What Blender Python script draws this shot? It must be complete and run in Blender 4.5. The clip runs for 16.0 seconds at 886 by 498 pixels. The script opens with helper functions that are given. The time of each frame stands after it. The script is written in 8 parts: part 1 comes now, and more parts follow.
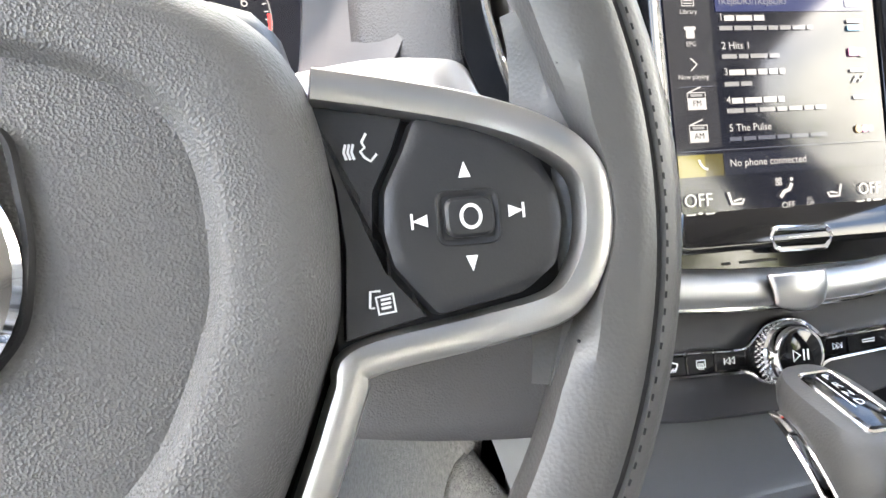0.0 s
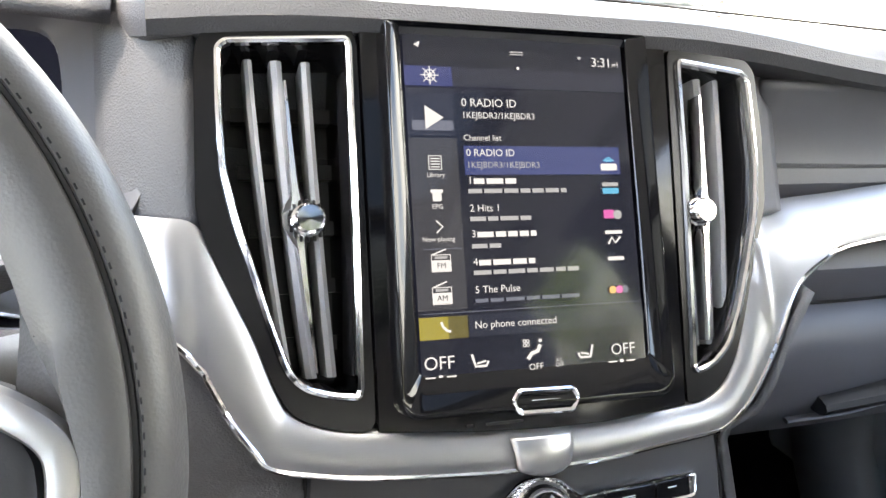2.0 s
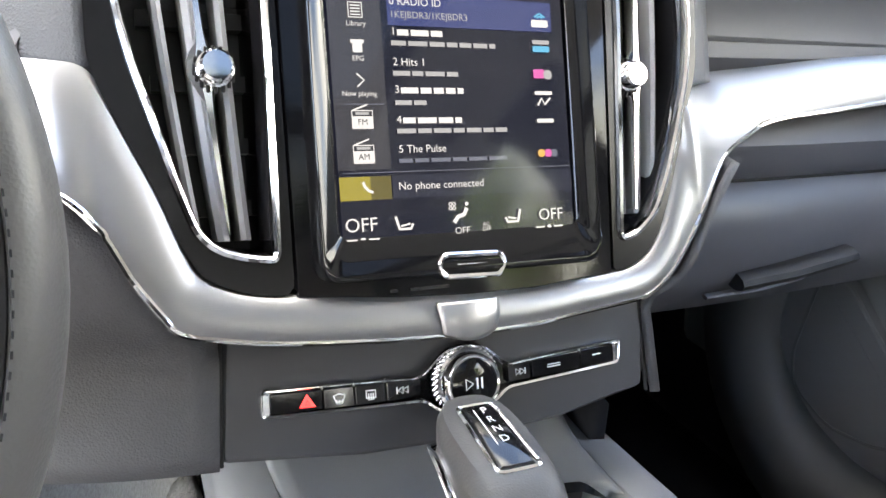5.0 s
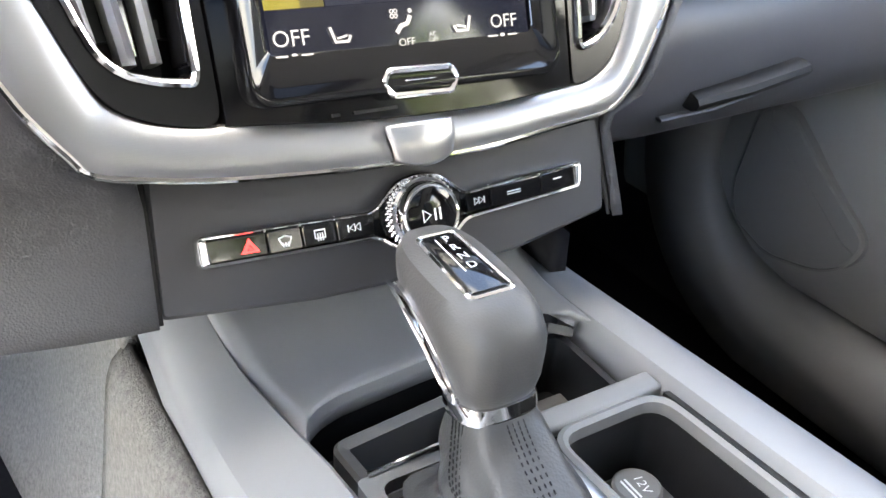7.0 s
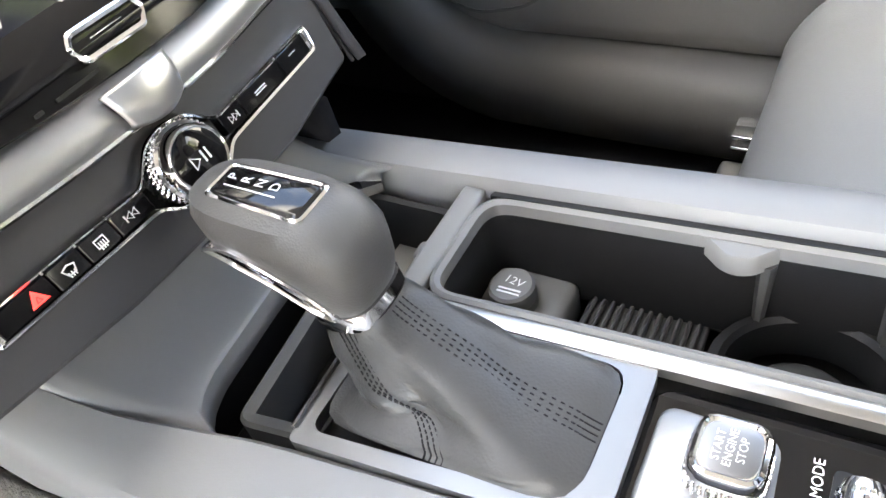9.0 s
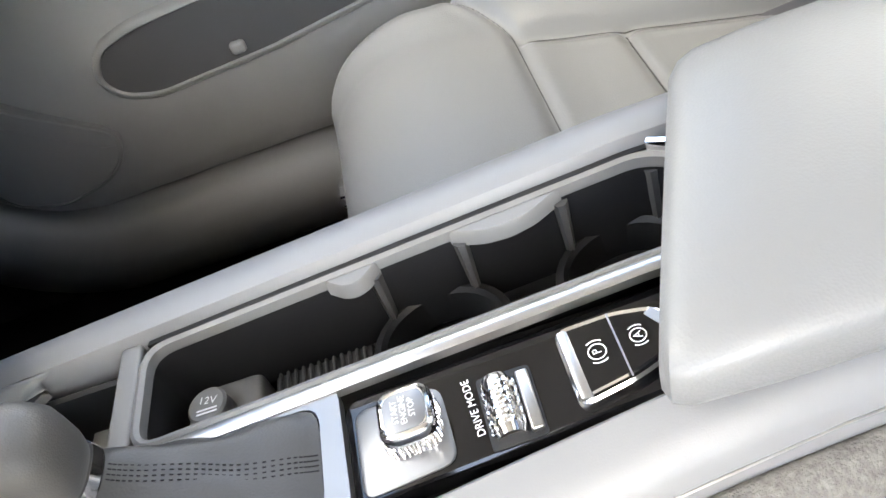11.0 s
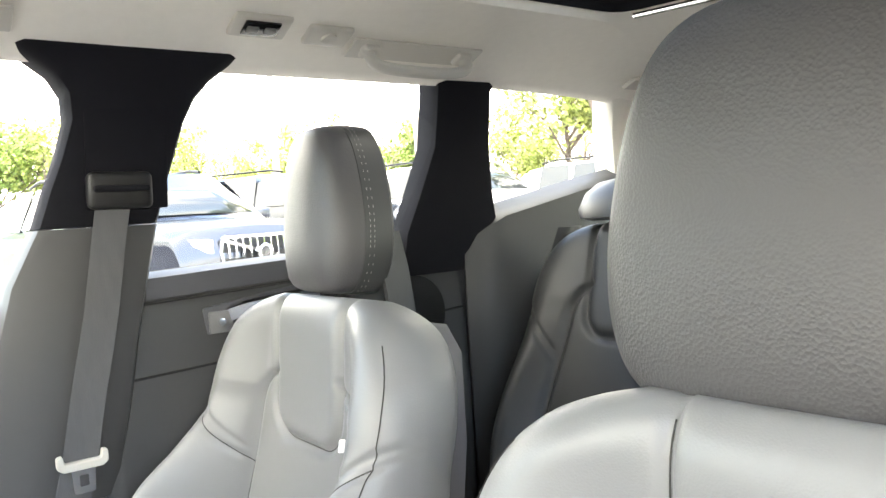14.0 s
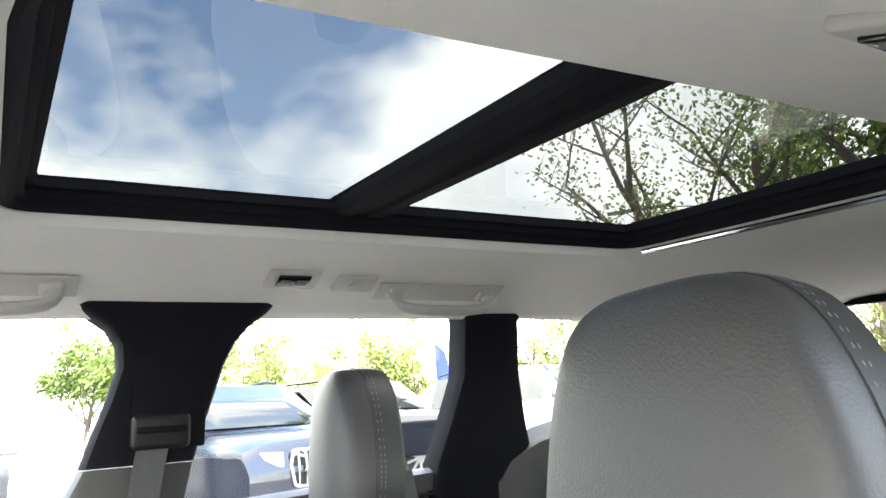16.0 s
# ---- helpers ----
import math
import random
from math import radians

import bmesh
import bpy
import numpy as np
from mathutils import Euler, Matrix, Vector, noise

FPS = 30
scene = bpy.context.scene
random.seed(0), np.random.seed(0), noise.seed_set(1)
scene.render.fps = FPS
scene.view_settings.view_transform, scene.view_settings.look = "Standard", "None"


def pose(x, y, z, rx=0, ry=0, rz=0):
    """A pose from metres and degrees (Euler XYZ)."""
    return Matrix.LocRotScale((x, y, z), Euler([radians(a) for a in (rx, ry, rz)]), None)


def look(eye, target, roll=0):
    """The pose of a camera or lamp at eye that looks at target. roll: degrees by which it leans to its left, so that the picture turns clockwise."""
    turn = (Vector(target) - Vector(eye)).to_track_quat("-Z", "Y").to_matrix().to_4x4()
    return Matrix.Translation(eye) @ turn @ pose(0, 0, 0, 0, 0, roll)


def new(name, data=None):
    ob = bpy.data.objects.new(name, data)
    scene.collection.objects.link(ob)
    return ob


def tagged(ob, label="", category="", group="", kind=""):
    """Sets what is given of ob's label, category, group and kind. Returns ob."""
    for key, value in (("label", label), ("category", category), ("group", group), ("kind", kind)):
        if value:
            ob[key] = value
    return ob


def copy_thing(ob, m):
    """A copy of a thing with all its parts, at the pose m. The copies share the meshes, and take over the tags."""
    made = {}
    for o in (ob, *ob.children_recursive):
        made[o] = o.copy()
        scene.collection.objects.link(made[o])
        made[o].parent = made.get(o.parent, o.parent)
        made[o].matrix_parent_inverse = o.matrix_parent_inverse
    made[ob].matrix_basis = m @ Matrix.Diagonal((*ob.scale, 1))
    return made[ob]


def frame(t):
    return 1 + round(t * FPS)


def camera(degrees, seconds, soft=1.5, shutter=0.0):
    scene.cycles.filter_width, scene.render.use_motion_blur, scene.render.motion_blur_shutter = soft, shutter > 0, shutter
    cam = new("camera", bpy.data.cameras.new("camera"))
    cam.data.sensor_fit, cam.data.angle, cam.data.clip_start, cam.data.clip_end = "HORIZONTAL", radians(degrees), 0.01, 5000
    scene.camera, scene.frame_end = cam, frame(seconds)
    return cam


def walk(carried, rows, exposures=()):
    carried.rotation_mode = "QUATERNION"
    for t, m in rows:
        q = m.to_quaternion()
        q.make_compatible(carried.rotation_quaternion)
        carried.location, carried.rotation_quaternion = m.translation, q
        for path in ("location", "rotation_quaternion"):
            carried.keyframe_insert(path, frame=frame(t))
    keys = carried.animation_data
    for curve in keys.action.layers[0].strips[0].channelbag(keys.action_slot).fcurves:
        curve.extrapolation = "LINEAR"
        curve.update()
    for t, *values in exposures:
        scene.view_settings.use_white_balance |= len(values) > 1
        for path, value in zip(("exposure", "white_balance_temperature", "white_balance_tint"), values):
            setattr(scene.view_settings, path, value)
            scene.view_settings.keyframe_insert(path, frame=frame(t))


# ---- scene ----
cam = camera(60.6, 16.0)
PATH = [
    (0, (-0.292, -0.335, 1.087), (0.222, 1.463, 0.379), 0.7),
    (0.5, (-0.289, -0.33, 1.093), (0.25, 1.471, 0.411), 1.2),
    (1, (-0.25, -0.317, 1.116), (0.33, 1.483, 0.467), 2.5),
    (1.5, (-0.203, -0.333, 1.131), (0.379, 1.482, 0.525), 2.9),
    (2, (-0.18, -0.348, 1.139), (0.45, 1.466, 0.582), 3.5),
    (2.5, (-0.171, -0.356, 1.138), (0.501, 1.453, 0.614), 3.8),
    (3, (-0.171, -0.353, 1.136), (0.527, 1.444, 0.603), 4.3),
    (3.5, (-0.171, -0.354, 1.133), (0.541, 1.429, 0.573), 4.7),
    (3.7, (-0.17, -0.354, 1.128), (0.546, 1.424, 0.556), 4.6),
    (5.8, (-0.175, -0.334, 1.083), (0.665, 1.281, 0.255), 6.6),
    (6, (-0.175, -0.334, 1.075), (0.667, 1.276, 0.239), 6.8),
    (6.5, (-0.171, -0.331, 1.066), (0.697, 1.221, 0.15), 6.0),
    (7, (-0.17, -0.316, 1.065), (0.742, 1.138, 0.038), 4.0),
    (7.5, (-0.161, -0.303, 1.068), (0.793, 1.046, -0.06), 0.7),
    (8, (-0.153, -0.29, 1.068), (0.834, 0.93, -0.172), -4.1),
    (8.2, (-0.154, -0.285, 1.069), (0.85, 0.88, -0.209), -6.7),
    (10.3, (-0.202, -0.292, 1.111), (1.08, 0.13, -0.366), -23.2),
    (10.5, (-0.205, -0.301, 1.117), (1.121, 0.041, -0.341), -23.1),
    (11, (-0.224, -0.336, 1.109), (1.212, -0.205, -0.277), -22.4),
    (11.5, (-0.269, -0.372, 1.103), (1.289, -0.493, -0.145), -19.1),
    (12, (-0.337, -0.413, 1.128), (1.343, -0.811, 0.119), -14.8),
    (12.5, (-0.396, -0.438, 1.166), (1.341, -1.086, 0.415), -11.5),
    (13, (-0.457, -0.462, 1.165), (1.317, -1.272, 0.722), -8.9),
    (13.5, (-0.512, -0.462, 1.215), (1.209, -1.456, 0.988), -6.0),
    (14, (-0.55, -0.483, 1.254), (1.064, -1.662, 1.177), -4.0),
    (14.5, (-0.574, -0.52, 1.282), (0.919, -1.849, 1.347), -3.3),
    (15, (-0.592, -0.546, 1.292), (0.83, -1.933, 1.523), -3.5),
    (15.5, (-0.625, -0.533, 1.296), (0.864, -1.811, 1.684), -4.2),
    (16, (-0.668, -0.526, 1.294), (0.993, -1.54, 1.757), -4.9),
]
EXPOSURES = [(0.0, 4.35, 7600, 12), (2.0, 4.20, 7500, 12), (3.7, 4.05, 7400, 12), (7.0, 4.62, 7600, 12), (8.2, 4.58, 7800, 12), (10.3, 4.26, 8100, 12), (12.5, 4.24, 8000, 10), (13.5, 4.02, 7800, 10), (14.5, 4.05, 7500, 10), (15.5, 3.85, 7200, 10), (16.0, 3.66, 7100, 10)]
walk(cam, [(t, look(eye, target, roll)) for t, eye, target, roll in PATH], EXPOSURES)

import functools
# ---- world, sun and exposure ----
world = bpy.data.worlds.new("sky")
scene.world = world
world.use_nodes = True
wn, wl = world.node_tree.nodes, world.node_tree.links
wn.clear()
sky = wn.new("ShaderNodeTexSky")
sky.sky_type = "NISHITA"
sky.sun_disc = False
sky.sun_elevation, sky.sun_rotation = radians(66), radians(247)
w_coord = wn.new("ShaderNodeTexCoord")
w_map = wn.new("ShaderNodeMapping")
w_map.inputs["Scale"].default_value = (1.0, 1.0, 1.7)
w_map.inputs["Location"].default_value = (0.35, 0.1, 0.0)
w_noise = wn.new("ShaderNodeTexNoise")
w_noise.inputs["Scale"].default_value, w_noise.inputs["Detail"].default_value = 1.5, 10.0
w_noise.inputs["Roughness"].default_value = 0.52
w_ramp = wn.new("ShaderNodeValToRGB")
w_ramp.color_ramp.elements[0].position, w_ramp.color_ramp.elements[1].position = 0.45, 0.56
w_shade = wn.new("ShaderNodeTexNoise")
w_shade.inputs["Scale"].default_value, w_shade.inputs["Detail"].default_value = 5.0, 6.0
w_tone = wn.new("ShaderNodeValToRGB")
w_tone.color_ramp.elements[0].position, w_tone.color_ramp.elements[1].position = 0.3, 0.7
w_tone.color_ramp.elements[0].color, w_tone.color_ramp.elements[1].color = (5.6, 5.9, 6.2, 1), (8.4, 8.5, 8.4, 1)
w_mix = wn.new("ShaderNodeMix")
w_mix.data_type = "RGBA"
w_bg = wn.new("ShaderNodeBackground")
w_bg.inputs["Strength"].default_value = 0.15
w_out = wn.new("ShaderNodeOutputWorld")
wl.new(w_coord.outputs["Generated"], w_map.inputs["Vector"])
wl.new(w_map.outputs["Vector"], w_noise.inputs["Vector"])
wl.new(w_map.outputs["Vector"], w_shade.inputs["Vector"])
wl.new(w_noise.outputs["Fac"], w_ramp.inputs["Fac"])
wl.new(w_shade.outputs["Fac"], w_tone.inputs["Fac"])
wl.new(w_ramp.outputs["Color"], w_mix.inputs["Factor"])
wl.new(sky.outputs["Color"], w_mix.inputs["A"])
wl.new(w_tone.outputs["Color"], w_mix.inputs["B"])
wl.new(w_mix.outputs["Result"], w_bg.inputs["Color"])
wl.new(w_bg.outputs["Background"], w_out.inputs["Surface"])

sun_data = bpy.data.lights.new("sun", "SUN")
sun_data.energy, sun_data.angle, sun_data.color = 1.5, radians(12.0), (1.0, 0.96, 0.9)
sun = new("sun", sun_data)
sun.matrix_world = look((-3.5, -1.5, 9.0), (0, 0, 0))


# ---- tools ----
def thing(name, at, label, category="", group="", kind=""):
    ob = new(name)
    ob.empty_display_size = 0.05
    ob.location = at
    return tagged(ob, label, category, group, kind)


def place(ob, parent):
    if parent is not None:
        ob.parent = parent
        if parent.parent is None:
            ob.matrix_parent_inverse = Matrix.Translation(-Vector(parent.location))
    return ob


def part(name, bm, mat, parent=None, label="", smooth=True, sharp=35):
    """One bmesh, in world metres, as one mesh object."""
    me = bpy.data.meshes.new(name)
    bmesh.ops.remove_doubles(bm, verts=bm.verts[:], dist=1e-6)
    bmesh.ops.recalc_face_normals(bm, faces=bm.faces[:])
    if smooth:
        for f in bm.faces:
            f.smooth = True
        for e in bm.edges:
            if len(e.link_faces) == 2 and e.calc_face_angle(0) > radians(sharp):
                e.smooth = False
    bm.to_mesh(me)
    bm.free()
    for m in mat if isinstance(mat, (list, tuple)) else (mat,):
        me.materials.append(m)
    ob = new(name, me)
    if label:
        ob["label"] = label
    return place(ob, parent)


def solid(ob, thick, offset=-1.0):
    m = ob.modifiers.new("thickness", "SOLIDIFY")
    m.thickness, m.offset = thick, offset
    return ob


def rbox(size, at=(0, 0, 0), r=0.005, seg=3, turn=None, bm=None):
    """A box with rounded edges."""
    made = bmesh.new()
    bmesh.ops.create_cube(made, size=1.0)
    bmesh.ops.scale(made, vec=size, verts=made.verts[:])
    if r > 0:
        bmesh.ops.bevel(made, geom=made.edges[:], offset=r, segments=seg, profile=0.5, affect="EDGES", clamp_overlap=True)
    m = Matrix.Translation(at) @ (turn if turn is not None else Matrix())
    bmesh.ops.transform(made, matrix=m, verts=made.verts[:])
    return joined(bm, made)


def joined(bm, made):
    if bm is None:
        return made
    me = bpy.data.meshes.new("tmp")
    made.to_mesh(me)
    made.free()
    bm.from_mesh(me)
    bpy.data.meshes.remove(me)
    return bm


def spline(pts, n=8, closed=False):
    """A smooth line through the given points."""
    pts = [Vector(p) for p in pts]
    k, out = len(pts), []
    for i in range(k if closed else k - 1):
        if closed:
            a, b, c, d = pts[i - 1], pts[i], pts[(i + 1) % k], pts[(i + 2) % k]
        else:
            a, b, c, d = pts[max(i - 1, 0)], pts[i], pts[i + 1], pts[min(i + 2, k - 1)]
        for j in range(n):
            t = j / n
            out.append(0.5 * ((2 * b) + (c - a) * t + (2 * a - 5 * b + 4 * c - d) * t * t + (3 * b - a - 3 * c + d) * t ** 3))
    if not closed:
        out.append(pts[-1])
    return out


def rounded(pts, r=0.01, n=5):
    """A polygon in 2D with its corners rounded; r may be a list."""
    out, k = [], len(pts)
    for i in range(k):
        a, b, c = Vector(pts[i - 1]), Vector(pts[i]), Vector(pts[(i + 1) % k])
        q = r[i] if isinstance(r, (list, tuple)) else r
        q = min(q, (a - b).length * 0.48, (c - b).length * 0.48)
        p0, p1 = b + (a - b).normalized() * q, b + (c - b).normalized() * q
        for j in range(n + 1):
            t = j / n
            out.append((1 - t) ** 2 * p0 + 2 * t * (1 - t) * b + t * t * p1)
    return out


def inset(pts, d):
    """A closed 2D outline moved inwards by d (counter-clockwise or not)."""
    k = len(pts)
    area = sum(pts[i - 1][0] * pts[i][1] - pts[i][0] * pts[i - 1][1] for i in range(k))
    s = 1 if area > 0 else -1
    out = []
    for i in range(k):
        a, b, c = Vector(pts[i - 1][:2]), Vector(pts[i][:2]), Vector(pts[(i + 1) % k][:2])
        t = (c - a)
        if t.length < 1e-9:
            t = b - a
        t.normalize()
        out.append(b + Vector((-t.y, t.x)) * d * s)
    return out


def loft(rings, cap=True, wrap=True, bm=None):
    """Skin over rings of equally many points."""
    bm = bm or bmesh.new()
    vs = [[bm.verts.new(p) for p in r] for r in rings]
    n = len(rings[0])
    for a, b in zip(vs, vs[1:]):
        for i in range(n if wrap else n - 1):
            j = (i + 1) % n
            try:
                bm.faces.new((a[i], a[j], b[j], b[i]))
            except ValueError:
                pass
    if cap and wrap:
        bm.faces.new(vs[0][::-1])
        bm.faces.new(vs[-1])
    return bm


def plate(outline, place_at, levels, bm=None):
    """A solid from a 2D outline: levels are (inset, height) pairs, from the back to the front; place_at maps (u, v, n) to the world."""
    rings = []
    for d, h in levels:
        o = inset(outline, d) if abs(d) > 1e-9 else outline
        rings.append([place_at(p[0], p[1], h) for p in o])
    return loft(rings, bm=bm)


def dome(outline, centre, place_at, levels, bm=None):
    """A solid from a 2D outline drawn in towards a centre: levels are (scale, height) pairs."""
    c = Vector(centre)
    return loft([[place_at(*(c + (Vector(p) - c) * s), h) for p in outline] for s, h in levels], bm=bm)


def hoop(outline, place_at, profile, bm=None):
    """A ring that follows a closed 2D outline; profile is a closed list of (inset, height)."""
    rings = []
    for d, h in profile:
        o = inset(outline, d) if abs(d) > 1e-9 else outline
        rings.append([place_at(p[0], p[1], h) for p in o])
    rings.append(rings[0])
    return loft(rings, cap=False, bm=bm)


def sweep(path, profile, up=(0, 0, 1), closed=False, bm=None, scale=None):
    """A 2D profile carried along a line in space."""
    path = [Vector(p) for p in path]
    rings, k = [], len(path)
    for i, p in enumerate(path):
        a = path[i - 1] if i or closed else path[i]
        b = path[(i + 1) % k] if i < k - 1 or closed else path[i]
        t = (b - a).normalized()
        u = Vector(up(i / max(k - 1, 1)) if callable(up) else up)
        side = t.cross(u).normalized()
        top = side.cross(t)
        s = scale(i / max(k - 1, 1)) if scale else 1.0
        rings.append([p + side * x * s + top * y * s for x, y in profile])
    if closed:
        rings.append(rings[0])
    return loft(rings, cap=not closed, bm=bm)


def circle(r, n=10, squash=1.0):
    return [(r * math.cos(2 * math.pi * i / n), r * squash * math.sin(2 * math.pi * i / n)) for i in range(n)]


def tube(path, r, n=8, closed=False, bm=None, up=(0, 0, 1), scale=None):
    return sweep(path, circle(r, n), up, closed, bm, scale)


def lathe(profile, at, axis, n=32, bm=None):
    """Radius and height pairs turned about an axis."""
    q = Vector(axis).to_track_quat("Z", "Y").to_matrix()
    rings = []
    for r, h in profile:
        rings.append([Vector(at) + q @ Vector((max(r, 1e-5) * math.cos(2 * math.pi * i / n), max(r, 1e-5) * math.sin(2 * math.pi * i / n), h)) for i in range(n)])
    return loft(rings, bm=bm)


def sheet(f, nu, nv, bm=None):
    """A surface from a function of u and v in 0..1."""
    bm = bm or bmesh.new()
    vs = [[bm.verts.new(f(i / nu, j / nv)) for j in range(nv + 1)] for i in range(nu + 1)]
    for i in range(nu):
        for j in range(nv):
            bm.faces.new((vs[i][j], vs[i + 1][j], vs[i + 1][j + 1], vs[i][j + 1]))
    return bm


def smoothstep(a, b, x):
    t = min(max((x - a) / (b - a), 0), 1)
    return t * t * (3 - 2 * t)


def line(pts, x):
    """Straight steps through (x, y) pairs."""
    if x <= pts[0][0]:
        return pts[0][1]
    for (x0, y0), (x1, y1) in zip(pts, pts[1:]):
        if x <= x1:
            return y0 + (y1 - y0) * (x - x0) / (x1 - x0)
    return pts[-1][1]


def flow(pts, x):
    """Soft steps through (x, y) pairs."""
    if x <= pts[0][0]:
        return pts[0][1]
    for i in range(len(pts) - 1):
        (x0, y0), (x1, y1) = pts[i], pts[i + 1]
        if x <= x1:
            m0 = (pts[i + 1][1] - pts[i - 1][1]) / (pts[i + 1][0] - pts[i - 1][0]) if i else (y1 - y0) / (x1 - x0)
            m1 = (pts[i + 2][1] - y0) / (pts[i + 2][0] - x0) if i + 2 < len(pts) else (y1 - y0) / (x1 - x0)
            h = x1 - x0
            t = (x - x0) / h
            return (2 * t ** 3 - 3 * t * t + 1) * y0 + (t ** 3 - 2 * t * t + t) * h * m0 + (3 * t * t - 2 * t ** 3) * y1 + (t ** 3 - t * t) * h * m1
    return pts[-1][1]


def lettering(text, size, m, mat, parent, name="lettering", align="LEFT", label="", depth=0.0):
    """Words in the built-in font, as a mesh, in the plane of the matrix m."""
    cu = bpy.data.curves.new("words", "FONT")
    cu.body, cu.size, cu.align_x, cu.align_y = text, size, align, "CENTER"
    cu.extrude, cu.resolution_u = depth, 3
    tmp = new("words", cu)
    me = bpy.data.meshes.new_from_object(tmp.evaluated_get(bpy.context.evaluated_depsgraph_get()))
    bpy.data.objects.remove(tmp)
    me.transform(m)
    me.materials.append(mat)
    ob = new(name, me)
    if label:
        ob["label"] = label
    return place(ob, parent)


# ---- materials ----
def material(name, color, rough=0.5, metal=0.0, grain=0.0, scale=300.0, kind="noise", tint=0.0, tint_scale=6.0, detail=3.0, spec=0.5, coat=0.0, rough_var=0.0, emit=0.0, stretch=None, sheen=0.0):
    """A procedural surface: colour, grain relief at one scale, mottling at another."""
    m = bpy.data.materials.new(name)
    m.use_nodes = True
    nt = m.node_tree
    b = nt.nodes["Principled BSDF"]
    b.inputs["Base Color"].default_value = (*color, 1)
    b.inputs["Roughness"].default_value, b.inputs["Metallic"].default_value = rough, metal
    b.inputs["Specular IOR Level"].default_value, b.inputs["Coat Weight"].default_value = spec, coat
    b.inputs["Sheen Weight"].default_value = sheen
    if emit:
        b.inputs["Emission Color"].default_value, b.inputs["Emission Strength"].default_value = (*color, 1), emit
    tc = nt.nodes.new("ShaderNodeTexCoord")
    vec = tc.outputs["Object"]
    if stretch:
        mp = nt.nodes.new("ShaderNodeMapping")
        mp.inputs["Scale"].default_value = stretch
        nt.links.new(vec, mp.inputs["Vector"])
        vec = mp.outputs["Vector"]
    if grain:
        if kind == "leather":
            tx = nt.nodes.new("ShaderNodeTexVoronoi")
            tx.feature = "F1"
            tx.inputs["Scale"].default_value = scale
            h = tx.outputs["Distance"]
            warp = nt.nodes.new("ShaderNodeTexNoise")
            warp.inputs["Scale"].default_value = scale * 0.6
            add = nt.nodes.new("ShaderNodeVectorMath")
            add.operation = "MULTIPLY_ADD"
            add.inputs[1].default_value = (0.9 / scale,) * 3
            nt.links.new(vec, warp.inputs["Vector"])
            nt.links.new(warp.outputs["Color"], add.inputs[0])
            nt.links.new(vec, add.inputs[2])
            nt.links.new(add.outputs["Vector"], tx.inputs["Vector"])
        else:
            tx = nt.nodes.new("ShaderNodeTexNoise")
            tx.inputs["Scale"].default_value, tx.inputs["Detail"].default_value = scale, detail
            tx.inputs["Distortion"].default_value = 1.2 if kind == "wrinkle" else 0.0
            h = tx.outputs["Fac"]
            nt.links.new(vec, tx.inputs["Vector"])
        bump = nt.nodes.new("ShaderNodeBump")
        bump.inputs["Strength"].default_value, bump.inputs["Distance"].default_value = grain, 0.7 / scale
        nt.links.new(h, bump.inputs["Height"])
        nt.links.new(bump.outputs["Normal"], b.inputs["Normal"])
    if tint or rough_var:
        t2 = nt.nodes.new("ShaderNodeTexNoise")
        t2.inputs["Scale"].default_value, t2.inputs["Detail"].default_value = tint_scale, 6.0
        nt.links.new(vec, t2.inputs["Vector"])
        if tint:
            mix = nt.nodes.new("ShaderNodeMix")
            mix.data_type = "RGBA"
            mix.inputs["A"].default_value = (*[c * (1 - tint) for c in color], 1)
            mix.inputs["B"].default_value = (*[min(c * (1 + tint), 1) for c in color], 1)
            nt.links.new(t2.outputs["Fac"], mix.inputs["Factor"])
            nt.links.new(mix.outputs["Result"], b.inputs["Base Color"])
        if rough_var:
            mr = nt.nodes.new("ShaderNodeMapRange")
            mr.inputs["From Min"].default_value, mr.inputs["From Max"].default_value = 0.3, 0.7
            mr.inputs["To Min"].default_value, mr.inputs["To Max"].default_value = max(rough - rough_var, 0.02), rough + rough_var
            nt.links.new(t2.outputs["Fac"], mr.inputs["Value"])
            nt.links.new(mr.outputs["Result"], b.inputs["Roughness"])
    return m


def glow(name, color, strength=1.0):
    m = bpy.data.materials.new(name)
    m.use_nodes = True
    nt = m.node_tree
    b = nt.nodes["Principled BSDF"]
    b.inputs["Base Color"].default_value = (0.01, 0.01, 0.012, 1)
    b.inputs["Roughness"].default_value = 0.08
    b.inputs["Emission Color"].default_value, b.inputs["Emission Strength"].default_value = (*color, 1), strength * 0.062
    return m


def pane(name, color, gloss=0.06):
    """Thin window glass: clear, with a weak reflection."""
    m = bpy.data.materials.new(name)
    m.use_nodes = True
    nt = m.node_tree
    nt.nodes.clear()
    out = nt.nodes.new("ShaderNodeOutputMaterial")
    mix = nt.nodes.new("ShaderNodeMixShader")
    tr = nt.nodes.new("ShaderNodeBsdfTransparent")
    tr.inputs["Color"].default_value = (*color, 1)
    gl = nt.nodes.new("ShaderNodeBsdfGlossy")
    gl.inputs["Roughness"].default_value = 0.02
    mix.inputs["Fac"].default_value = gloss
    nt.links.new(tr.outputs["BSDF"], mix.inputs[1])
    nt.links.new(gl.outputs["BSDF"], mix.inputs[2])
    nt.links.new(mix.outputs["Shader"], out.inputs["Surface"])
    return m


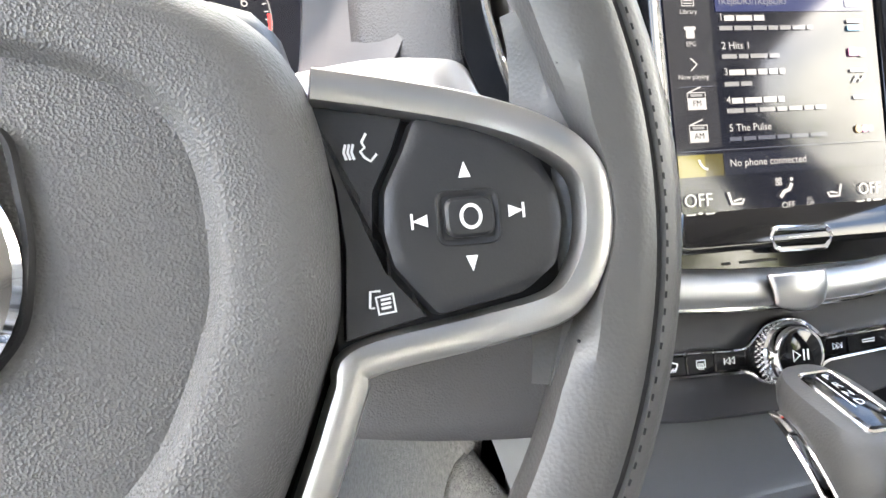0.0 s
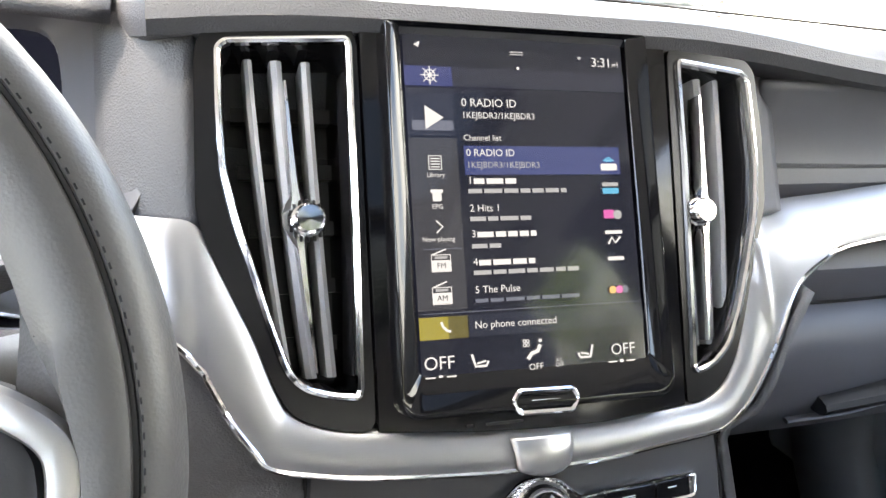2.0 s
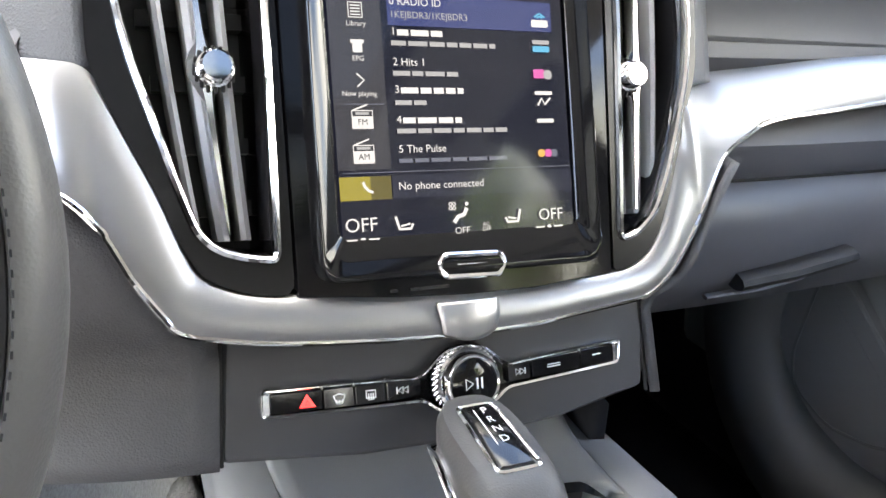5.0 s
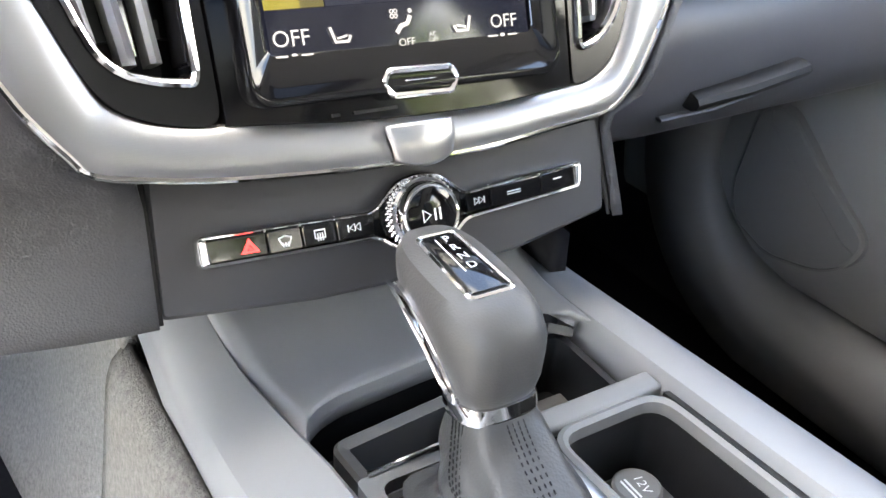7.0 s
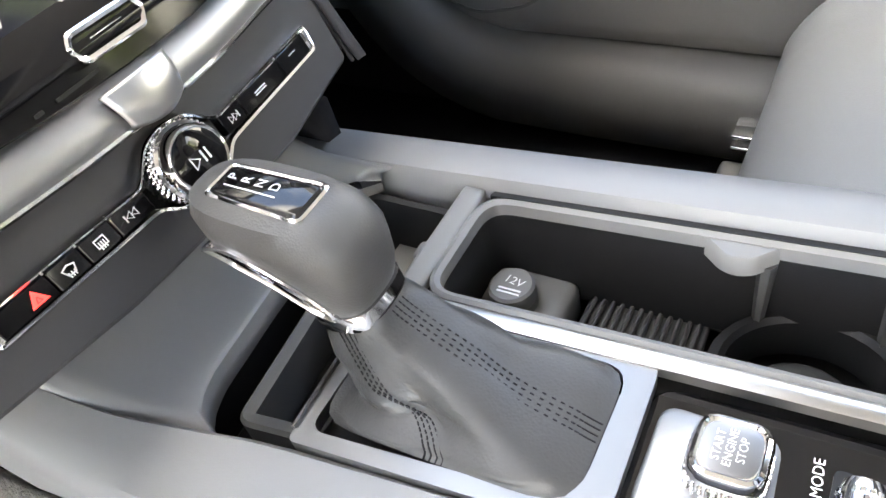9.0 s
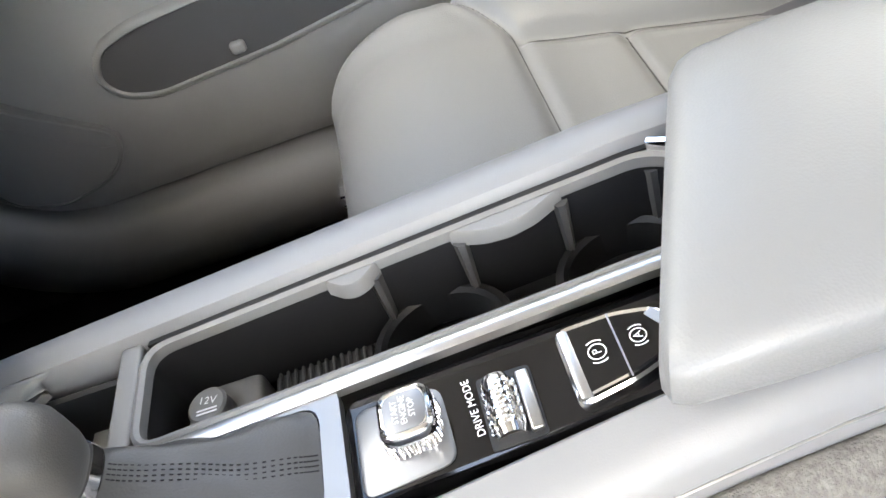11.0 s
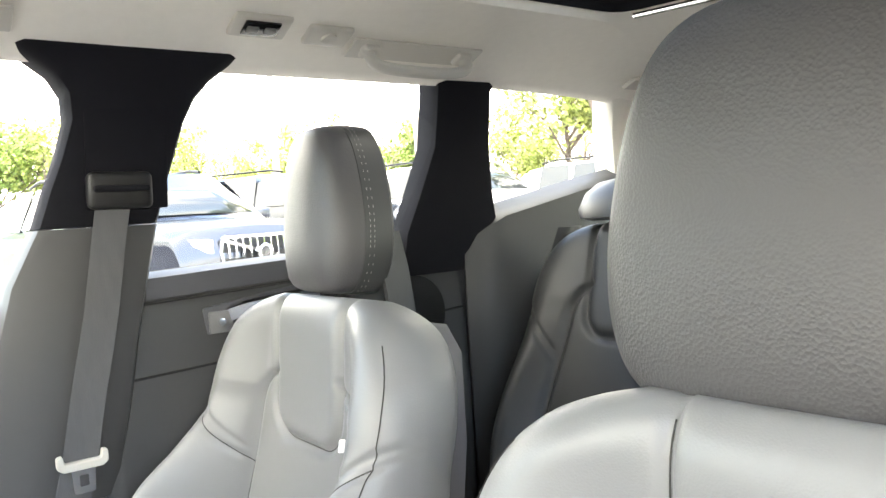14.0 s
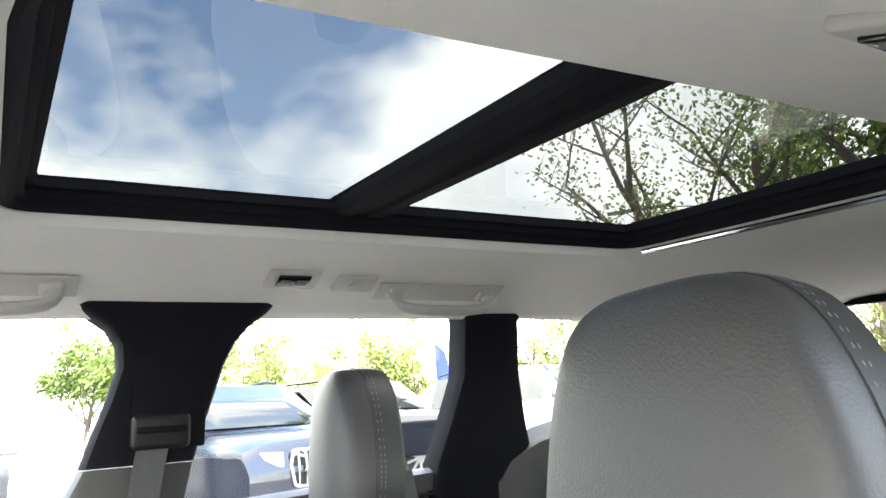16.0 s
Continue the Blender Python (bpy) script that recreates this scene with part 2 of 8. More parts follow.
SEAT = material("grey_leather", (0.186, 0.187, 0.191), 0.40, grain=0.12, scale=620, kind="leather", tint=0.05, tint_scale=9, rough_var=0.05)
SEAT_DARK = material("dark_grey_leather", (0.036, 0.037, 0.038), 0.42, grain=0.12, scale=620, kind="leather", tint=0.06, tint_scale=9)
SEAT_REST = material("headrest_leather", (0.060, 0.058, 0.061), 0.46, grain=0.2, scale=420, kind="leather", tint=0.05, tint_scale=8)
WHEEL_LEATHER = material("wheel_leather", (0.068, 0.066, 0.065), 0.45, grain=0.12, scale=900, kind="leather", tint=0.06, tint_scale=25, rough_var=0.08)
AIRBAG = material("airbag_grained_plastic", (0.088, 0.087, 0.088), 0.46, grain=0.62, scale=1450, kind="leather", tint=0.04, tint_scale=12)
DASH = material("dash_soft_plastic", (0.062, 0.062, 0.068), 0.54, grain=0.4, scale=850, kind="leather", tint=0.05)
DASH_SMOOTH = material("dash_smooth_plastic", (0.080, 0.080, 0.090), 0.46, grain=0.08, scale=900, tint=0.04)
CONSOLE = material("console_grey_plastic", (0.19, 0.19, 0.197), 0.44, grain=0.12, scale=1200, tint=0.05, tint_scale=10, rough_var=0.05)
DARK = material("black_plastic", (0.011, 0.011, 0.012), 0.45, grain=0.15, scale=900, tint=0.1, spec=0.35)
PIANO = material("gloss_black", (0.006, 0.006, 0.007), 0.07, tint=0.2, tint_scale=30, rough_var=0.03, spec=0.45)
BUTTON = material("satin_black_button", (0.020, 0.021, 0.024), 0.42, grain=0.1, scale=1500, tint=0.06)
CHROME = material("chrome", (0.86, 0.86, 0.87), 0.08, 1.0, rough_var=0.03, tint_scale=40)
SATIN = material("satin_silver", (0.48, 0.475, 0.47), 0.33, 1.0, grain=0.08, scale=1500, rough_var=0.05, tint_scale=20)
ALU = material("brushed_aluminium", (0.36, 0.36, 0.365), 0.42, 1.0, grain=0.04, scale=900, stretch=(0.06, 1, 1.6), rough_var=0.06, tint_scale=14)
WHITE_INK = material("white_ink", (0.8, 0.8, 0.8), 0.5)
RED_INK = material("red_ink", (0.75, 0.03, 0.03), 0.4, emit=0.35)
# charcoal carpet with sunlight painted into a lighter grey
CARPET_LIT = material("lit_carpet", (0.15, 0.142, 0.132), 0.95, grain=0.9, scale=450, tint=0.55, tint_scale=230, spec=0.1)
# the same carpet with footwell shade put into its near-black colour
CARPET_SHADED = material("shaded_carpet", (0.013, 0.013, 0.015), 0.95, grain=0.25, scale=900, tint=0.3, tint_scale=140, spec=0.05)
HEADLINER = material("beige_headliner", (0.82, 0.79, 0.73), 0.95, grain=0.5, scale=700, tint=0.04, tint_scale=60, spec=0.1)
HEADLINER_TRIM = material("beige_plastic", (0.52, 0.50, 0.455), 0.55, grain=0.2, scale=900, tint=0.03)
PILLAR = material("charcoal_pillar_trim", (0.011, 0.011, 0.014), 0.85, grain=0.5, scale=900, tint=0.12, tint_scale=40, spec=0.12)
PILLAR_GREY = material("grey_pillar_trim", (0.17, 0.168, 0.165), 0.5, grain=0.12, scale=800, kind="wrinkle", tint=0.04)
DOORSKIN = material("door_soft_plastic", (0.22, 0.218, 0.216), 0.50, grain=0.35, scale=700, kind="wrinkle", tint=0.05)
DOOR_LOWER = material("door_lower_plastic", (0.19, 0.189, 0.189), 0.48, grain=0.2, scale=800, kind="wrinkle", tint=0.05)
WEB = material("grey_belt_webbing", (0.10, 0.10, 0.105), 0.7, grain=0.6, scale=900, stretch=(1, 1, 0.3), tint=0.12, tint_scale=80, spec=0.2)
THREAD = material("dark_thread", (0.02, 0.02, 0.022), 0.8, spec=0.1)
THREAD_PALE = material("pale_thread", (0.34, 0.33, 0.32), 0.8)
SEAM = material("seam_shadow_fabric", (0.035, 0.034, 0.034), 0.8, spec=0.1)
RUBBER = material("black_rubber", (0.014, 0.014, 0.015), 0.6, grain=0.2, scale=300, tint=0.2, spec=0.3)
MAT_RIB = material("ribbed_rubber_mat", (0.06, 0.06, 0.06), 0.6, grain=0.2, scale=900, spec=0.25)
WINDOW = pane("window_glass", (0.93, 0.95, 0.94), 0.05)
ROOFGLASS = pane("tinted_roof_glass", (0.075, 0.081, 0.083), 0.05)
SLAT = material("satin_grey_blade", (0.26, 0.26, 0.27), 0.33, grain=0.05, scale=1500, tint=0.05, tint_scale=30)
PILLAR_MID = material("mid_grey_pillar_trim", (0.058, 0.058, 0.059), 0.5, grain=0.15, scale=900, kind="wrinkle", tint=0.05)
BOOT = material("creased_boot_leather", (0.042, 0.042, 0.043), 0.42, grain=0.14, scale=700, kind="leather", tint=0.12, tint_scale=60, rough_var=0.08)
SEAM_LEATHER = material("sewn_leather_seam", (0.045, 0.044, 0.043), 0.7, spec=0.1)
LOWER_PANEL = material("matt_charcoal_panel", (0.046, 0.046, 0.051), 0.5, grain=0.05, scale=900, tint=0.05)
FRAME_SILVER = material("satin_frame_silver", (0.25, 0.25, 0.255), 0.42, 1.0, grain=0.04, scale=1500, rough_var=0.05, tint_scale=20)
PIANO_SOFT = material("soft_gloss_black", (0.006, 0.006, 0.007), 0.22, tint=0.2, tint_scale=30, rough_var=0.05, spec=0.3)

# ---- ground ----
def lie(x, y):
    """The lot rises gently away from the car."""
    return min(0.045 * max(math.hypot(x, y) - 2.2, 0), 0.55)


ASPHALT = material("asphalt", (0.12, 0.12, 0.12), 0.9, grain=0.6, scale=60, tint=0.3, tint_scale=3)
rings_g = []
for rad in (0.001, 0.8, 2.2, 3.5, 5, 7, 9, 11, 13, 15, 20, 40, 120, 600, 2500):
    rings_g.append([(rad * math.cos(a * math.pi / 24), rad * math.sin(a * math.pi / 24), lie(rad, 0)) for a in range(48)])
tagged(part("ground", loft(rings_g, cap=False), ASPHALT), "grey asphalt car lot that rises gently away from the car", "ground", kind="structure")

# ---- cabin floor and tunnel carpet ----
# floor, bulkhead and kick panels take the carpet's shaded colour
cabin = part("floor", rbox((1.5, 3.3, 0.05), (0, -0.75, 0.36), 0.01), CARPET_SHADED)
tagged(cabin, "carpeted cabin floor, coloured dark as in shade", "floor", kind="structure")
firewall = part("wall_front", rbox((1.5, 0.05, 0.7), (0, 0.78, 0.72), 0.01), CARPET_SHADED)
tagged(firewall, "carpeted bulkhead under the dashboard, coloured dark as in shade", "wall", kind="structure")
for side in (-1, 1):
    kick = part("kick_panel", rbox((0.05, 0.52, 0.72), (side * 0.715, 0.55, 0.71), 0.02, 3), CARPET_SHADED)
    tagged(kick, "carpeted panel beside the footwell, coloured dark as in shade", "panel", kind="structure")
tailgate = part("wall_rear", rbox((1.36, 0.05, 0.85), (0, -2.62, 0.78), 0.02), PILLAR)
tagged(tailgate, "dark lower tailgate lining", "wall", kind="structure")


def tunnel(side):
    """The carpeted flank of the tunnel beside the pedals."""
    def f(u, v):
        y = 0.62 - (0.62 if side > 0 else 0.49) * u
        x = side * (0.125 + (0.014 if side < 0 else 0.0) + 0.10 * (1 - u) * (1 - v) + 0.06 * (1 - v) ** 2)
        z = 0.42 + ((0.43 if side > 0 else 0.35) - 0.02 * u) * v
        k = 0.006 * math.sin(9 * u + 4 * v) * math.sin(5 * v)
        return (x + side * k, y, z)
    return sheet(f, 24, 16)


# one carpet: sunlight in the driver-side colour, shade in the passenger-side colour
for side, mat, tag in ((-1, CARPET_LIT, "tunnel carpet on the driver side, its colour lightened for sunlight"), (1, CARPET_SHADED, "tunnel carpet on the passenger side, its colour darkened for shade")):
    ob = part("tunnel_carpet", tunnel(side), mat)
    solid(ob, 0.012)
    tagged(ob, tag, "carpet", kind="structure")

# ---- dashboard ----
TILT = radians(22)
S_O = Vector((0, -0.004, 0.961))
S_V = Vector((0, math.sin(TILT), math.cos(TILT)))
S_N = Vector((0, -math.cos(TILT), math.sin(TILT)))


def SP(u, v, n=0.0):
    """The bowed face of the centre stack: across, up, out."""
    return S_O + Vector((u, 0.15 * u * u, 0)) + S_V * v + S_N * n


def LP(u, v, n=0.0):
    """The lower key panel, set back under the wing."""
    return S_O + Vector((u, 0.5 * u * u, 0)) + S_V * v + S_N * (n - 0.016)


def SF(u, v, n=0.0):
    """The flat face of the screen."""
    return S_O + Vector((u, 0, 0)) + S_V * v + S_N * n


def holed(outer, hole, at, front, back, bm=None):
    """A plate with one opening through it."""
    bm = bm or bmesh.new()
    fo = [bm.verts.new(at(p[0], p[1], front)) for p in outer]
    fi = [bm.verts.new(at(p[0], p[1], front)) for p in hole]
    edges = [bm.edges.new((l[i - 1], l[i])) for l in (fo, fi) for i in range(len(l))]
    bmesh.ops.triangle_fill(bm, edges=edges, use_beauty=True)
    for l, pts in ((fo, outer), (fi, hole)):
        bk = [bm.verts.new(at(p[0], p[1], back)) for p in pts]
        for i in range(len(l)):
            bm.faces.new((l[i - 1], l[i], bk[i], bk[i - 1]))
    return bm


dash = thing("dashboard", (0, 0.3, 0.75), "charcoal dashboard with brushed aluminium wing and gloss black centre panel", "dashboard")


def dash_profile(x):
    """The dashboard's section, from the windscreen to the knees."""
    s = smoothstep(0.18, 0.30, abs(x))
    bow = 0.05 * max(abs(x) - 0.3, 0)
    k = 0.012 * (1 - min(abs(x) / 0.5, 1))
    e = 0.018 * (1 - smoothstep(0.10, 0.33, abs(x)))
    pts = [(0.80, 1.05), (0.62, 1.13), (0.40, 1.152 + k), (0.22, 1.156 + k), (0.12, 1.150 + k), (0.085, 1.143 + 0.6 * e), (0.066, 1.133 + e), (0.061, 1.124 + e),
           (0.066, 1.116 + e), (0.085, 1.112 + e), (0.100, 1.098 + e), (0.098, 1.075), (0.085, 1.058)]
    back = 0.15 * smoothstep(-0.205, -0.245, x) * smoothstep(-0.56, -0.52, x)
    return [(y + bow + back * smoothstep(0.5, 0.15, y), z) for y, z in pts]


xs = [-0.74 + 1.48 * i / 60 for i in range(61)]
top_rings = [[(x, y, z) for y, z in dash_profile(x)] for x in xs]
ob = part("upper_pad", loft(top_rings, cap=False, wrap=False), DASH, dash)
solid(ob, 0.01)
groove = [(x, 0.103 + 0.15 * smoothstep(-0.205, -0.245, x) * smoothstep(-0.56, -0.52, x) + 0.05 * max(abs(x) - 0.3, 0), 1.1525 + 0.012 * (1 - min(abs(x) / 0.5, 1))) for x in xs]
part("pad_seam", tube(groove, 0.0009, 5), SEAM, dash)
# speaker grille on the pad
grille = bmesh.new()
for i in range(14):
    for j in range(6):
        rbox((0.009, 0.007, 0.003), (-0.065 + i * 0.011, 0.36 + j * 0.010, 1.1665), 0.001, 1, bm=grille)
part("speaker_grille", grille, DARK, dash)

# the knee side: recess band, then the lower dashboard and glovebox
low = []
for x in xs:
    b = 0.05 * max(abs(x) - 0.3, 0)
    g = smoothstep(0.12, 0.2, abs(x))
    low.append([(x, y + b + (0.034 + 0.085 * smoothstep(-0.205, -0.235, x)) * smoothstep(0.975, 1.0, z), z) for y, z in ((0.085, 1.03), (0.055, 1.024), (0.050, 1.008), (0.056, 0.985), (0.070, 0.965), (0.078, 0.955),
                                           (0.062, 0.945), (0.052, 0.925), (0.056, 0.885), (0.075, 0.850), (0.115, 0.825), (0.2, 0.81), (0.5, 0.78))])
left_low = [r for r in low if r[0][0] < -0.16]
right_low = [r for r in low if r[0][0] > 0.12]
part("knee_panel", loft(left_low, cap=False, wrap=False), DASH, dash, "grained charcoal knee panel")
part("glovebox", loft(right_low, cap=False, wrap=False), DASH_SMOOTH, dash, "smooth charcoal glovebox lid with a pull")
part("glovebox_pull", sweep([(0.245, 0.058, 0.868), (0.29, 0.050, 0.874), (0.33, 0.049, 0.880), (0.375, 0.056, 0.889)], circle(0.004, 10, 0.5)), DASH_SMOOTH, dash, "grey pull edge")
# solid dark rod stands in for the shadow in the pull's recess
part("glovebox_shadow", sweep([(0.27, 0.056, 0.880), (0.32, 0.052, 0.886), (0.39, 0.055, 0.894)], circle(0.012, 10, 0.6)), DARK, dash)
part("glovebox_seam", tube([(0.135, 0.077, 0.9555), (0.3, 0.0775, 0.9555), (0.7, 0.097, 0.9555)], 0.0016, 6), SEAM, dash)

# the aluminium wing that wraps the stack
inner = [(-0.305, 0.070, 1.020), (-0.270, 0.066, 1.030), (-0.225, 0.052, 1.040), SP(-0.195, 0.0880), SP(-0.1797, 0.0855), SP(-0.1722, 0.0756), SP(-0.1648, 0.0585), SP(-0.1523, 0.0299), SP(-0.1425, 0.0014), SP(-0.1348, -0.0117), SP(-0.1157, -0.0198), SP(-0.0811, -0.0243), SP(-0.03, -0.0290), SP(0.03, -0.0310), SP(0.075, -0.0286), SP(0.1034, -0.0258), SP(0.1188, -0.0189), SP(0.1289, -0.0062), SP(0.1378, 0.0139), SP(0.1483, 0.0451), SP(0.1578, 0.0736), (0.183, 0.055, 1.034), (0.210, 0.073, 1.037), (0.261, 0.075, 1.042), (0.352, 0.076, 1.051), (0.50, 0.086, 1.057), (0.73, 0.100, 1.061)]
outer = [(-0.305, 0.066, 0.995), (-0.270, 0.060, 0.987), (-0.225, 0.040, 0.985), SP(-0.195, 0.0300), SP(-0.1778, 0.0135), SP(-0.1741, 0.0066), SP(-0.169, -0.004), SP(-0.1644, -0.013), SP(-0.1544, -0.0274), SP(-0.1468, -0.0362), SP(-0.1281, -0.0409), SP(-0.0946, -0.046), SP(-0.03, -0.0505), SP(0.03, -0.0510), SP(0.0711, -0.0479), SP(0.1050, -0.0455), SP(0.1180, -0.0430), SP(0.1290, -0.0365), SP(0.139, -0.0278), SP(0.1548, -0.0087), SP(0.166, 0.008), (0.200, 0.030, 0.989), (0.2396, 0.050, 0.999), (0.266, 0.055, 1.007), (0.34, 0.057, 1.015), (0.50, 0.068, 1.028), (0.73, 0.086, 1.034)]
inner, outer = spline(inner, 6), spline(outer, 6)
wing = []
for p, q in zip(inner, outer):
    d = q - p
    out = Vector((0, -0.9, 0.35))
    wing.append([p - out * 0.008, p, p + d * 0.12 + out * 0.003, p + d * 0.35 + out * 0.0055, p + d * 0.6 + out * 0.0065, p + d * 0.85 + out * 0.006, q + out * 0.004, q - out * 0.01])
part("aluminium_wing", loft(wing, cap=False, wrap=False), ALU, dash, "curved brushed aluminium wing")
part("chrome_edge", tube([q + Vector((0, -0.003, 0.0015)) for q in outer], 0.0019, 8), CHROME, dash, "bright chrome edge line")
# the dark leather-grain flanks of the stack
for s in (-1, 1):
    def flank(u, v, s=s):
        a = SP(line([(0, 0.1325), (0.42, 0.128), (0.5, 0.148), (0.75, 0.172), (1, 0.196)], v), line([(0, -0.109), (0.42, -0.046), (0.5, -0.034), (0.75, 0.004), (1, 0.034)], v), -0.002 - 0.018 * smoothstep(0.55, 0.36, v))
        if s < 0:
            return (s * (a.x + 0.19 * u), a.y + 0.05 * u * u + 0.02 * u, a.z - 0.004 * u)
        return (s * (a.x + 0.055 * u ** 1.3), a.y + 0.20 * u * u + 0.012 * u, a.z - 0.004 * u)
    ob = part("stack_flank", sheet(flank, 14, 14), DASH, dash, "grained charcoal side of the centre stack")
    solid(ob, 0.006)
    edge = [LP(s * 0.1275, -0.046, -0.001), LP(s * 0.1295, -0.08, -0.001), LP(s * 0.1315, -0.110, -0.001)]
    part("stack_seam", tube(edge, 0.0013, 6), SEAM, dash)
part("stack_core", rbox((0.29, 0.10, 0.28), (0, 0.19, 0.985), 0.02), DARK, dash)
part("stack_foot", rbox((0.20, 0.10, 0.10), (0, 0.085, 0.88), 0.01), DARK, dash)
# leather strip between cluster and stack
def strip(u, v):
    a = SP(-0.1760, 0.082 + 0.106 * v, -0.003)
    return (a.x - 0.050 * u, a.y + 0.012 * u + 0.03 * u * u, a.z + 0.004 * u)
ob = part("leather_strip", sheet(strip, 8, 16), DASH, dash, "grained charcoal strip beside the vent")
solid(ob, 0.01)
def strip_r(u, v):
    a = SP(0.1610, 0.080 + 0.094 * v, -0.006)
    return (a.x + 0.045 * u, a.y + 0.025 * u, a.z)
ob = part("leather_strip", sheet(strip_r, 6, 16), DASH_SMOOTH, dash)
solid(ob, 0.006)
# passenger-side recess band
def band(u, v):
    x = 0.19 + 0.54 * u
    lip = 0.010 * smoothstep(0.14, 0.0, v)
    return (x, 0.085 + 0.05 * max(x - 0.3, 0) + 0.010 * math.sin(math.pi * v) + lip, 1.034 + 0.085 * v + 0.012 * (x - 0.19))
ob = part("recess_panel", sheet(band, 30, 14), DASH_SMOOTH, dash, "smooth blue-grey recess panel")
solid(ob, 0.006)

# ---- centre stack: gloss panel, vents, screen ----
stack = thing("centre_stack", (0, 0.02, 0.85), "gloss black centre panel with two upright chrome-framed air vents", "control panel")
LV = [(-0.0985, 0.1830), (-0.1605, 0.1790), (-0.1655, 0.1747), (-0.1660, 0.1438), (-0.1651, 0.1121), (-0.1600, 0.0864), (-0.1528, 0.0607), (-0.1468, 0.0380), (-0.1408, 0.0181), (-0.1371, 0.0081), (-0.1292, -0.0002), (-0.1154, -0.0047), (-0.1015, -0.0064), (-0.0995, -0.0020), (-0.0977, 0.0858), (-0.0965, 0.1790)]
LO = [(-0.0930, 0.1895), (-0.1600, 0.1880), (-0.1725, 0.1830), (-0.1760, 0.1700), (-0.1775, 0.0900), (-0.1730, 0.0740), (-0.1655, 0.0570), (-0.1530, 0.0290), (-0.1430, 0.0010), (-0.1350, -0.0125), (-0.1160, -0.0210), (-0.0935, -0.0245)]
RV = [(-0.1070, 0.1801), (-0.1555, 0.1745), (-0.1598, 0.1695), (-0.1607, 0.1172), (-0.1565, 0.0842), (-0.1467, 0.0521), (-0.1367, 0.0244), (-0.1265, 0.0044), (-0.1138, -0.0064), (-0.1015, -0.0100), (-0.0990, -0.0060), (-0.1009, 0.0270), (-0.1053, 0.1172), (-0.1062, 0.1750)]
RW = [(-0.1005, 0.1895), (-0.1580, 0.1840), (-0.1665, 0.1760), (-0.1680, 0.1350), (-0.1655, 0.0900), (-0.1585, 0.0720), (-0.1490, 0.0445), (-0.1385, 0.0135), (-0.1295, -0.0065), (-0.1190, -0.0195), (-0.1040, -0.0265), (-0.0935, -0.0280)]


def vent(s):
    flip = lambda pts: [(-s * p[0], p[1]) for p in pts]
    sh = 0.0055 if s > 0 else 0.0
    hole, out_l = flip(rounded(RV if s > 0 else LV, 0.006, 4)), flip(rounded(RW if s > 0 else LO, 0.010, 4))
    part("vent_panel", holed(out_l, hole, SP, 0.002, -0.03), PIANO_SOFT, stack, "gloss black vent surround")
    part("vent_back", plate(inset(hole, -0.004), SP, [(0, -0.050), (0, -0.046)]), DARK, stack)
    part("vent_wall", hoop(hole, SP, [(0.0004, -0.046), (0.0004, 0.001), (0.004, -0.004), (0.006, -0.046)]), PIANO, stack)
    part("chrome_frame", hoop(hole, SP, [(-0.0012, 0.0015), (-0.0005, 0.0042), (0.0012, 0.0048), (0.0026, 0.0035), (0.003, 0.0)]), CHROME, stack, "chrome vent frame")
    for top, bot, wide in ((-0.1490, -0.1350, 0.0050), (-0.1345, -0.1235, 0.0066), (-0.1190, -0.1130, 0.0056)):
        rings = []
        for i in range(15):
            t = i / 14
            v = 0.172 - 0.167 * t
            u = top + (bot - top) * (0.45 * t + 0.55 * t * t) + sh * (1 - 0.6 * t)
            rings.append([SP(-s * (u + a), v, b) for a, b in ((-wide * 0.5, -0.012), (-wide * 0.42, -0.0085), (0.0, -0.0070), (wide * 0.42, -0.0085), (wide * 0.5, -0.012), (wide * 0.35, -0.034), (-wide * 0.35, -0.034))])
        part("slat", loft(rings), SLAT, stack, "satin grey vent blade")
    for v in (0.15, 0.118, 0.086, 0.054, 0.022):
        c = line([(-0.01, -0.117), (0.06, -0.123), (0.18, -0.131)], v)
        c, h = c + 0.4 * sh, line([(-0.01, 0.013), (0.06, 0.020), (0.1, 0.027), (0.18, 0.029)], v)
        part("rear_slat", loft([[SP(-s * (c + e * h), v + a, b) for a, b in ((-0.004, -0.036), (0.004, -0.036), (0.004, -0.044), (-0.004, -0.044))] for e in (-1, -0.5, 0, 0.5, 1)]), DARK, stack)
    rings = []
    for i in range(25):
        t = i / 24
        v = 0.160 - 0.152 * t
        u = -0.1308 + 0.0095 * (0.6 * t + 0.4 * t * t) + sh * 0.9
        w = 0.0007 + 0.0052 * math.exp(-((t - 0.48) / 0.055) ** 2) + 0.0026 * max(1 - abs(t - 0.48) / 0.52, 0) ** 0.8
        rings.append([SP(-s * (u - w), v, -0.0075), SP(-s * (u - 0.5 * w), v, -0.0025), SP(-s * (u + 0.5 * w), v, -0.0025), SP(-s * (u + w), v, -0.0075), SP(-s * u, v, -0.016)])
    part("vent_spear", loft(rings), CHROME, stack, "chrome spear on the centre blade")
    c = SP(s * (0.1228 - 1.6 * sh), 0.0860, -0.006)
    knob = lathe([(0.004, -0.004), (0.0075, -0.002), (0.0088, 0.002), (0.0088, 0.007), (0.0078, 0.0075), (0.0078, 0.014), (0.0066, 0.0155), (0.0001, 0.0157)], c, S_N, 20)
    k = part("vent_knob", knob, CHROME, stack, "round chrome vent knob")
    ring = bmesh.new()
    for i in range(16):
        a = 2 * math.pi * i / 16
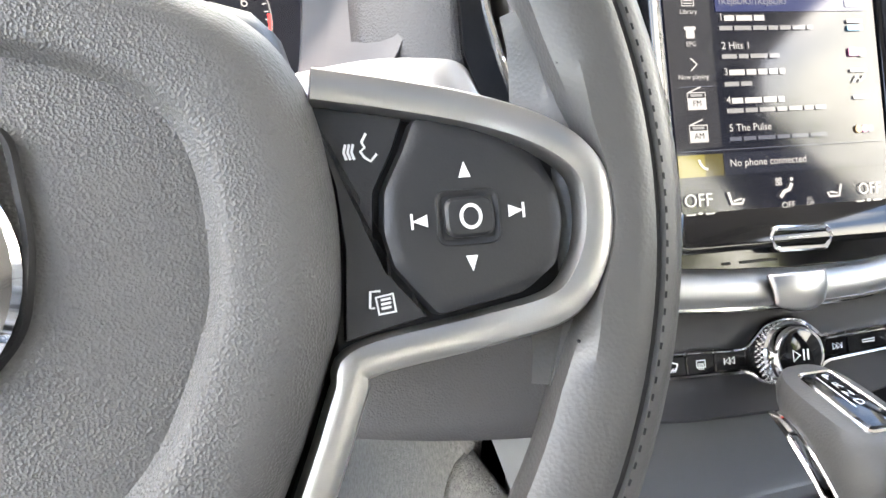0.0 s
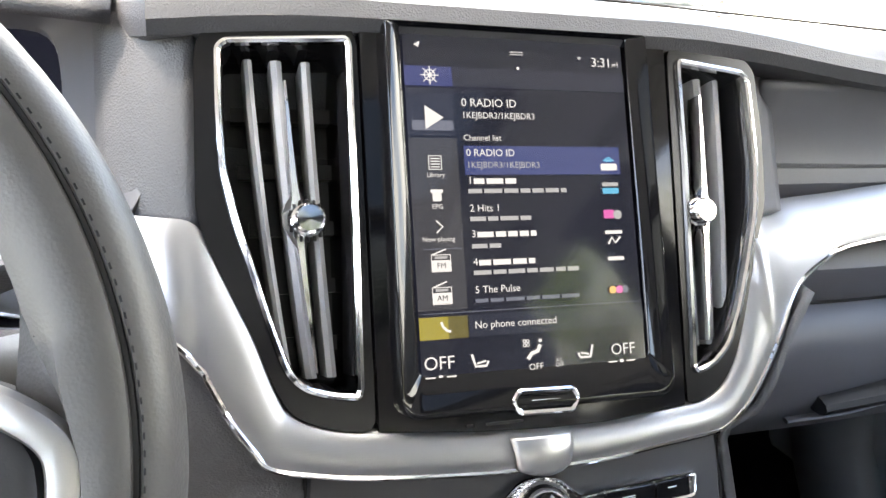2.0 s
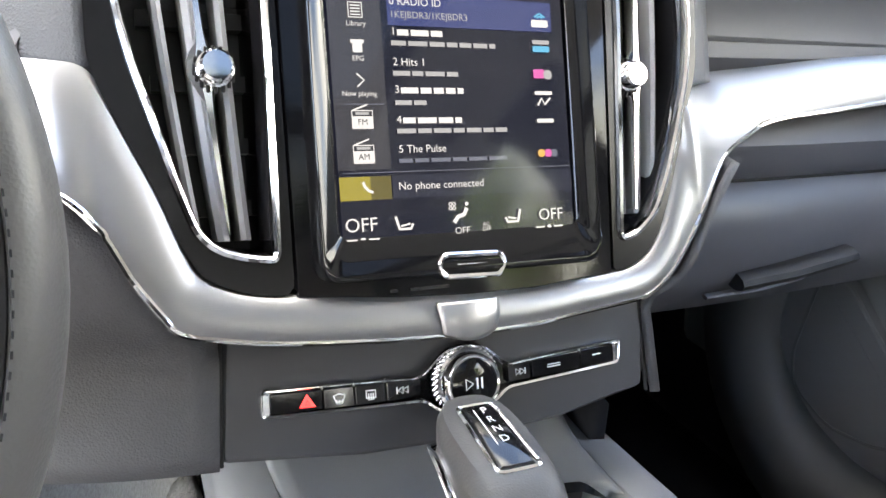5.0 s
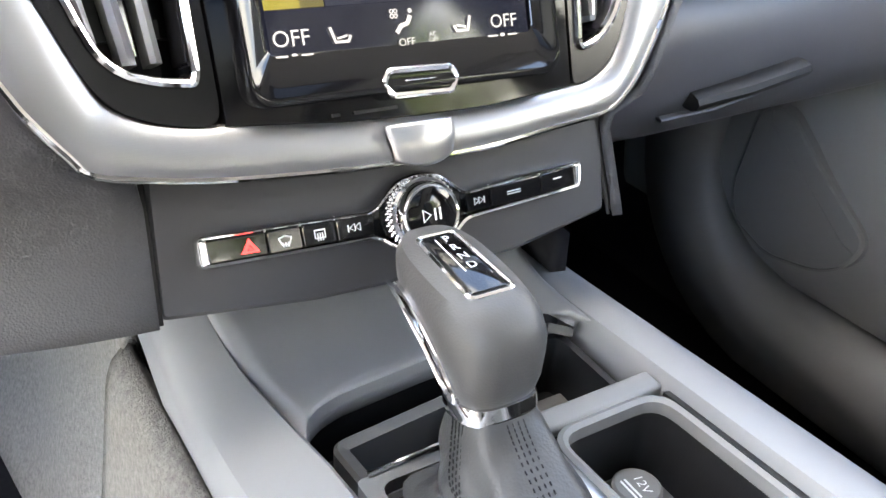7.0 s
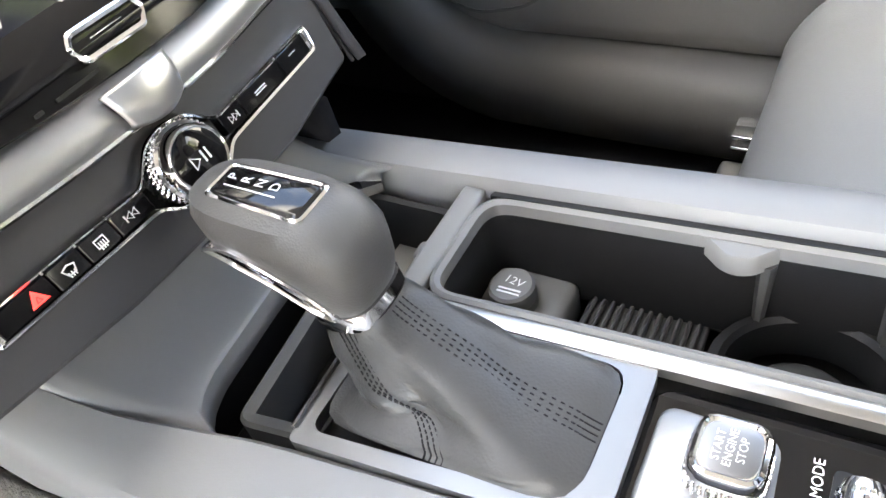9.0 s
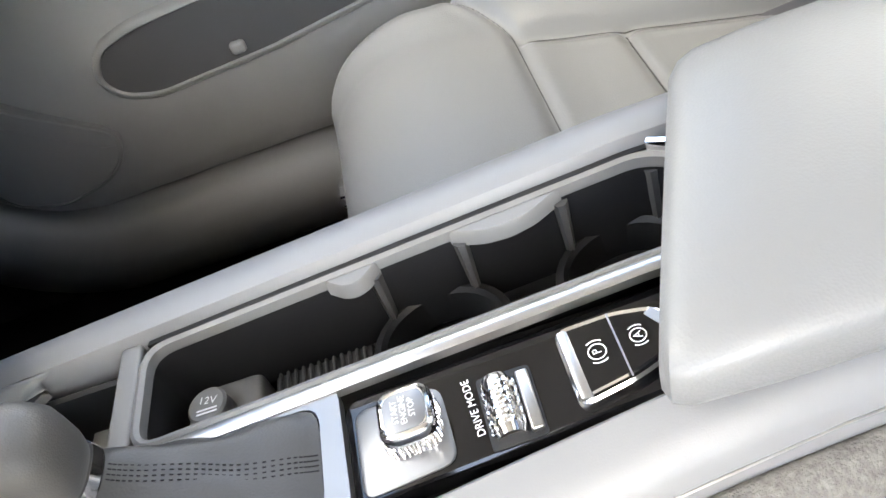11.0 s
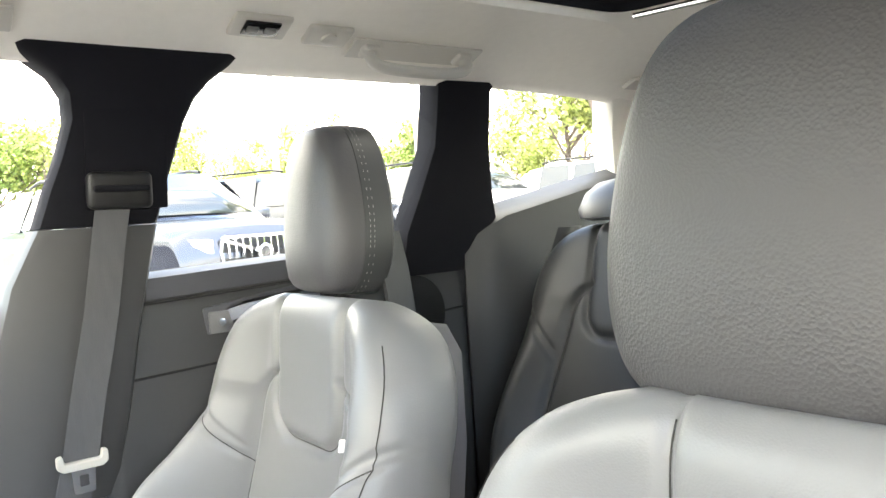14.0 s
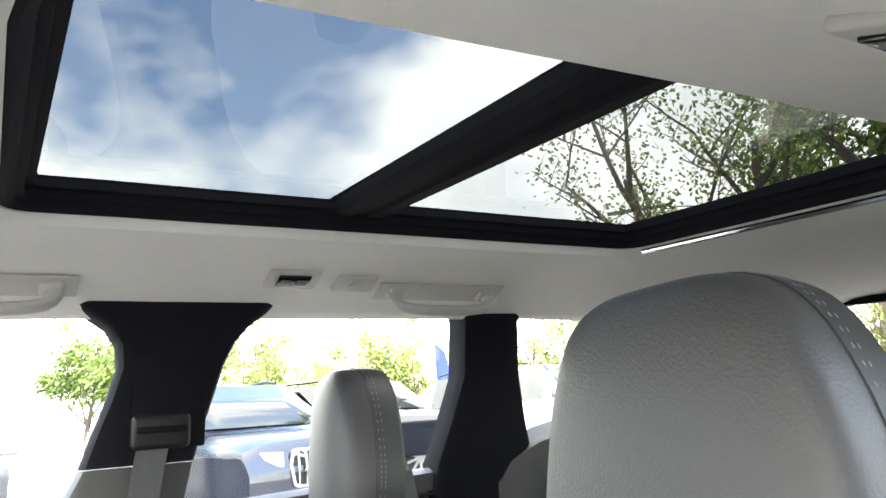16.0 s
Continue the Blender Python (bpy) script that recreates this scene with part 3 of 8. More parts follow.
        rbox((0.0018, 0.0018, 0.005), c + Vector((math.cos(a) * 0.0089, 0, 0)) + S_V * (math.sin(a) * 0.0089) + S_N * 0.0045, 0.0004, 1, bm=ring)
    part("knurl", ring, DARK, k)


vent(1)
vent(-1)
CO = [(-0.0915, 0.189), (-0.0925, -0.0240), (-0.04, -0.0290), (0.0, -0.0310), (0.04, -0.0315), (0.0925, -0.0275), (0.0990, 0.189)]
SCR = rounded([(-0.080, 0.191), (-0.082, -0.0185), (0.080, -0.0195), (0.0795, 0.191)], [0.002, 0.012, 0.012, 0.002], 6)
SCI = rounded([(-0.0705, 0.190), (-0.0705, 0.0028), (0.0665, 0.0022), (0.0680, 0.190)], [0.001, 0.004, 0.004, 0.001], 6)
part("centre_panel", plate([Vector(p) for p in CO], SP, [(0, -0.03), (0, 0.001), (0.0008, 0.0018)]), PIANO, stack, "gloss black centre panel")
frame_ring = lambda t, n: [SF(*Vector(a).lerp(Vector(b), t), n) for a, b in zip(SCR, SCI)]
part("screen_frame", loft([frame_ring(0.0, 0.0), frame_ring(0.0, 0.0090), frame_ring(0.03, 0.0104), frame_ring(0.09, 0.0110), frame_ring(0.18, 0.0108), frame_ring(0.93, 0.0066), frame_ring(1.0, 0.0056), frame_ring(1.0, 0.0)], cap=False), PIANO, stack, "raised gloss black screen frame")
hexa = [(-0.0225, -0.0140), (-0.0185, -0.0075), (0.0155, -0.0085), (0.0190, -0.0150), (0.0145, -0.0225), (-0.0180, -0.0215)]
key = part("eject_button", plate(rounded(inset(hexa, 0.003), 0.002), SF, [(0, 0.0), (0, 0.0095), (0.0006, 0.0102)]), PIANO, stack, "gloss black key below the screen")
part("key_frame", hoop(rounded(hexa, 0.003), SF, [(-0.0005, 0.001), (0, 0.0105), (0.001, 0.0115), (0.0026, 0.0105), (0.0028, 0.001)]), CHROME, key, "chrome key frame")
part("key_mark", plate(rounded([(-0.0105, -0.0148), (0.0065, -0.0152), (0.0065, -0.0143), (-0.0105, -0.0139)], 0.0003), SF, [(0, 0.0100), (0, 0.0106)]), WHITE_INK, key)
for a, b in ((-0.034, 0.022), (-0.02, 0.004), (-0.045, 0.004)):
    part("slot_mark", plate(rounded([(a, -0.0262), (a + b, -0.0262), (a + b, -0.0247), (a, -0.0247)], 0.0005), SP, [(0, 0.001), (0, 0.0024)]), DARK, stack)

screen = thing("touch_screen", SF(0, 0), "lit portrait touch screen showing a radio channel list", "screen")
SC_BG = glow("screen_black_blue", (0.010, 0.012, 0.024), 1.0)
SC_MID = glow("screen_slate", (0.026, 0.030, 0.050), 1.0)
SC_SIDE = glow("screen_grey", (0.055, 0.058, 0.070), 1.0)
SC_BLUE = glow("screen_blue", (0.055, 0.075, 0.22), 1.0)
SC_NAV = glow("screen_navy", (0.045, 0.06, 0.20), 1.0)
SC_GOLD = glow("screen_gold", (0.36, 0.32, 0.06), 1.0)
SC_GOLD_DIM = glow("screen_dim_gold", (0.14, 0.125, 0.04), 1.0)
SC_WHITE = glow("screen_white", (0.85, 0.87, 0.9), 1.0)
SC_GREY = glow("screen_pale_grey", (0.45, 0.47, 0.5), 1.0)
SC_DIM = glow("screen_dim_grey", (0.16, 0.18, 0.24), 1.0)
SC_CYAN = glow("screen_cyan", (0.12, 0.5, 0.8), 1.0)
SC_PINK = glow("screen_pink", (0.75, 0.15, 0.5), 1.0)
SC_AMBER = glow("screen_amber", (0.8, 0.5, 0.15), 1.0)
SW, SE, SH = 0.0690, 0.0650, 0.1860


def tile(name, u0, v0, u1, v1, n, mat, parent=screen, r=0.0):
    pts = [(u0, v0), (u1, v0), (u1, v1), (u0, v1)]
    pts = rounded(pts, r, 3) if r else [Vector(p) for p in pts]
    return part(name, plate(pts, SF, [(0, n - 0.0002), (0, n)]), mat, parent, smooth=False)


def words(text, size, u, v, mat, align="LEFT", n=0.0062):
    m = Matrix.Translation(SF(u, v, n)) @ Matrix(((1, 0, 0), (0, S_V.y, S_N.y), (0, S_V.z, S_N.z))).to_4x4()
    return lettering(text, size, m, mat, screen, "screen_word", align)


def stroke(pts, r, mat=SC_WHITE, n=0.0062, closed=False):
    path = [SF(a, b, n) for a, b in pts]
    return part("screen_icon", sweep(path, [(-r, 0), (r, 0), (r, 0.0002), (-r, 0.0002)], tuple(S_N), closed), mat, screen, smooth=False)


part("display_glass", plate([Vector(p) for p in ((-SW, 0), (SE, 0), (SE, SH), (-SW, SH))], SF, [(0, 0.001), (0, 0.005)]), SC_BG, screen, "glossy dark display glass", smooth=False)
part("glass_edge_line", tube([SF(-SW, 0.0008, 0.0058), SF(SE, 0.0008, 0.0058)], 0.0006, 6), SATIN, screen)
tile("screen_tile", -SW, 0.1575, -0.042, 0.1685, 0.0054, SC_NAV)
tile("screen_tile", -0.042, 0.1575, SE, 0.1685, 0.0054, SC_MID)
tile("screen_tile", -SW, 0.1302, -0.042, 0.1565, 0.0054, SC_MID)
tile("screen_tile", -SW, 0.0365, -0.0415, 0.1290, 0.0054, SC_SIDE)
tile("screen_tile", -0.0380, 0.1088, 0.0580, 0.1248, 0.0056, SC_BLUE)
tile("screen_tile", -SW, 0.0215, -0.053, 0.0332, 0.0056, SC_GOLD)
tile("screen_tile", -0.053, 0.0215, -0.0420, 0.0332, 0.0056, SC_GOLD_DIM)
tile("screen_tile", -0.0415, 0.0215, SE, 0.0332, 0.0056, SC_MID)
words("3:31", 0.0078, 0.0440, 0.1745, SC_WHITE)
words("PM", 0.0034, 0.0575, 0.1733, SC_WHITE)
words("0 RADIO ID", 0.0064, -0.0380, 0.1485, SC_WHITE)
words("1KEJBDR3/1KEJBDR3", 0.0049, -0.0380, 0.1415, SC_WHITE)
words("Channel list", 0.0047, -0.0380, 0.1290, SC_WHITE)
words("0 RADIO ID", 0.0056, -0.0370, 0.1207, SC_WHITE)
words("1KEJBDR3/1KEJBDR3", 0.0049, -0.0370, 0.1140, SC_GREY)
words("2 Hits 1", 0.0056, -0.0370, 0.0902, SC_WHITE)
words("5 The Pulse", 0.0056, -0.0370, 0.0462, SC_WHITE)
words("1", 0.0056, -0.0370, 0.1055, SC_WHITE)
words("3", 0.0056, -0.0370, 0.0763, SC_WHITE)
words("4", 0.0056, -0.0370, 0.0611, SC_WHITE)
words("No phone connected", 0.0056, -0.0385, 0.0275, SC_WHITE)
words("OFF", 0.0098, -0.0680, 0.0090, SC_WHITE)
words("OFF", 0.0090, 0.0420, 0.0085, SC_WHITE)
words("OFF", 0.0050, -0.0088, 0.0030, SC_WHITE)
words("AC", 0.0029, 0.0075, 0.0056, SC_WHITE)
words("OFF", 0.0029, 0.0072, 0.0030, SC_WHITE)
words("Library", 0.0036, -0.0550, 0.1086, SC_WHITE, "CENTER")
words("EPG", 0.0036, -0.0550, 0.0915, SC_WHITE, "CENTER")
words("Now playing", 0.0036, -0.0555, 0.0741, SC_WHITE, "CENTER")
words("FM", 0.0042, -0.0550, 0.0600, SC_BG, "CENTER", 0.0066)
words("AM", 0.0042, -0.0555, 0.0428, SC_BG, "CENTER", 0.0066)
# names and numbers that stay plain bars
for u0, v0, w, h, mat in ((-0.0335, 0.1037, 0.025, 0.0040, SC_WHITE), (-0.037, 0.0986, 0.059, 0.0032, SC_GREY), (-0.037, 0.0834, 0.036, 0.0032, SC_GREY),
                          (-0.0335, 0.0745, 0.035, 0.0040, SC_WHITE), (-0.037, 0.0686, 0.017, 0.0032, SC_GREY), (-0.0335, 0.0593, 0.033, 0.0040, SC_WHITE),
                          (-0.037, 0.0543, 0.063, 0.0032, SC_GREY), (-0.037, 0.0394, 0.062, 0.0028, SC_DIM)):
    x = u0
    rb = random.Random(int(v0 * 1e5))
    while x < u0 + w - 0.002:
        d = min(rb.uniform(0.005, 0.012), u0 + w - x)
        tile("word_bar", x, v0, x + d, v0 + h * 0.75, 0.0061, mat)
        x += d + 0.0013
# station logos as plain shapes
tile("logo_shape", 0.0450, 0.1110, 0.0555, 0.1150, 0.0062, SC_WHITE, r=0.001)
stroke([(0.0470, 0.1165), (0.0503, 0.1185), (0.0535, 0.1165)], 0.0005, SC_CYAN)
stroke([(0.0485, 0.1160), (0.0503, 0.1170), (0.0520, 0.1160)], 0.0005, SC_CYAN)
tile("logo_shape", 0.0450, 0.0975, 0.0555, 0.1008, 0.0062, SC_CYAN, r=0.001)
tile("logo_shape", 0.0450, 0.1018, 0.0555, 0.1040, 0.0062, SC_GREY, r=0.0006)
tile("logo_shape", 0.0445, 0.0832, 0.0512, 0.0882, 0.0062, SC_PINK, r=0.001)
tile("logo_shape", 0.0507, 0.0827, 0.0560, 0.0878, 0.0063, SC_GREY, r=0.0026)
tile("logo_shape", 0.0445, 0.0742, 0.0555, 0.0762, 0.0062, SC_WHITE, r=0.0006)
stroke([(0.0460, 0.0685), (0.0485, 0.0722), (0.0505, 0.0690), (0.0540, 0.0725)], 0.0006, SC_WHITE)
tile("logo_shape", 0.0450, 0.0590, 0.0555, 0.0612, 0.0062, SC_WHITE, r=0.0006)
for c, mat in ((0.0465, SC_AMBER), (0.0508, SC_PINK), (0.0545, SC_DIM)):
    tile("logo_shape", c - 0.0022, 0.0402, c + 0.0022, 0.0445, 0.0062, mat, r=0.0021)
# icons
part("screen_icon", plate([Vector(p) for p in ((-0.0590, 0.1335), (-0.0485, 0.1400), (-0.0590, 0.1465))], SF, [(0, 0.0060), (0, 0.0063)]), SC_WHITE, screen, smooth=False)
part("screen_icon", plate([Vector(p) for p in ((-0.0630, 0.1800), (-0.0595, 0.1820), (-0.0605, 0.1785))], SF, [(0, 0.0060), (0, 0.0063)]), SC_WHITE, screen, smooth=False)
tile("logo_shape", -0.0665, 0.1330, -0.0430, 0.1385, 0.0058, SC_DIM, r=0.0015)
for k in range(4):
    a = k * math.pi / 4
    stroke([(-0.0550 - 0.0052 * math.cos(a), 0.1632 - 0.0052 * math.sin(a)), (-0.0550 + 0.0052 * math.cos(a), 0.1632 + 0.0052 * math.sin(a))], 0.00028)
stroke([(-0.0550 + 0.0030 * math.cos(k * math.pi / 8), 0.1632 + 0.0030 * math.sin(k * math.pi / 8)) for k in range(16)], 0.00028, closed=True)
stroke([(-0.007, 0.1770), (0.001, 0.1770)], 0.00035, SC_GREY)
stroke([(-0.007, 0.1784), (0.001, 0.1784)], 0.00035, SC_GREY)
tile("screen_icon", -0.0035, 0.1683, -0.0017, 0.1700, 0.0062, SC_WHITE, r=0.0008)
tile("screen_icon", 0.0355, 0.1760, 0.0375, 0.1778, 0.0062, SC_GREY, r=0.0004)
for v in (0.1130, 0.1145, 0.1160, 0.1175):
    stroke([(-0.0575, v), (-0.0525, v)], 0.0003)
stroke([(-0.0585, 0.1117), (-0.0515, 0.1117), (-0.0515, 0.1190), (-0.0585, 0.1190)], 0.0003, closed=True)
tile("screen_icon", -0.0575, 0.0945, -0.0525, 0.1000, 0.0062, SC_WHITE, r=0.0008)
tile("screen_icon", -0.0585, 0.0990, -0.0515, 0.1008, 0.0063, SC_WHITE, r=0.0005)
stroke([(-0.0565, 0.0841), (-0.0528, 0.0808), (-0.0565, 0.0775)], 0.0004)
for v, c in ((0.0570, -0.055), (0.0398, -0.0555)):
    tile("screen_icon", c - 0.0053, v + 0.0003, c + 0.0053, v + 0.0060, 0.0063, SC_WHITE, r=0.0006)
    stroke([(c - 0.0053, v), (c + 0.0053, v), (c + 0.0053, v + 0.0088), (c - 0.0053, v + 0.0088)], 0.0003, closed=True)
    stroke([(c - 0.0035, v + 0.0074), (c + 0.0035, v + 0.0074)], 0.0007, SC_GREY)
    stroke([(c - 0.0047, v + 0.0090), (c + 0.0030, v + 0.0118)], 0.0004)
stroke([(-0.0570, 0.0305), (-0.0563, 0.0282), (-0.0543, 0.0260), (-0.0520, 0.0252)], 0.0007)
stroke([(-SW + 0.002, 0.0350), (SE - 0.001, 0.0350)], 0.0002, SC_DIM)
stroke([(-0.064, 0.0690), (-0.043, 0.0690)], 0.0002, SC_DIM)
for s, c in ((1, -0.0370), (-1, 0.0265)):
    stroke([(c - s * 0.0042, 0.0125), (c - s * 0.0024, 0.0060), (c + s * 0.0038, 0.0060), (c + s * 0.0050, 0.0085)], 0.0007)
    stroke([(c - s * 0.0015, 0.0075), (c + s * 0.0035, 0.0085)], 0.0005)
stroke([(-0.0090, 0.0075), (-0.0065, 0.0105), (-0.0030, 0.0115), (-0.0012, 0.0148)], 0.0011)
tile("screen_icon", -0.0020, 0.0160, 0.0000, 0.0180, 0.0062, SC_WHITE, r=0.0009)
for a in (-0.0105, -0.0085):
    for b in (0.0150, 0.0172):
        stroke([(a + 0.0009 * math.cos(k), b + 0.0009 * math.sin(k)) for k in range(6)], 0.00025, closed=True)
for c in (-0.0590, 0.0485):
    stroke([(c - 0.0085, 0.0020), (c - 0.0030, 0.0020)], 0.0004)
    stroke([(c + 0.0030, 0.0020), (c + 0.0085, 0.0020)], 0.0004)
    tile("screen_icon", c - 0.0013, 0.0010, c + 0.0013, 0.0030, 0.0062, SC_WHITE, r=0.0009)

# ---- the row of keys with the volume knob ----
keys = thing("key_bar", LP(0, -0.08), "dark lower panel with gloss keys and a knurled chrome volume knob", "control panel")
LOWP = [(-0.1255, -0.040), (-0.1315, -0.108), (-0.06, -0.1125), (0.0, -0.1135), (0.06, -0.1125), (0.128, -0.106), (0.133, -0.042), (0.06, -0.044), (-0.06, -0.044)]
part("lower_panel", plate(rounded(LOWP, 0.004, 3), LP, [(0, -0.03), (0, -0.002), (0.002, 0.0)]), LOWER_PANEL, keys, "matt charcoal lower panel")
BAR = rounded([(-0.112, -0.0875), (-0.111, -0.0715), (-0.026, -0.0728), (-0.019, -0.066), (-0.012, -0.0605), (0.0, -0.0585), (0.012, -0.0605), (0.019, -0.066), (0.026, -0.0728), (0.108, -0.0715), (0.106, -0.0875), (0.026, -0.0885), (0.018, -0.095), (0.0, -0.1005), (-0.018, -0.095), (-0.026, -0.0885)], 0.004, 4)
part("key_frame", hoop(BAR, LP, [(-0.0005, -0.002), (0.0, 0.0042), (0.001, 0.0055), (0.0022, 0.0045), (0.003, -0.002)]), CHROME, keys, "chrome key frame")
part("key_recess", plate(BAR, LP, [(0.002, -0.006), (0.002, 0.0006)]), PIANO, keys)
for a, b in ((-0.107, -0.080), (-0.0793, -0.0635), (-0.0628, -0.0465), (-0.0458, -0.0265), (0.0265, 0.0415), (0.0422, 0.0765), (0.0772, 0.1015)):
    part("key", plate(rounded([(a, -0.0850), (b, -0.0850), (b, -0.0745), (a, -0.0745)], 0.0012, 3), LP, [(0, 0.0), (0, 0.0036), (0.0005, 0.0041)]), PIANO, keys, "gloss black key")
    part("key_tick", plate([Vector(p) for p in ((b - 0.0004, -0.0745), (b + 0.0002, -0.0745), (b + 0.0002, -0.0725), (b - 0.0004, -0.0725))], LP, [(0, 0.003), (0, 0.0045)]), SATIN, keys)
for s in (-1, 1):
    e = -0.1085 if s < 0 else 0.1045
    part("frame_end", plate(rounded([(e - 0.0025, -0.0855), (e + 0.0025, -0.085), (e + 0.0025, -0.0740), (e - 0.0025, -0.0735)], 0.001, 3), LP, [(0, 0.0), (0, 0.004), (0.001, 0.005)]), CHROME, keys)


def mark(pts, mat=WHITE_INK, r=0.0004, closed=False, n=0.0043):
    return part("key_symbol", sweep([LP(a, b, n) for a, b in pts], [(-r, 0), (r, 0), (r, 0.0002), (-r, 0.0002)], tuple(S_N), closed), mat, keys, smooth=False)


def wedge(pts, mat=WHITE_INK, n=0.0043):
    return part("key_symbol", plate([Vector(p) for p in pts], LP, [(0, n), (0, n + 0.0002)]), mat, keys, smooth=False)


kv = -0.0798
wedge([(-0.0922, kv - 0.003), (-0.0838, kv - 0.003), (-0.088, kv + 0.0038)], RED_INK)
mark([(-0.0893, kv - 0.0018), (-0.0867, kv - 0.0018), (-0.088, kv + 0.0006)], DARK, 0.0003, True, 0.0047)
mark([(-0.0745, kv + 0.0012), (-0.0715, kv + 0.0022), (-0.0685, kv + 0.0012), (-0.0698, kv - 0.002), (-0.0732, kv - 0.002)], closed=True)
for d in (-0.0012, 0, 0.0012):
    mark([(-0.0715 + d, kv - 0.0032), (-0.0715 + d * 1.2, kv - 0.0008)], r=0.0003)
mark([(-0.0572, kv + 0.002), (-0.0522, kv + 0.002), (-0.0522, kv - 0.0018), (-0.0572, kv - 0.0018)], closed=True)
for d in (-0.0012, 0, 0.0012):
    mark([(-0.0547 + d, kv - 0.0032), (-0.0547 + d, kv + 0.0006)], r=0.0003)
for s, c in ((-1, -0.0362), (1, 0.0335)):
    for k in (0, 0.0028):
        mark([(c + s * (k - 0.002), kv - 0.0018), (c + s * (k + 0.0008), kv), (c + s * (k - 0.002), kv + 0.0018)], r=0.0003, closed=True)
    mark([(c + s * 0.0042, kv - 0.0018), (c + s * 0.0042, kv + 0.0018)], r=0.0003)
mark([(0.053, kv - 0.0005), (0.062, kv - 0.0005)], r=0.0003)
mark([(0.053, kv + 0.0008), (0.062, kv + 0.0008)], r=0.0003)
mark([(0.086, kv + 0.0012), (0.092, kv + 0.0012)], r=0.0003)
vk = LP(0, -0.0795, 0.0)
vknob = part("volume_knob", lathe([(0.0135, -0.002), (0.0185, 0.0), (0.0190, 0.003), (0.0182, 0.0075), (0.0168, 0.0085), (0.0160, 0.0145), (0.0152, 0.0155), (0.0138, 0.0150)], vk, S_N, 40), CHROME, keys, "knurled chrome volume knob")
part("knob_face", lathe([(0.0138, 0.0125), (0.0138, 0.0152), (0.0130, 0.0156), (0.0001, 0.0157)], vk, S_N, 32), PIANO, vknob, "gloss black knob face")
kn = bmesh.new()
for row in (0.0018, 0.0040, 0.0062):
    for i in range(40):
        a = 2 * math.pi * (i + (0.5 if row == 0.0040 else 0)) / 40
        rr = 0.0189 - 0.0004 * (row > 0.005)
        rbox((0.0022, 0.0022, 0.0012), vk + Vector((math.cos(a) * rr, 0, 0)) + S_V * (math.sin(a) * rr) + S_N * row, 0.0005, 1, bm=kn)
part("knurl", kn, CHROME, vknob)
mk = [LP(-0.0055, -0.0765, 0.0160), LP(-0.0055, -0.0825, 0.0160), LP(-0.0012, -0.0795, 0.0160)]
part("key_symbol", sweep(mk, [(-0.0004, 0), (0.0004, 0), (0.0004, 0.0002), (-0.0004, 0.0002)], tuple(S_N), True), WHITE_INK, vknob, smooth=False)
for u in (0.0012, 0.0040):
    part("key_symbol", sweep([LP(u, -0.0765, 0.0160), LP(u, -0.0825, 0.0160)], [(-0.0005, 0), (0.0005, 0), (0.0005, 0.0002), (-0.0005, 0.0002)], tuple(S_N)), WHITE_INK, vknob, smooth=False)
# saddle-shaped chrome tab above the knob
def saddle(u, v):
    a = (u - 0.5) * 2
    return SP(-0.005 + 0.0185 * a * (1 - 0.15 * v), -0.0330 - 0.0170 * v - 0.004 * (1 - a * a) * v + 0.004 * (1 - a * a) * 0, 0.0085 + 0.0035 * (1 - a * a) + 0.002 * math.sin(math.pi * v))
ob = part("saddle_tab", sheet(saddle, 12, 10), SATIN, keys, "satin metal saddle tab above the knob")
solid(ob, 0.003)

# ---- steering wheel ----
W_A = radians(23)
W_O = Vector((-0.349, -0.1696, 1.0414))
W_K = 0.9
W_V = Vector((0, math.sin(W_A), math.cos(W_A)))
W_N = Vector((0, -math.cos(W_A), math.sin(W_A)))


def WP(u, v, n=0.0):
    return W_O + (Vector((u, 0, 0)) + W_V * v + W_N * n) * W_K


wheel = thing("steering_wheel", WP(0, 0, -0.05), "grey leather steering wheel with silver-framed spoke keys", "steering wheel")
WC = -0.006
# rim: leather ring with a darker split line round its outer side
rim_profile = [(-0.0175, 0.001), (-0.0165, 0.008), (-0.011, 0.0125), (-0.003, 0.0143), (0.001, 0.0140), (0.0034, 0.0126), (0.0044, 0.0100), (0.0054, 0.0100), (0.0064, 0.0120), (0.0090, 0.0116), (0.0130, 0.0085), (0.0162, 0.002), (0.0168, -0.006), (0.012, -0.014), (0.0, -0.017), (-0.012, -0.013)]
rim_rings = []
for i in range(121):
    a = 2 * math.pi * i / 120
    thick = 1.0 + 0.06 * math.exp(-((math.sin(a)) / 0.25) ** 2)
    waist = -0.0175 + 0.0100 * math.exp(-((math.sin(a) + 0.05) / 0.20) ** 2)
    rim_rings.append([WP((0.1675 + max(x, waist) * thick) * math.cos(a), WC + (0.1675 + max(x, waist) * thick) * math.sin(a), y - 0.004) for x, y in rim_profile])
part("rim", loft(rim_rings, cap=False), WHEEL_LEATHER, wheel, "smooth grey leather rim")
part("rim_seam", tube([WP(0.1724 * math.cos(a * math.pi / 60), WC + 0.1724 * math.sin(a * math.pi / 60), 0.0062) for a in range(120)], 0.0011, 6, True, up=tuple(W_N)), SEAM, wheel, "dark joint line round the rim")
st = bmesh.new()
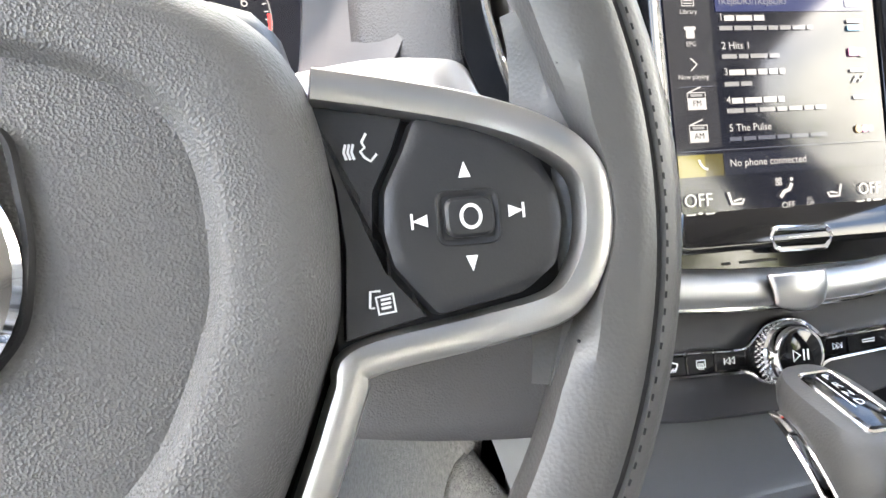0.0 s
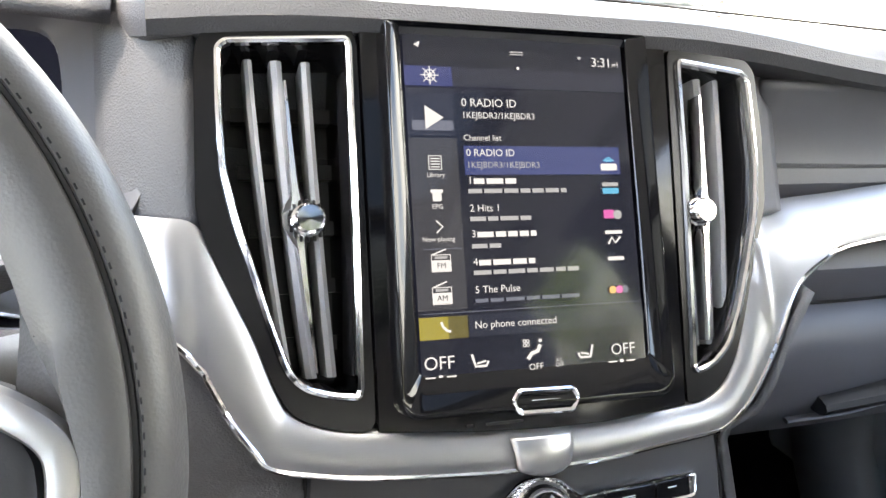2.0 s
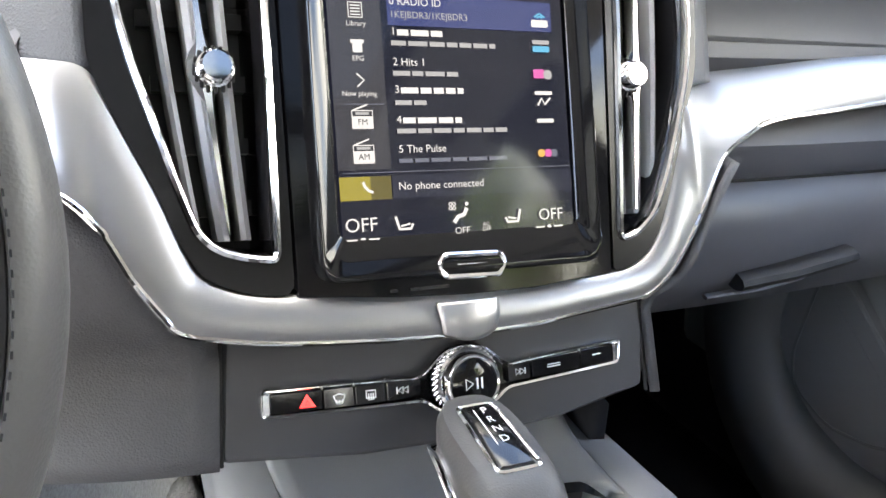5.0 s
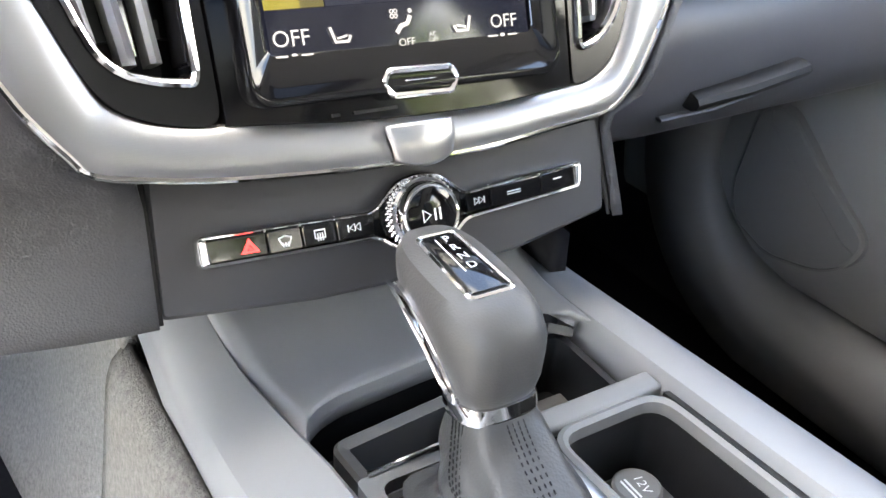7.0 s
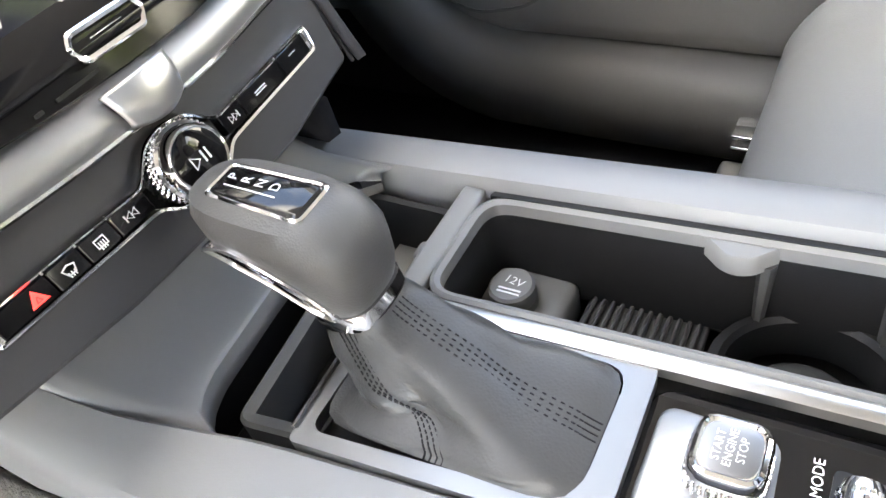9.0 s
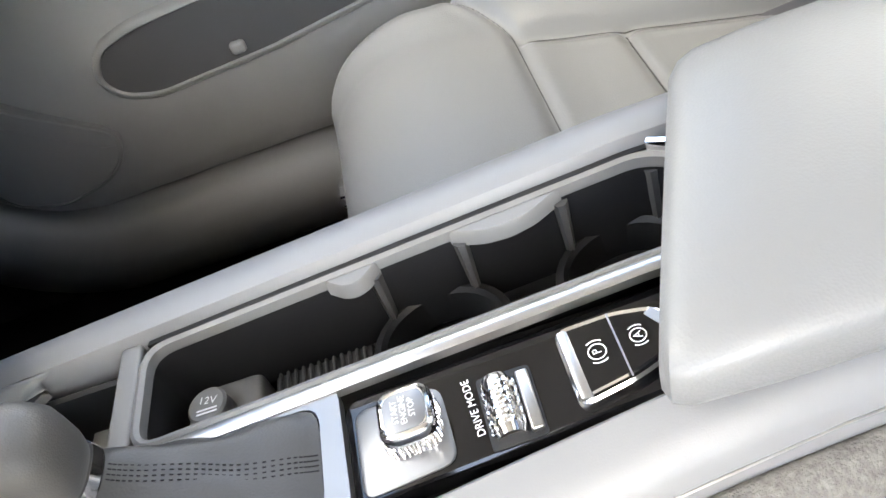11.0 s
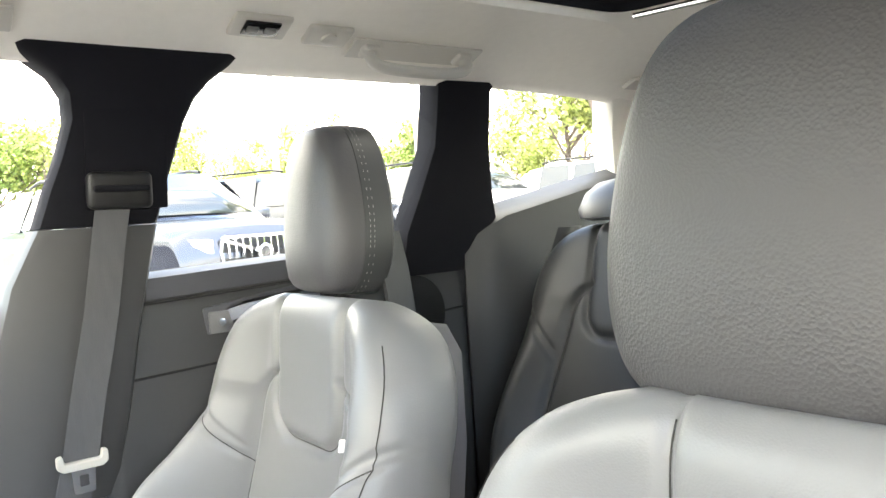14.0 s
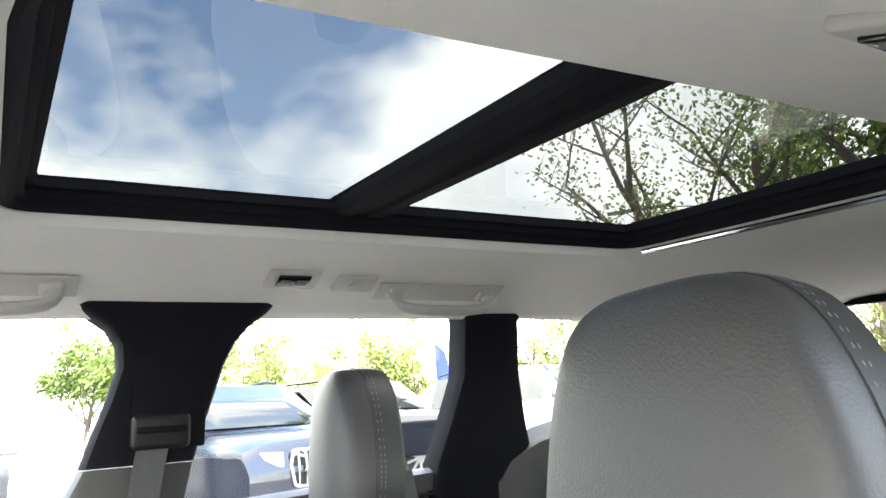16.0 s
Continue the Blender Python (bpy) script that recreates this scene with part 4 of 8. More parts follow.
for i in range(240):
    a = i * math.pi / 120
    rbox((0.0005, 0.0016, 0.0004), WP(0.1745 * math.cos(a), WC + 0.1745 * math.sin(a), 0.0080), 0, 1, Matrix.Rotation(-W_A, 4, "X") @ Matrix.Rotation(0, 4, "Z") @ Matrix.Rotation(-a, 4, "Y") @ Matrix.Rotation(radians(90), 4, "X"), bm=st)
tagged(part("rim_stitching", st, THREAD, wheel, "fine dark stitching round the rim"), kind="stuff")
# hub cushion
HALF = [(0.0, 0.058), (0.03, 0.056), (0.059, 0.0466), (0.073, 0.0381), (0.081, 0.0273), (0.0855, 0.0143), (0.088, -0.0045), (0.088, -0.0184), (0.0865, -0.0345), (0.0825, -0.0466), (0.074, -0.0672), (0.062, -0.088), (0.040, -0.106), (0.0, -0.112)]
HUB = spline([Vector(p) for p in HALF] + [Vector((-p[0], p[1])) for p in HALF[-2:0:-1]], 4, True)
RIDGE_C = Vector((0.0, -0.018))
hub_rings = []
for s, n in ((1.0, -0.03), (1.0, -0.006), (0.985, 0.000), (0.95, 0.0065), (0.90, 0.0105), (0.85, 0.0125), (0.80, 0.0130), (0.73, 0.0130), (0.695, 0.0127), (0.672, 0.0115), (0.655, 0.0090), (0.638, 0.0078), (0.55, 0.0085), (0.4, 0.0098), (0.2, 0.0105)):
    hub_rings.append([WP(*(RIDGE_C + (p - RIDGE_C) * s), n) for p in HUB])
part("airbag_cover", loft(hub_rings), AIRBAG, wheel, "grained grey airbag cover")
part("hub_back", rbox((0.15, 0.06, 0.14), WP(0, -0.02, -0.05), 0.02, 3, Matrix.Rotation(-W_A, 4, "X")), DARK, wheel)
# plain round badge in a recess
BC = Vector((-0.0105, -0.017))
badge = part("badge", lathe([(0.027, -0.002), (0.027, 0.0022), (0.0257, 0.0038), (0.0225, 0.0041), (0.0212, 0.0027), (0.0203, 0.001), (0.0001, 0.001)], WP(BC.x, BC.y, 0.0125), W_N, 40), CHROME, wheel, "round chrome badge with a dark centre")
part("badge_centre", lathe([(0.0205, 0.0), (0.0205, 0.003), (0.018, 0.0038), (0.0001, 0.004)], WP(BC.x, BC.y, 0.0125), W_N, 32), PIANO, badge)
part("badge_tab", plate(rounded([(0.006, -0.010), (0.016, -0.010), (0.0155, 0.011), (-0.006, 0.011)], 0.0015), WP, [(0, 0.0115), (0, 0.0150), (0.002, 0.0165)]), CHROME, badge)
part("badge_recess", hoop(rounded([(0.018, -0.03), (0.0205, -0.012), (0.0175, 0.0135), (-0.04, 0.0135), (-0.04, -0.05), (0.0, -0.05)], 0.006), WP, [(-0.0015, 0.0118), (-0.0005, 0.0136), (0.0008, 0.0130), (0.001, 0.0118)]), DARK, badge)


def spoke(s):
    """The key panel of one spoke, in its silver frame."""
    f = lambda pts: [Vector((s * a, b)) for a, b in pts]
    so = f([(0.0845, 0.0275), (0.104, 0.0238), (0.126, 0.0184), (0.145, 0.0098), (0.156, -0.001), (0.1585, -0.0152), (0.155, -0.0292), (0.145, -0.0405), (0.122, -0.0457), (0.091, -0.0502), (0.088, -0.057), (0.082, -0.070), (0.074, -0.086), (0.070, -0.084), (0.079, -0.062), (0.0835, -0.045)])
    so = rounded(so, 0.005, 4)
    body = part("spoke_body", plate(so, WP, [(0.0, -0.026), (-0.0005, -0.010), (0.002, -0.007)]), DARK, wheel)
    out_l = spline([WP(*p, -0.0015 + 0.0060 * smoothstep(0.115, 0.150, abs(p[0]))) for p in f([(0.0835, 0.0235), (0.104, 0.0200), (0.126, 0.0148), (0.1435, 0.0068), (0.1535, -0.0025), (0.1550, -0.0152), (0.1515, -0.0275), (0.1425, -0.0375), (0.122, -0.0420), (0.091, -0.0463), (0.0865, -0.0535), (0.0805, -0.068), (0.0725, -0.086)])], 6)
    prof = [(-0.0042, -0.004), (-0.0042, 0.001), (-0.0034, 0.0026), (0.0, 0.0036), (0.0034, 0.0026), (0.0042, 0.001), (0.0042, -0.004)]
    part("silver_frame", sweep(out_l, prof, tuple(W_N)), SATIN, wheel, "satin silver spoke frame")
    ul = f([(0.082, 0.0195), (0.1075, 0.0155), (0.1035, 0.0060), (0.0978, -0.0040), (0.0968, -0.0152), (0.0988, -0.0240), (0.1095, -0.0375), (0.0865, -0.0418), (0.0885, -0.0184), (0.0875, -0.002)])
    part("inner_key", plate(rounded(ul, 0.001, 3), WP, [(0.0003, -0.012), (0.0003, -0.0040), (0.0007, -0.0032)]), BUTTON, wheel, "satin black rocker key")
    ur = f([(0.1090, 0.0152), (0.131, 0.0110), (0.1425, 0.0040), (0.1478, -0.006), (0.1488, -0.0152), (0.1458, -0.0270), (0.136, -0.0338), (0.1108, -0.0378), (0.1000, -0.0242), (0.0980, -0.0152), (0.0990, -0.0040), (0.1047, 0.0060)])
    pad = part("pad_key", dome(rounded(ur, 0.002, 4), (s * 0.123, -0.0120), WP, [(0.985, -0.012), (0.985, -0.0035), (0.965, -0.0008), (0.90, 0.0002), (0.80, 0.0006)]), BUTTON, wheel, "satin black four-way key pad")
    c = Vector((s * 0.1210, -0.0125))
    sq = lambda a, b: rounded([c + Vector((-a, -b)), c + Vector((a, -b)), c + Vector((a, b)), c + Vector((-a, b))], 0.0034, 4)
    part("dish", hoop(sq(0.0088, 0.0074), WP, [(0.0, 0.0004), (0.0004, 0.0012), (0.0014, 0.0010), (0.0022, 0.0002)]), BUTTON, pad)
    part("centre_key", plate(sq(0.0066, 0.0052), WP, [(0, -0.001), (0, 0.0022), (0.0008, 0.0030), (0.0016, 0.0031)]), BUTTON, pad, "raised centre key")
    part("key_symbol", sweep([WP(c.x + 0.0026 * math.cos(k * math.pi / 12), c.y + 0.0029 * math.sin(k * math.pi / 12), 0.0032) for k in range(24)], [(-0.0004, 0), (0.0004, 0), (0.0004, 0.0002), (-0.0004, 0.0002)], tuple(W_N), True), WHITE_INK, pad, smooth=False)
    for d, r in (((0, 0.0122), 0), ((0, -0.0118), 180), ((0.0130, 0.0008), -90), ((-0.0128, -0.0002), 90)):
        m = Matrix.Rotation(radians(r), 2)
        tri = [c + Vector(d) + m @ Vector(p) for p in ((-0.0016, -0.0018), (0.0016, -0.0018), (0.0, 0.0022))]
        part("key_symbol", plate(tri, WP, [(0, 0.0004), (0, 0.0011)]), WHITE_INK, pad, smooth=False)
        if d[0]:
            e = c + Vector(d) + Vector((0.0023 if d[0] > 0 else -0.0023, 0))
            part("key_symbol", sweep([WP(e.x, e.y - 0.002, 0.0009), WP(e.x, e.y + 0.002, 0.0009)], [(-0.0003, 0), (0.0003, 0), (0.0003, 0.0002), (-0.0003, 0.0002)], tuple(W_N)), WHITE_INK, pad, smooth=False)
    sym = lambda pts, closed=False: part("key_symbol", sweep([WP(s * a, b, -0.0030) for a, b in pts], [(-0.0003, 0), (0.0003, 0), (0.0003, 0.0002), (-0.0003, 0.0002)], tuple(W_N), closed), WHITE_INK, wheel, smooth=False)
    sym([(0.0968, 0.0112), (0.0955, 0.0090), (0.0962, 0.0076), (0.0950, 0.0066), (0.0960, 0.0050), (0.0975, 0.0040), (0.0992, 0.0058)])
    for k in (0.0022, 0.0032, 0.0042):
        sym([(0.0955 - k, 0.0086), (0.0949 - k, 0.0066), (0.0955 - k, 0.0046)])
    sym([(0.0968, -0.0294), (0.0942, -0.0294), (0.0938, -0.0336), (0.0950, -0.0336)])
    sym([(0.0955, -0.0310), (0.1000, -0.0304), (0.1004, -0.0350), (0.0960, -0.0354)], True)
    for k in range(3):
        sym([(0.0967, -0.0318 - 0.0011 * k), (0.0993, -0.0315 - 0.0011 * k)])
    # leather bridge and stitching where the spoke meets the rim
    bridge = []
    for i in range(13):
        t = i / 12
        v = 0.045 - 0.105 * t
        ri = 0.1675 - 0.018
        e = math.sqrt(ri * ri - (v - WC) ** 2)
        w = 0.006 + 0.010 * (4 * t * (1 - t)) ** 1.5
        bridge.append([WP(s * (e + 0.012), v, -0.002), WP(s * (e + 0.002), v, -0.005), WP(s * (e - w * 0.5 + 0.006), v, -0.008), WP(s * (e - w + 0.006), v, -0.014), WP(s * (e + 0.008), v, -0.018)])
    part("rim_bridge", loft(bridge), WHEEL_LEATHER, wheel, "leather wrap at the spoke")
    st = bmesh.new()
    for v0, v1, du in ((0.026, 0.085, -0.0195), (-0.048, -0.115, -0.0190)):
        for i in range(14):
            v = v0 + (v1 - v0) * i / 13
            e = math.sqrt(max(0.1675 ** 2 - (v - WC) ** 2, 0)) + du + 0.0035
            rbox((0.0022, 0.0008, 0.0008), WP(s * (e + 0.0008), v, 0.0042), 0.0003, 1, Matrix.Rotation(-s * 0.6, 4, W_N), bm=st)
    part("stitching", st, THREAD, wheel, "dark stitching on the rim")
    return body


spoke(1)
spoke(-1)
low_spoke = [(-0.03, -0.10), (0.03, -0.10), (0.026, -0.165), (-0.026, -0.165)]
part("lower_spoke", plate(rounded([Vector(p) for p in low_spoke], 0.006), WP, [(0, -0.02), (0, -0.003), (0.004, 0.0)]), SATIN, wheel, "satin silver lower spoke")
part("column", lathe([(0.06, -0.24), (0.055, -0.06), (0.05, -0.055)], WP(0, -0.01, -0.0), W_N, 24), DARK, wheel)

# ---- instrument cluster and stalk ----
cluster = thing("instrument_cluster", (-0.345, 0.12, 1.02), "dark digital instrument cluster under a grey cowl", "instrument cluster")
CL_O = Vector((-0.319, 0.121, 1.070))
CL_A = radians(24)
CL_V = Vector((0, math.sin(CL_A), math.cos(CL_A)))
CL_N = Vector((0, -math.cos(CL_A), math.sin(CL_A)))


def CP(u, v, n=0.0):
    return CL_O + Vector((u, 0, 0)) + CL_V * v + CL_N * n


CL_SCR = rounded([(-0.155, -0.064), (0.048, -0.066), (0.066, -0.050), (0.071, -0.015), (0.073, 0.030), (0.068, 0.062), (-0.155, 0.066), (-0.165, 0.0)], 0.016, 4)
CL_LIP = rounded([(-0.185, -0.078), (0.040, -0.079), (0.098, -0.0655), (0.1145, -0.045), (0.1200, 0.010), (0.112, 0.080), (-0.185, 0.084), (-0.200, 0.0)], 0.016, 4)
part("display_glass", plate(CL_SCR, CP, [(-0.002, -0.014), (-0.002, -0.006)]), SC_BG, cluster, "dark display glass")
mix_ring = lambda t, n: [CP(*(Vector(a).lerp(Vector(b), t)), n) for a, b in zip(CL_SCR, CL_LIP)]
lip_ring = lambda d, n: [CP(p[0], p[1], n) for p in inset(CL_LIP, d)]
part("cowl", loft([mix_ring(0.0, -0.012), mix_ring(0.02, 0.002), mix_ring(0.30, 0.014), mix_ring(0.34, 0.017), mix_ring(0.85, 0.043), mix_ring(1.0, 0.051), lip_ring(-0.003, 0.0525), lip_ring(-0.0055, 0.049)], cap=False), DASH_SMOOTH, cluster, "grey grained cowl")
part("cowl_skin", loft([lip_ring(-0.0052, 0.050), lip_ring(-0.010, 0.042), lip_ring(-0.017, 0.020), lip_ring(-0.022, -0.03)], cap=False), DASH, cluster, "grained charcoal outer skin of the cowl")
part("cowl_base", rbox((0.30, 0.05, 0.03), CP(-0.02, -0.098, -0.03), 0.012), DARK, cluster)
def hood(u, v):
    x = -0.56 + 0.345 * u
    return (x, 0.085 + 0.24 * v, 1.1500 + 0.012 * math.sin(math.pi * min(v * 1.4, 1)) - 0.006 * (2 * u - 1) ** 2 - 0.006 * smoothstep(0.06, 0.0, v))


ob = part("hood", sheet(hood, 24, 14), DASH, cluster, "grained charcoal hood over the cluster")
solid(ob, 0.008)
GC = Vector((0.0085, -0.0145))
dial = bmesh.new()
for i in range(49):
    a = radians(232 - 284 * i / 48)
    long = i % 6 == 0
    r0, r1 = (0.0395 if long else 0.0430), 0.0455
    w = 0.0008 if long else 0.0004
    t = Vector((math.cos(a), math.sin(a)))
    o = Vector((-t.y, t.x)) * w
    for q in (1,):
        vs = [dial.verts.new(CP(*(GC + p), -0.0050)) for p in (t * r0 - o, t * r1 - o, t * r1 + o, t * r0 + o)]
        dial.faces.new(vs)
part("tick_ring", dial, SC_WHITE, cluster, smooth=False)
for i in range(9):
    a = radians(232 - 284 * i / 8)
    p = GC + Vector((math.cos(a), math.sin(a))) * 0.0340
    m = Matrix.Translation(CP(p.x, p.y, -0.0048)) @ Matrix(((1, 0, 0), (0, CL_V.y, CL_N.y), (0, CL_V.z, CL_N.z))).to_4x4()
    lettering(str(i), 0.0095, m, SC_WHITE, cluster, "dial_number", "CENTER")
part("red_arc", sweep([CP(*(GC + Vector((math.cos(radians(a)), math.sin(radians(a)))) * 0.0455), -0.0048) for a in range(-45, 6, 5)], [(-0.001, 0), (0.001, 0), (0.001, 0.0002), (-0.001, 0.0002)], tuple(CL_N)), RED_INK, cluster, smooth=False)
part("dial_ring", sweep([CP(*(GC + Vector((math.cos(radians(a)), math.sin(radians(a)))) * 0.0465), -0.0048) for a in range(0, 360, 6)], [(-0.0005, 0), (0.0005, 0), (0.0005, 0.0002), (-0.0005, 0.0002)], tuple(CL_N), True), SC_GREY, cluster, smooth=False)
for k, w in ((0.014, 0.006), (0.004, 0.004), (-0.004, 0.004), (-0.012, 0.008)):
    part("dial_word", plate(rounded([GC + Vector((-w, k - 0.003)), GC + Vector((w, k - 0.003)), GC + Vector((w, k + 0.003)), GC + Vector((-w, k + 0.003))], 0.001), CP, [(0, -0.0052), (0, -0.0048)]), SC_WHITE, cluster, smooth=False)
part("fuel_tile", plate(rounded([Vector(p) for p in ((-0.040, -0.044), (-0.010, -0.044), (-0.006, -0.024), (-0.040, -0.029))], 0.002), CP, [(0, -0.0052), (0, -0.0047)]), SC_NAV, cluster, smooth=False)
stalk = thing("wiper_stalk", (-0.27, -0.05, 1.01), "grey wiper stalk with white symbols behind the wheel", "stalk")
part("stalk_arm", sweep([(-0.30, -0.06, 1.008), (-0.265, -0.075, 1.014), (-0.225, -0.082, 1.022), (-0.190, -0.084, 1.028)], [(x, y * 1.25) for x, y in circle(0.011, 14, 0.9)], scale=lambda t: 0.75 + 0.35 * t), PILLAR_GREY, stalk)
for k, z in ((-0.222, 1.028), (-0.205, 1.020), (-0.215, 1.014)):
    part("stalk_symbol", rbox((0.008, 0.0012, 0.004), (k, -0.0945, z), 0.0004, 1), WHITE_INK, stalk)

# ---- centre console ----
def zc(y):
    return 0.790 - 0.070 * max(y, -0.42)


console = thing("centre_console", (0, -0.3, 0.41), "grey plastic centre console with silver trays and gloss key plate", "console")
ys = [0.10 - 0.94 * i / 47 for i in range(48)]
def rim_x(y):
    """The inner edge of the left shoulder, which swings out towards the stack."""
    return line([(-0.45, -0.0420), (-0.41, -0.0455), (-0.277, -0.0577), (-0.225, -0.0621), (-0.0874, -0.0735), (-0.05, -0.0800), (0.04, -0.0950), (0.10, -0.1040)], y)


def flank_x(y):
    """The console's outer face on the driver side."""
    return line([(-0.60, -0.068), (-0.47, -0.074), (-0.39, -0.081), (-0.20, -0.105), (-0.05, -0.122), (0.12, -0.131)], y)


def zs(y):
    """The shoulder rises with the ramp below the stack."""
    return zc(y) + 0.058 * smoothstep(-0.01, 0.13, y)


def prof_l(y):
    a, o = rim_x(y), flank_x(y)
    b = a - 0.005
    b = max(b, o + 0.022)
    return [(a, zs(y) - 0.030), (a, zs(y) - 0.003), (a - 0.003, zs(y) + 0.0005), (b, zs(y)), (0.6 * b + 0.4 * o, zs(y) - 0.0035), (o + 0.006, zs(y) - 0.010), (o + 0.0015, zs(y) - 0.018), (o, zs(y) - 0.030), (o - 0.001, zs(y) - 0.065), (o + 0.012, zs(y) - 0.08), (o + 0.02, 0.41), (max(a, o + 0.024), 0.41)]


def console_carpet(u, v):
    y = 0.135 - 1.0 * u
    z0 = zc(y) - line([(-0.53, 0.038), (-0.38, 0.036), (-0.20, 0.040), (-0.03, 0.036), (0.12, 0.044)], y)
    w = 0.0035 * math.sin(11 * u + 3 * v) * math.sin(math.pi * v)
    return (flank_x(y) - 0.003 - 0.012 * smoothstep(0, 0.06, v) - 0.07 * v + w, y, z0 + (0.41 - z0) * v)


# the console's driver side wears the carpet's sunlit colour
ob = part("console_carpet", sheet(console_carpet, 60, 24), CARPET_LIT)
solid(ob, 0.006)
tagged(ob, "speckled carpet on the driver side of the console, its grey lightened for sunlight", "carpet", kind="structure")
part("left_shoulder", loft([[(x, y, z) for x, z in prof_l(y)] for y in ys]), CONSOLE, console, "satin grey left shoulder")
prof_r = lambda y: [(0.1000, zc(y) - 0.010), (0.1005, zc(y) + 0.004), (0.104, zc(y) + 0.010), (0.112, zc(y) + 0.0125), (0.126, zc(y) + 0.011), (0.137, zc(y) + 0.004), (0.142, zc(y) - 0.012), (0.146, zc(y) - 0.05), (0.15, 0.41), (0.10, 0.41)]
part("right_rail", loft([[(x, y, z) for x, z in prof_r(y)] for y in ys if y > -0.70]), CONSOLE, console, "satin grey right rail")
part("rail_groove", sweep([(0.0985, y, zc(y) + 0.001) for y in ys if -0.44 < y < -0.105], [(-0.004, -0.004), (0.003, -0.004), (0.003, 0.004), (-0.004, 0.002)]), DARK, console, "dark groove along the rail")
# ramp below the stack, curving down to the front bin
def ramp(u, v):
    e = line([(0, -0.066), (0.025, -0.052), (0.06, -0.042), (0.11, -0.036), (0.18, -0.032), (0.45, -0.027), (0.7, -0.025), (0.90, -0.025), (0.95, -0.029), (0.98, -0.036), (1, -0.050)], u)
    k = min(v / 0.86, 1.0)
    y = 0.12 + (e - 0.12) * k
    x = rim_x(y) - 0.003 + (0.106 - rim_x(y)) * u
    z = 0.7925 + 0.060 * smoothstep(-0.01, 0.13, y) - 0.0045 * smoothstep(0.05, 0.0, u) + 0.010 * smoothstep(0.88, 1.0, u)
    if v > 0.86:
        q = (v - 0.86) / 0.14
        y, z = y - 0.004 * math.sin(q * math.pi / 2), z - 0.004 * (1 - math.cos(q * math.pi / 2)) - 0.03 * max(q - 0.6, 0)
    return (x, y, z)
ob = part("front_ramp", sheet(ramp, 48, 30), CONSOLE, console, "smooth grey ramp below the stack")
solid(ob, 0.003)
# bin and tray wells
part("well_floor", rbox((0.165, 0.46, 0.012), (0.020, -0.235, 0.726), 0.003), DARK, console)
part("bin_wall", rbox((0.17, 0.006, 0.060), (0.010, -0.022, 0.752), 0.002), DARK, console)
part("bin_insert", hoop(rounded([(-0.066, -0.052), (0.016, -0.044), (0.016, -0.098), (-0.060, -0.098)], 0.010), lambda x, y, n: Vector((x, y, 0.772 + n)), [(0, -0.04), (0, 0.004), (0.002, 0.006), (0.008, 0.004), (0.010, -0.04)]), PILLAR_MID, console, "grey insert in the front bin")
part("bin_bottom", rbox((0.16, 0.07, 0.008), (0.01, -0.07, 0.742), 0.002), DARK, console)
part("spine", rbox((0.013, 0.36, 0.070), (0.0155, -0.285, 0.764), 0.003), DARK, console)
part("left_block", rbox((0.090, 0.36, 0.055), (-0.024, -0.285, 0.760), 0.003), DARK, console)
part("rear_well_wall", rbox((0.09, 0.01, 0.08), (0.06, -0.452, 0.775), 0.003), DARK, console)
# silver frame round boot and key plate
FR = lambda x, y, n: Vector((x, y, zc(y) + n))
part("silver_frame", holed(rounded([(-0.0720, -0.100), (0.0205, -0.100), (0.0205, -0.2330), (0.010, -0.2375), (-0.050, -0.2390), (-0.0635, -0.2340)], 0.004), rounded([(-0.0640, -0.107), (0.0115, -0.107), (0.0085, -0.2265), (-0.0555, -0.2265)], [0.008, 0.008, 0.012, 0.016]), FR, 0.004, -0.004), FRAME_SILVER, console, "satin silver boot frame")
part("chrome_rib", sweep([(0.0155, y, zc(y) + 0.0040) for y in (-0.112, -0.16, -0.22, -0.28, -0.34, -0.40, -0.455)], [(-0.0045, -0.004), (-0.0042, 0.0014), (-0.002, 0.0025), (0.002, 0.0025), (0.0042, 0.0014), (0.0045, -0.004)]), SATIN, console, "bright silver rib between the trays")
TRAY = rounded([(0.0240, -0.117), (0.0955, -0.117), (0.0955, -0.430), (0.0820, -0.449), (0.0240, -0.449)], [0.016, 0.018, 0.02, 0.016, 0.01], 5)
part("tray_rim", hoop(TRAY, FR, [(-0.003, -0.004), (-0.0025, 0.0035), (0.0, 0.0045), (0.0028, 0.003), (0.0034, -0.004)]), PILLAR_GREY, console, "grey tray rim")
part("tray_wall", hoop(TRAY, FR, [(0.0022, 0.001), (0.0042, -0.01), (0.006, -0.06), (0.002, -0.06)]), DARK, console)
part("divider", rbox((0.082, 0.014, 0.008), (0.060, -0.1080, zc(-0.108) + 0.001), 0.0025), PILLAR_GREY, console, "grey bar between bin and tray")
part("divider_wall", rbox((0.078, 0.006, 0.06), (0.060, -0.1080, 0.766), 0.002), DARK, console)
part("chrome_flap", sweep([(0.062, -0.030, 0.795), (0.084, -0.034, 0.795), (0.096, -0.046, 0.795)], [(-0.006, -0.003), (0.006, -0.003), (0.006, 0.004), (-0.006, 0.002)]), CHROME, console, "chrome flap corner in the bin")
part("bin_tray", hoop(rounded([(0.024, -0.034), (0.094, -0.036), (0.094, -0.099), (0.024, -0.099)], 0.012), lambda x, y, n: Vector((x, y, 0.784 + n)), [(0, -0.05), (0, 0.003), (0.002, 0.0045), (0.005, 0.003), (0.007, -0.05)]), DARK, console, "dark plastic insert in the bin")
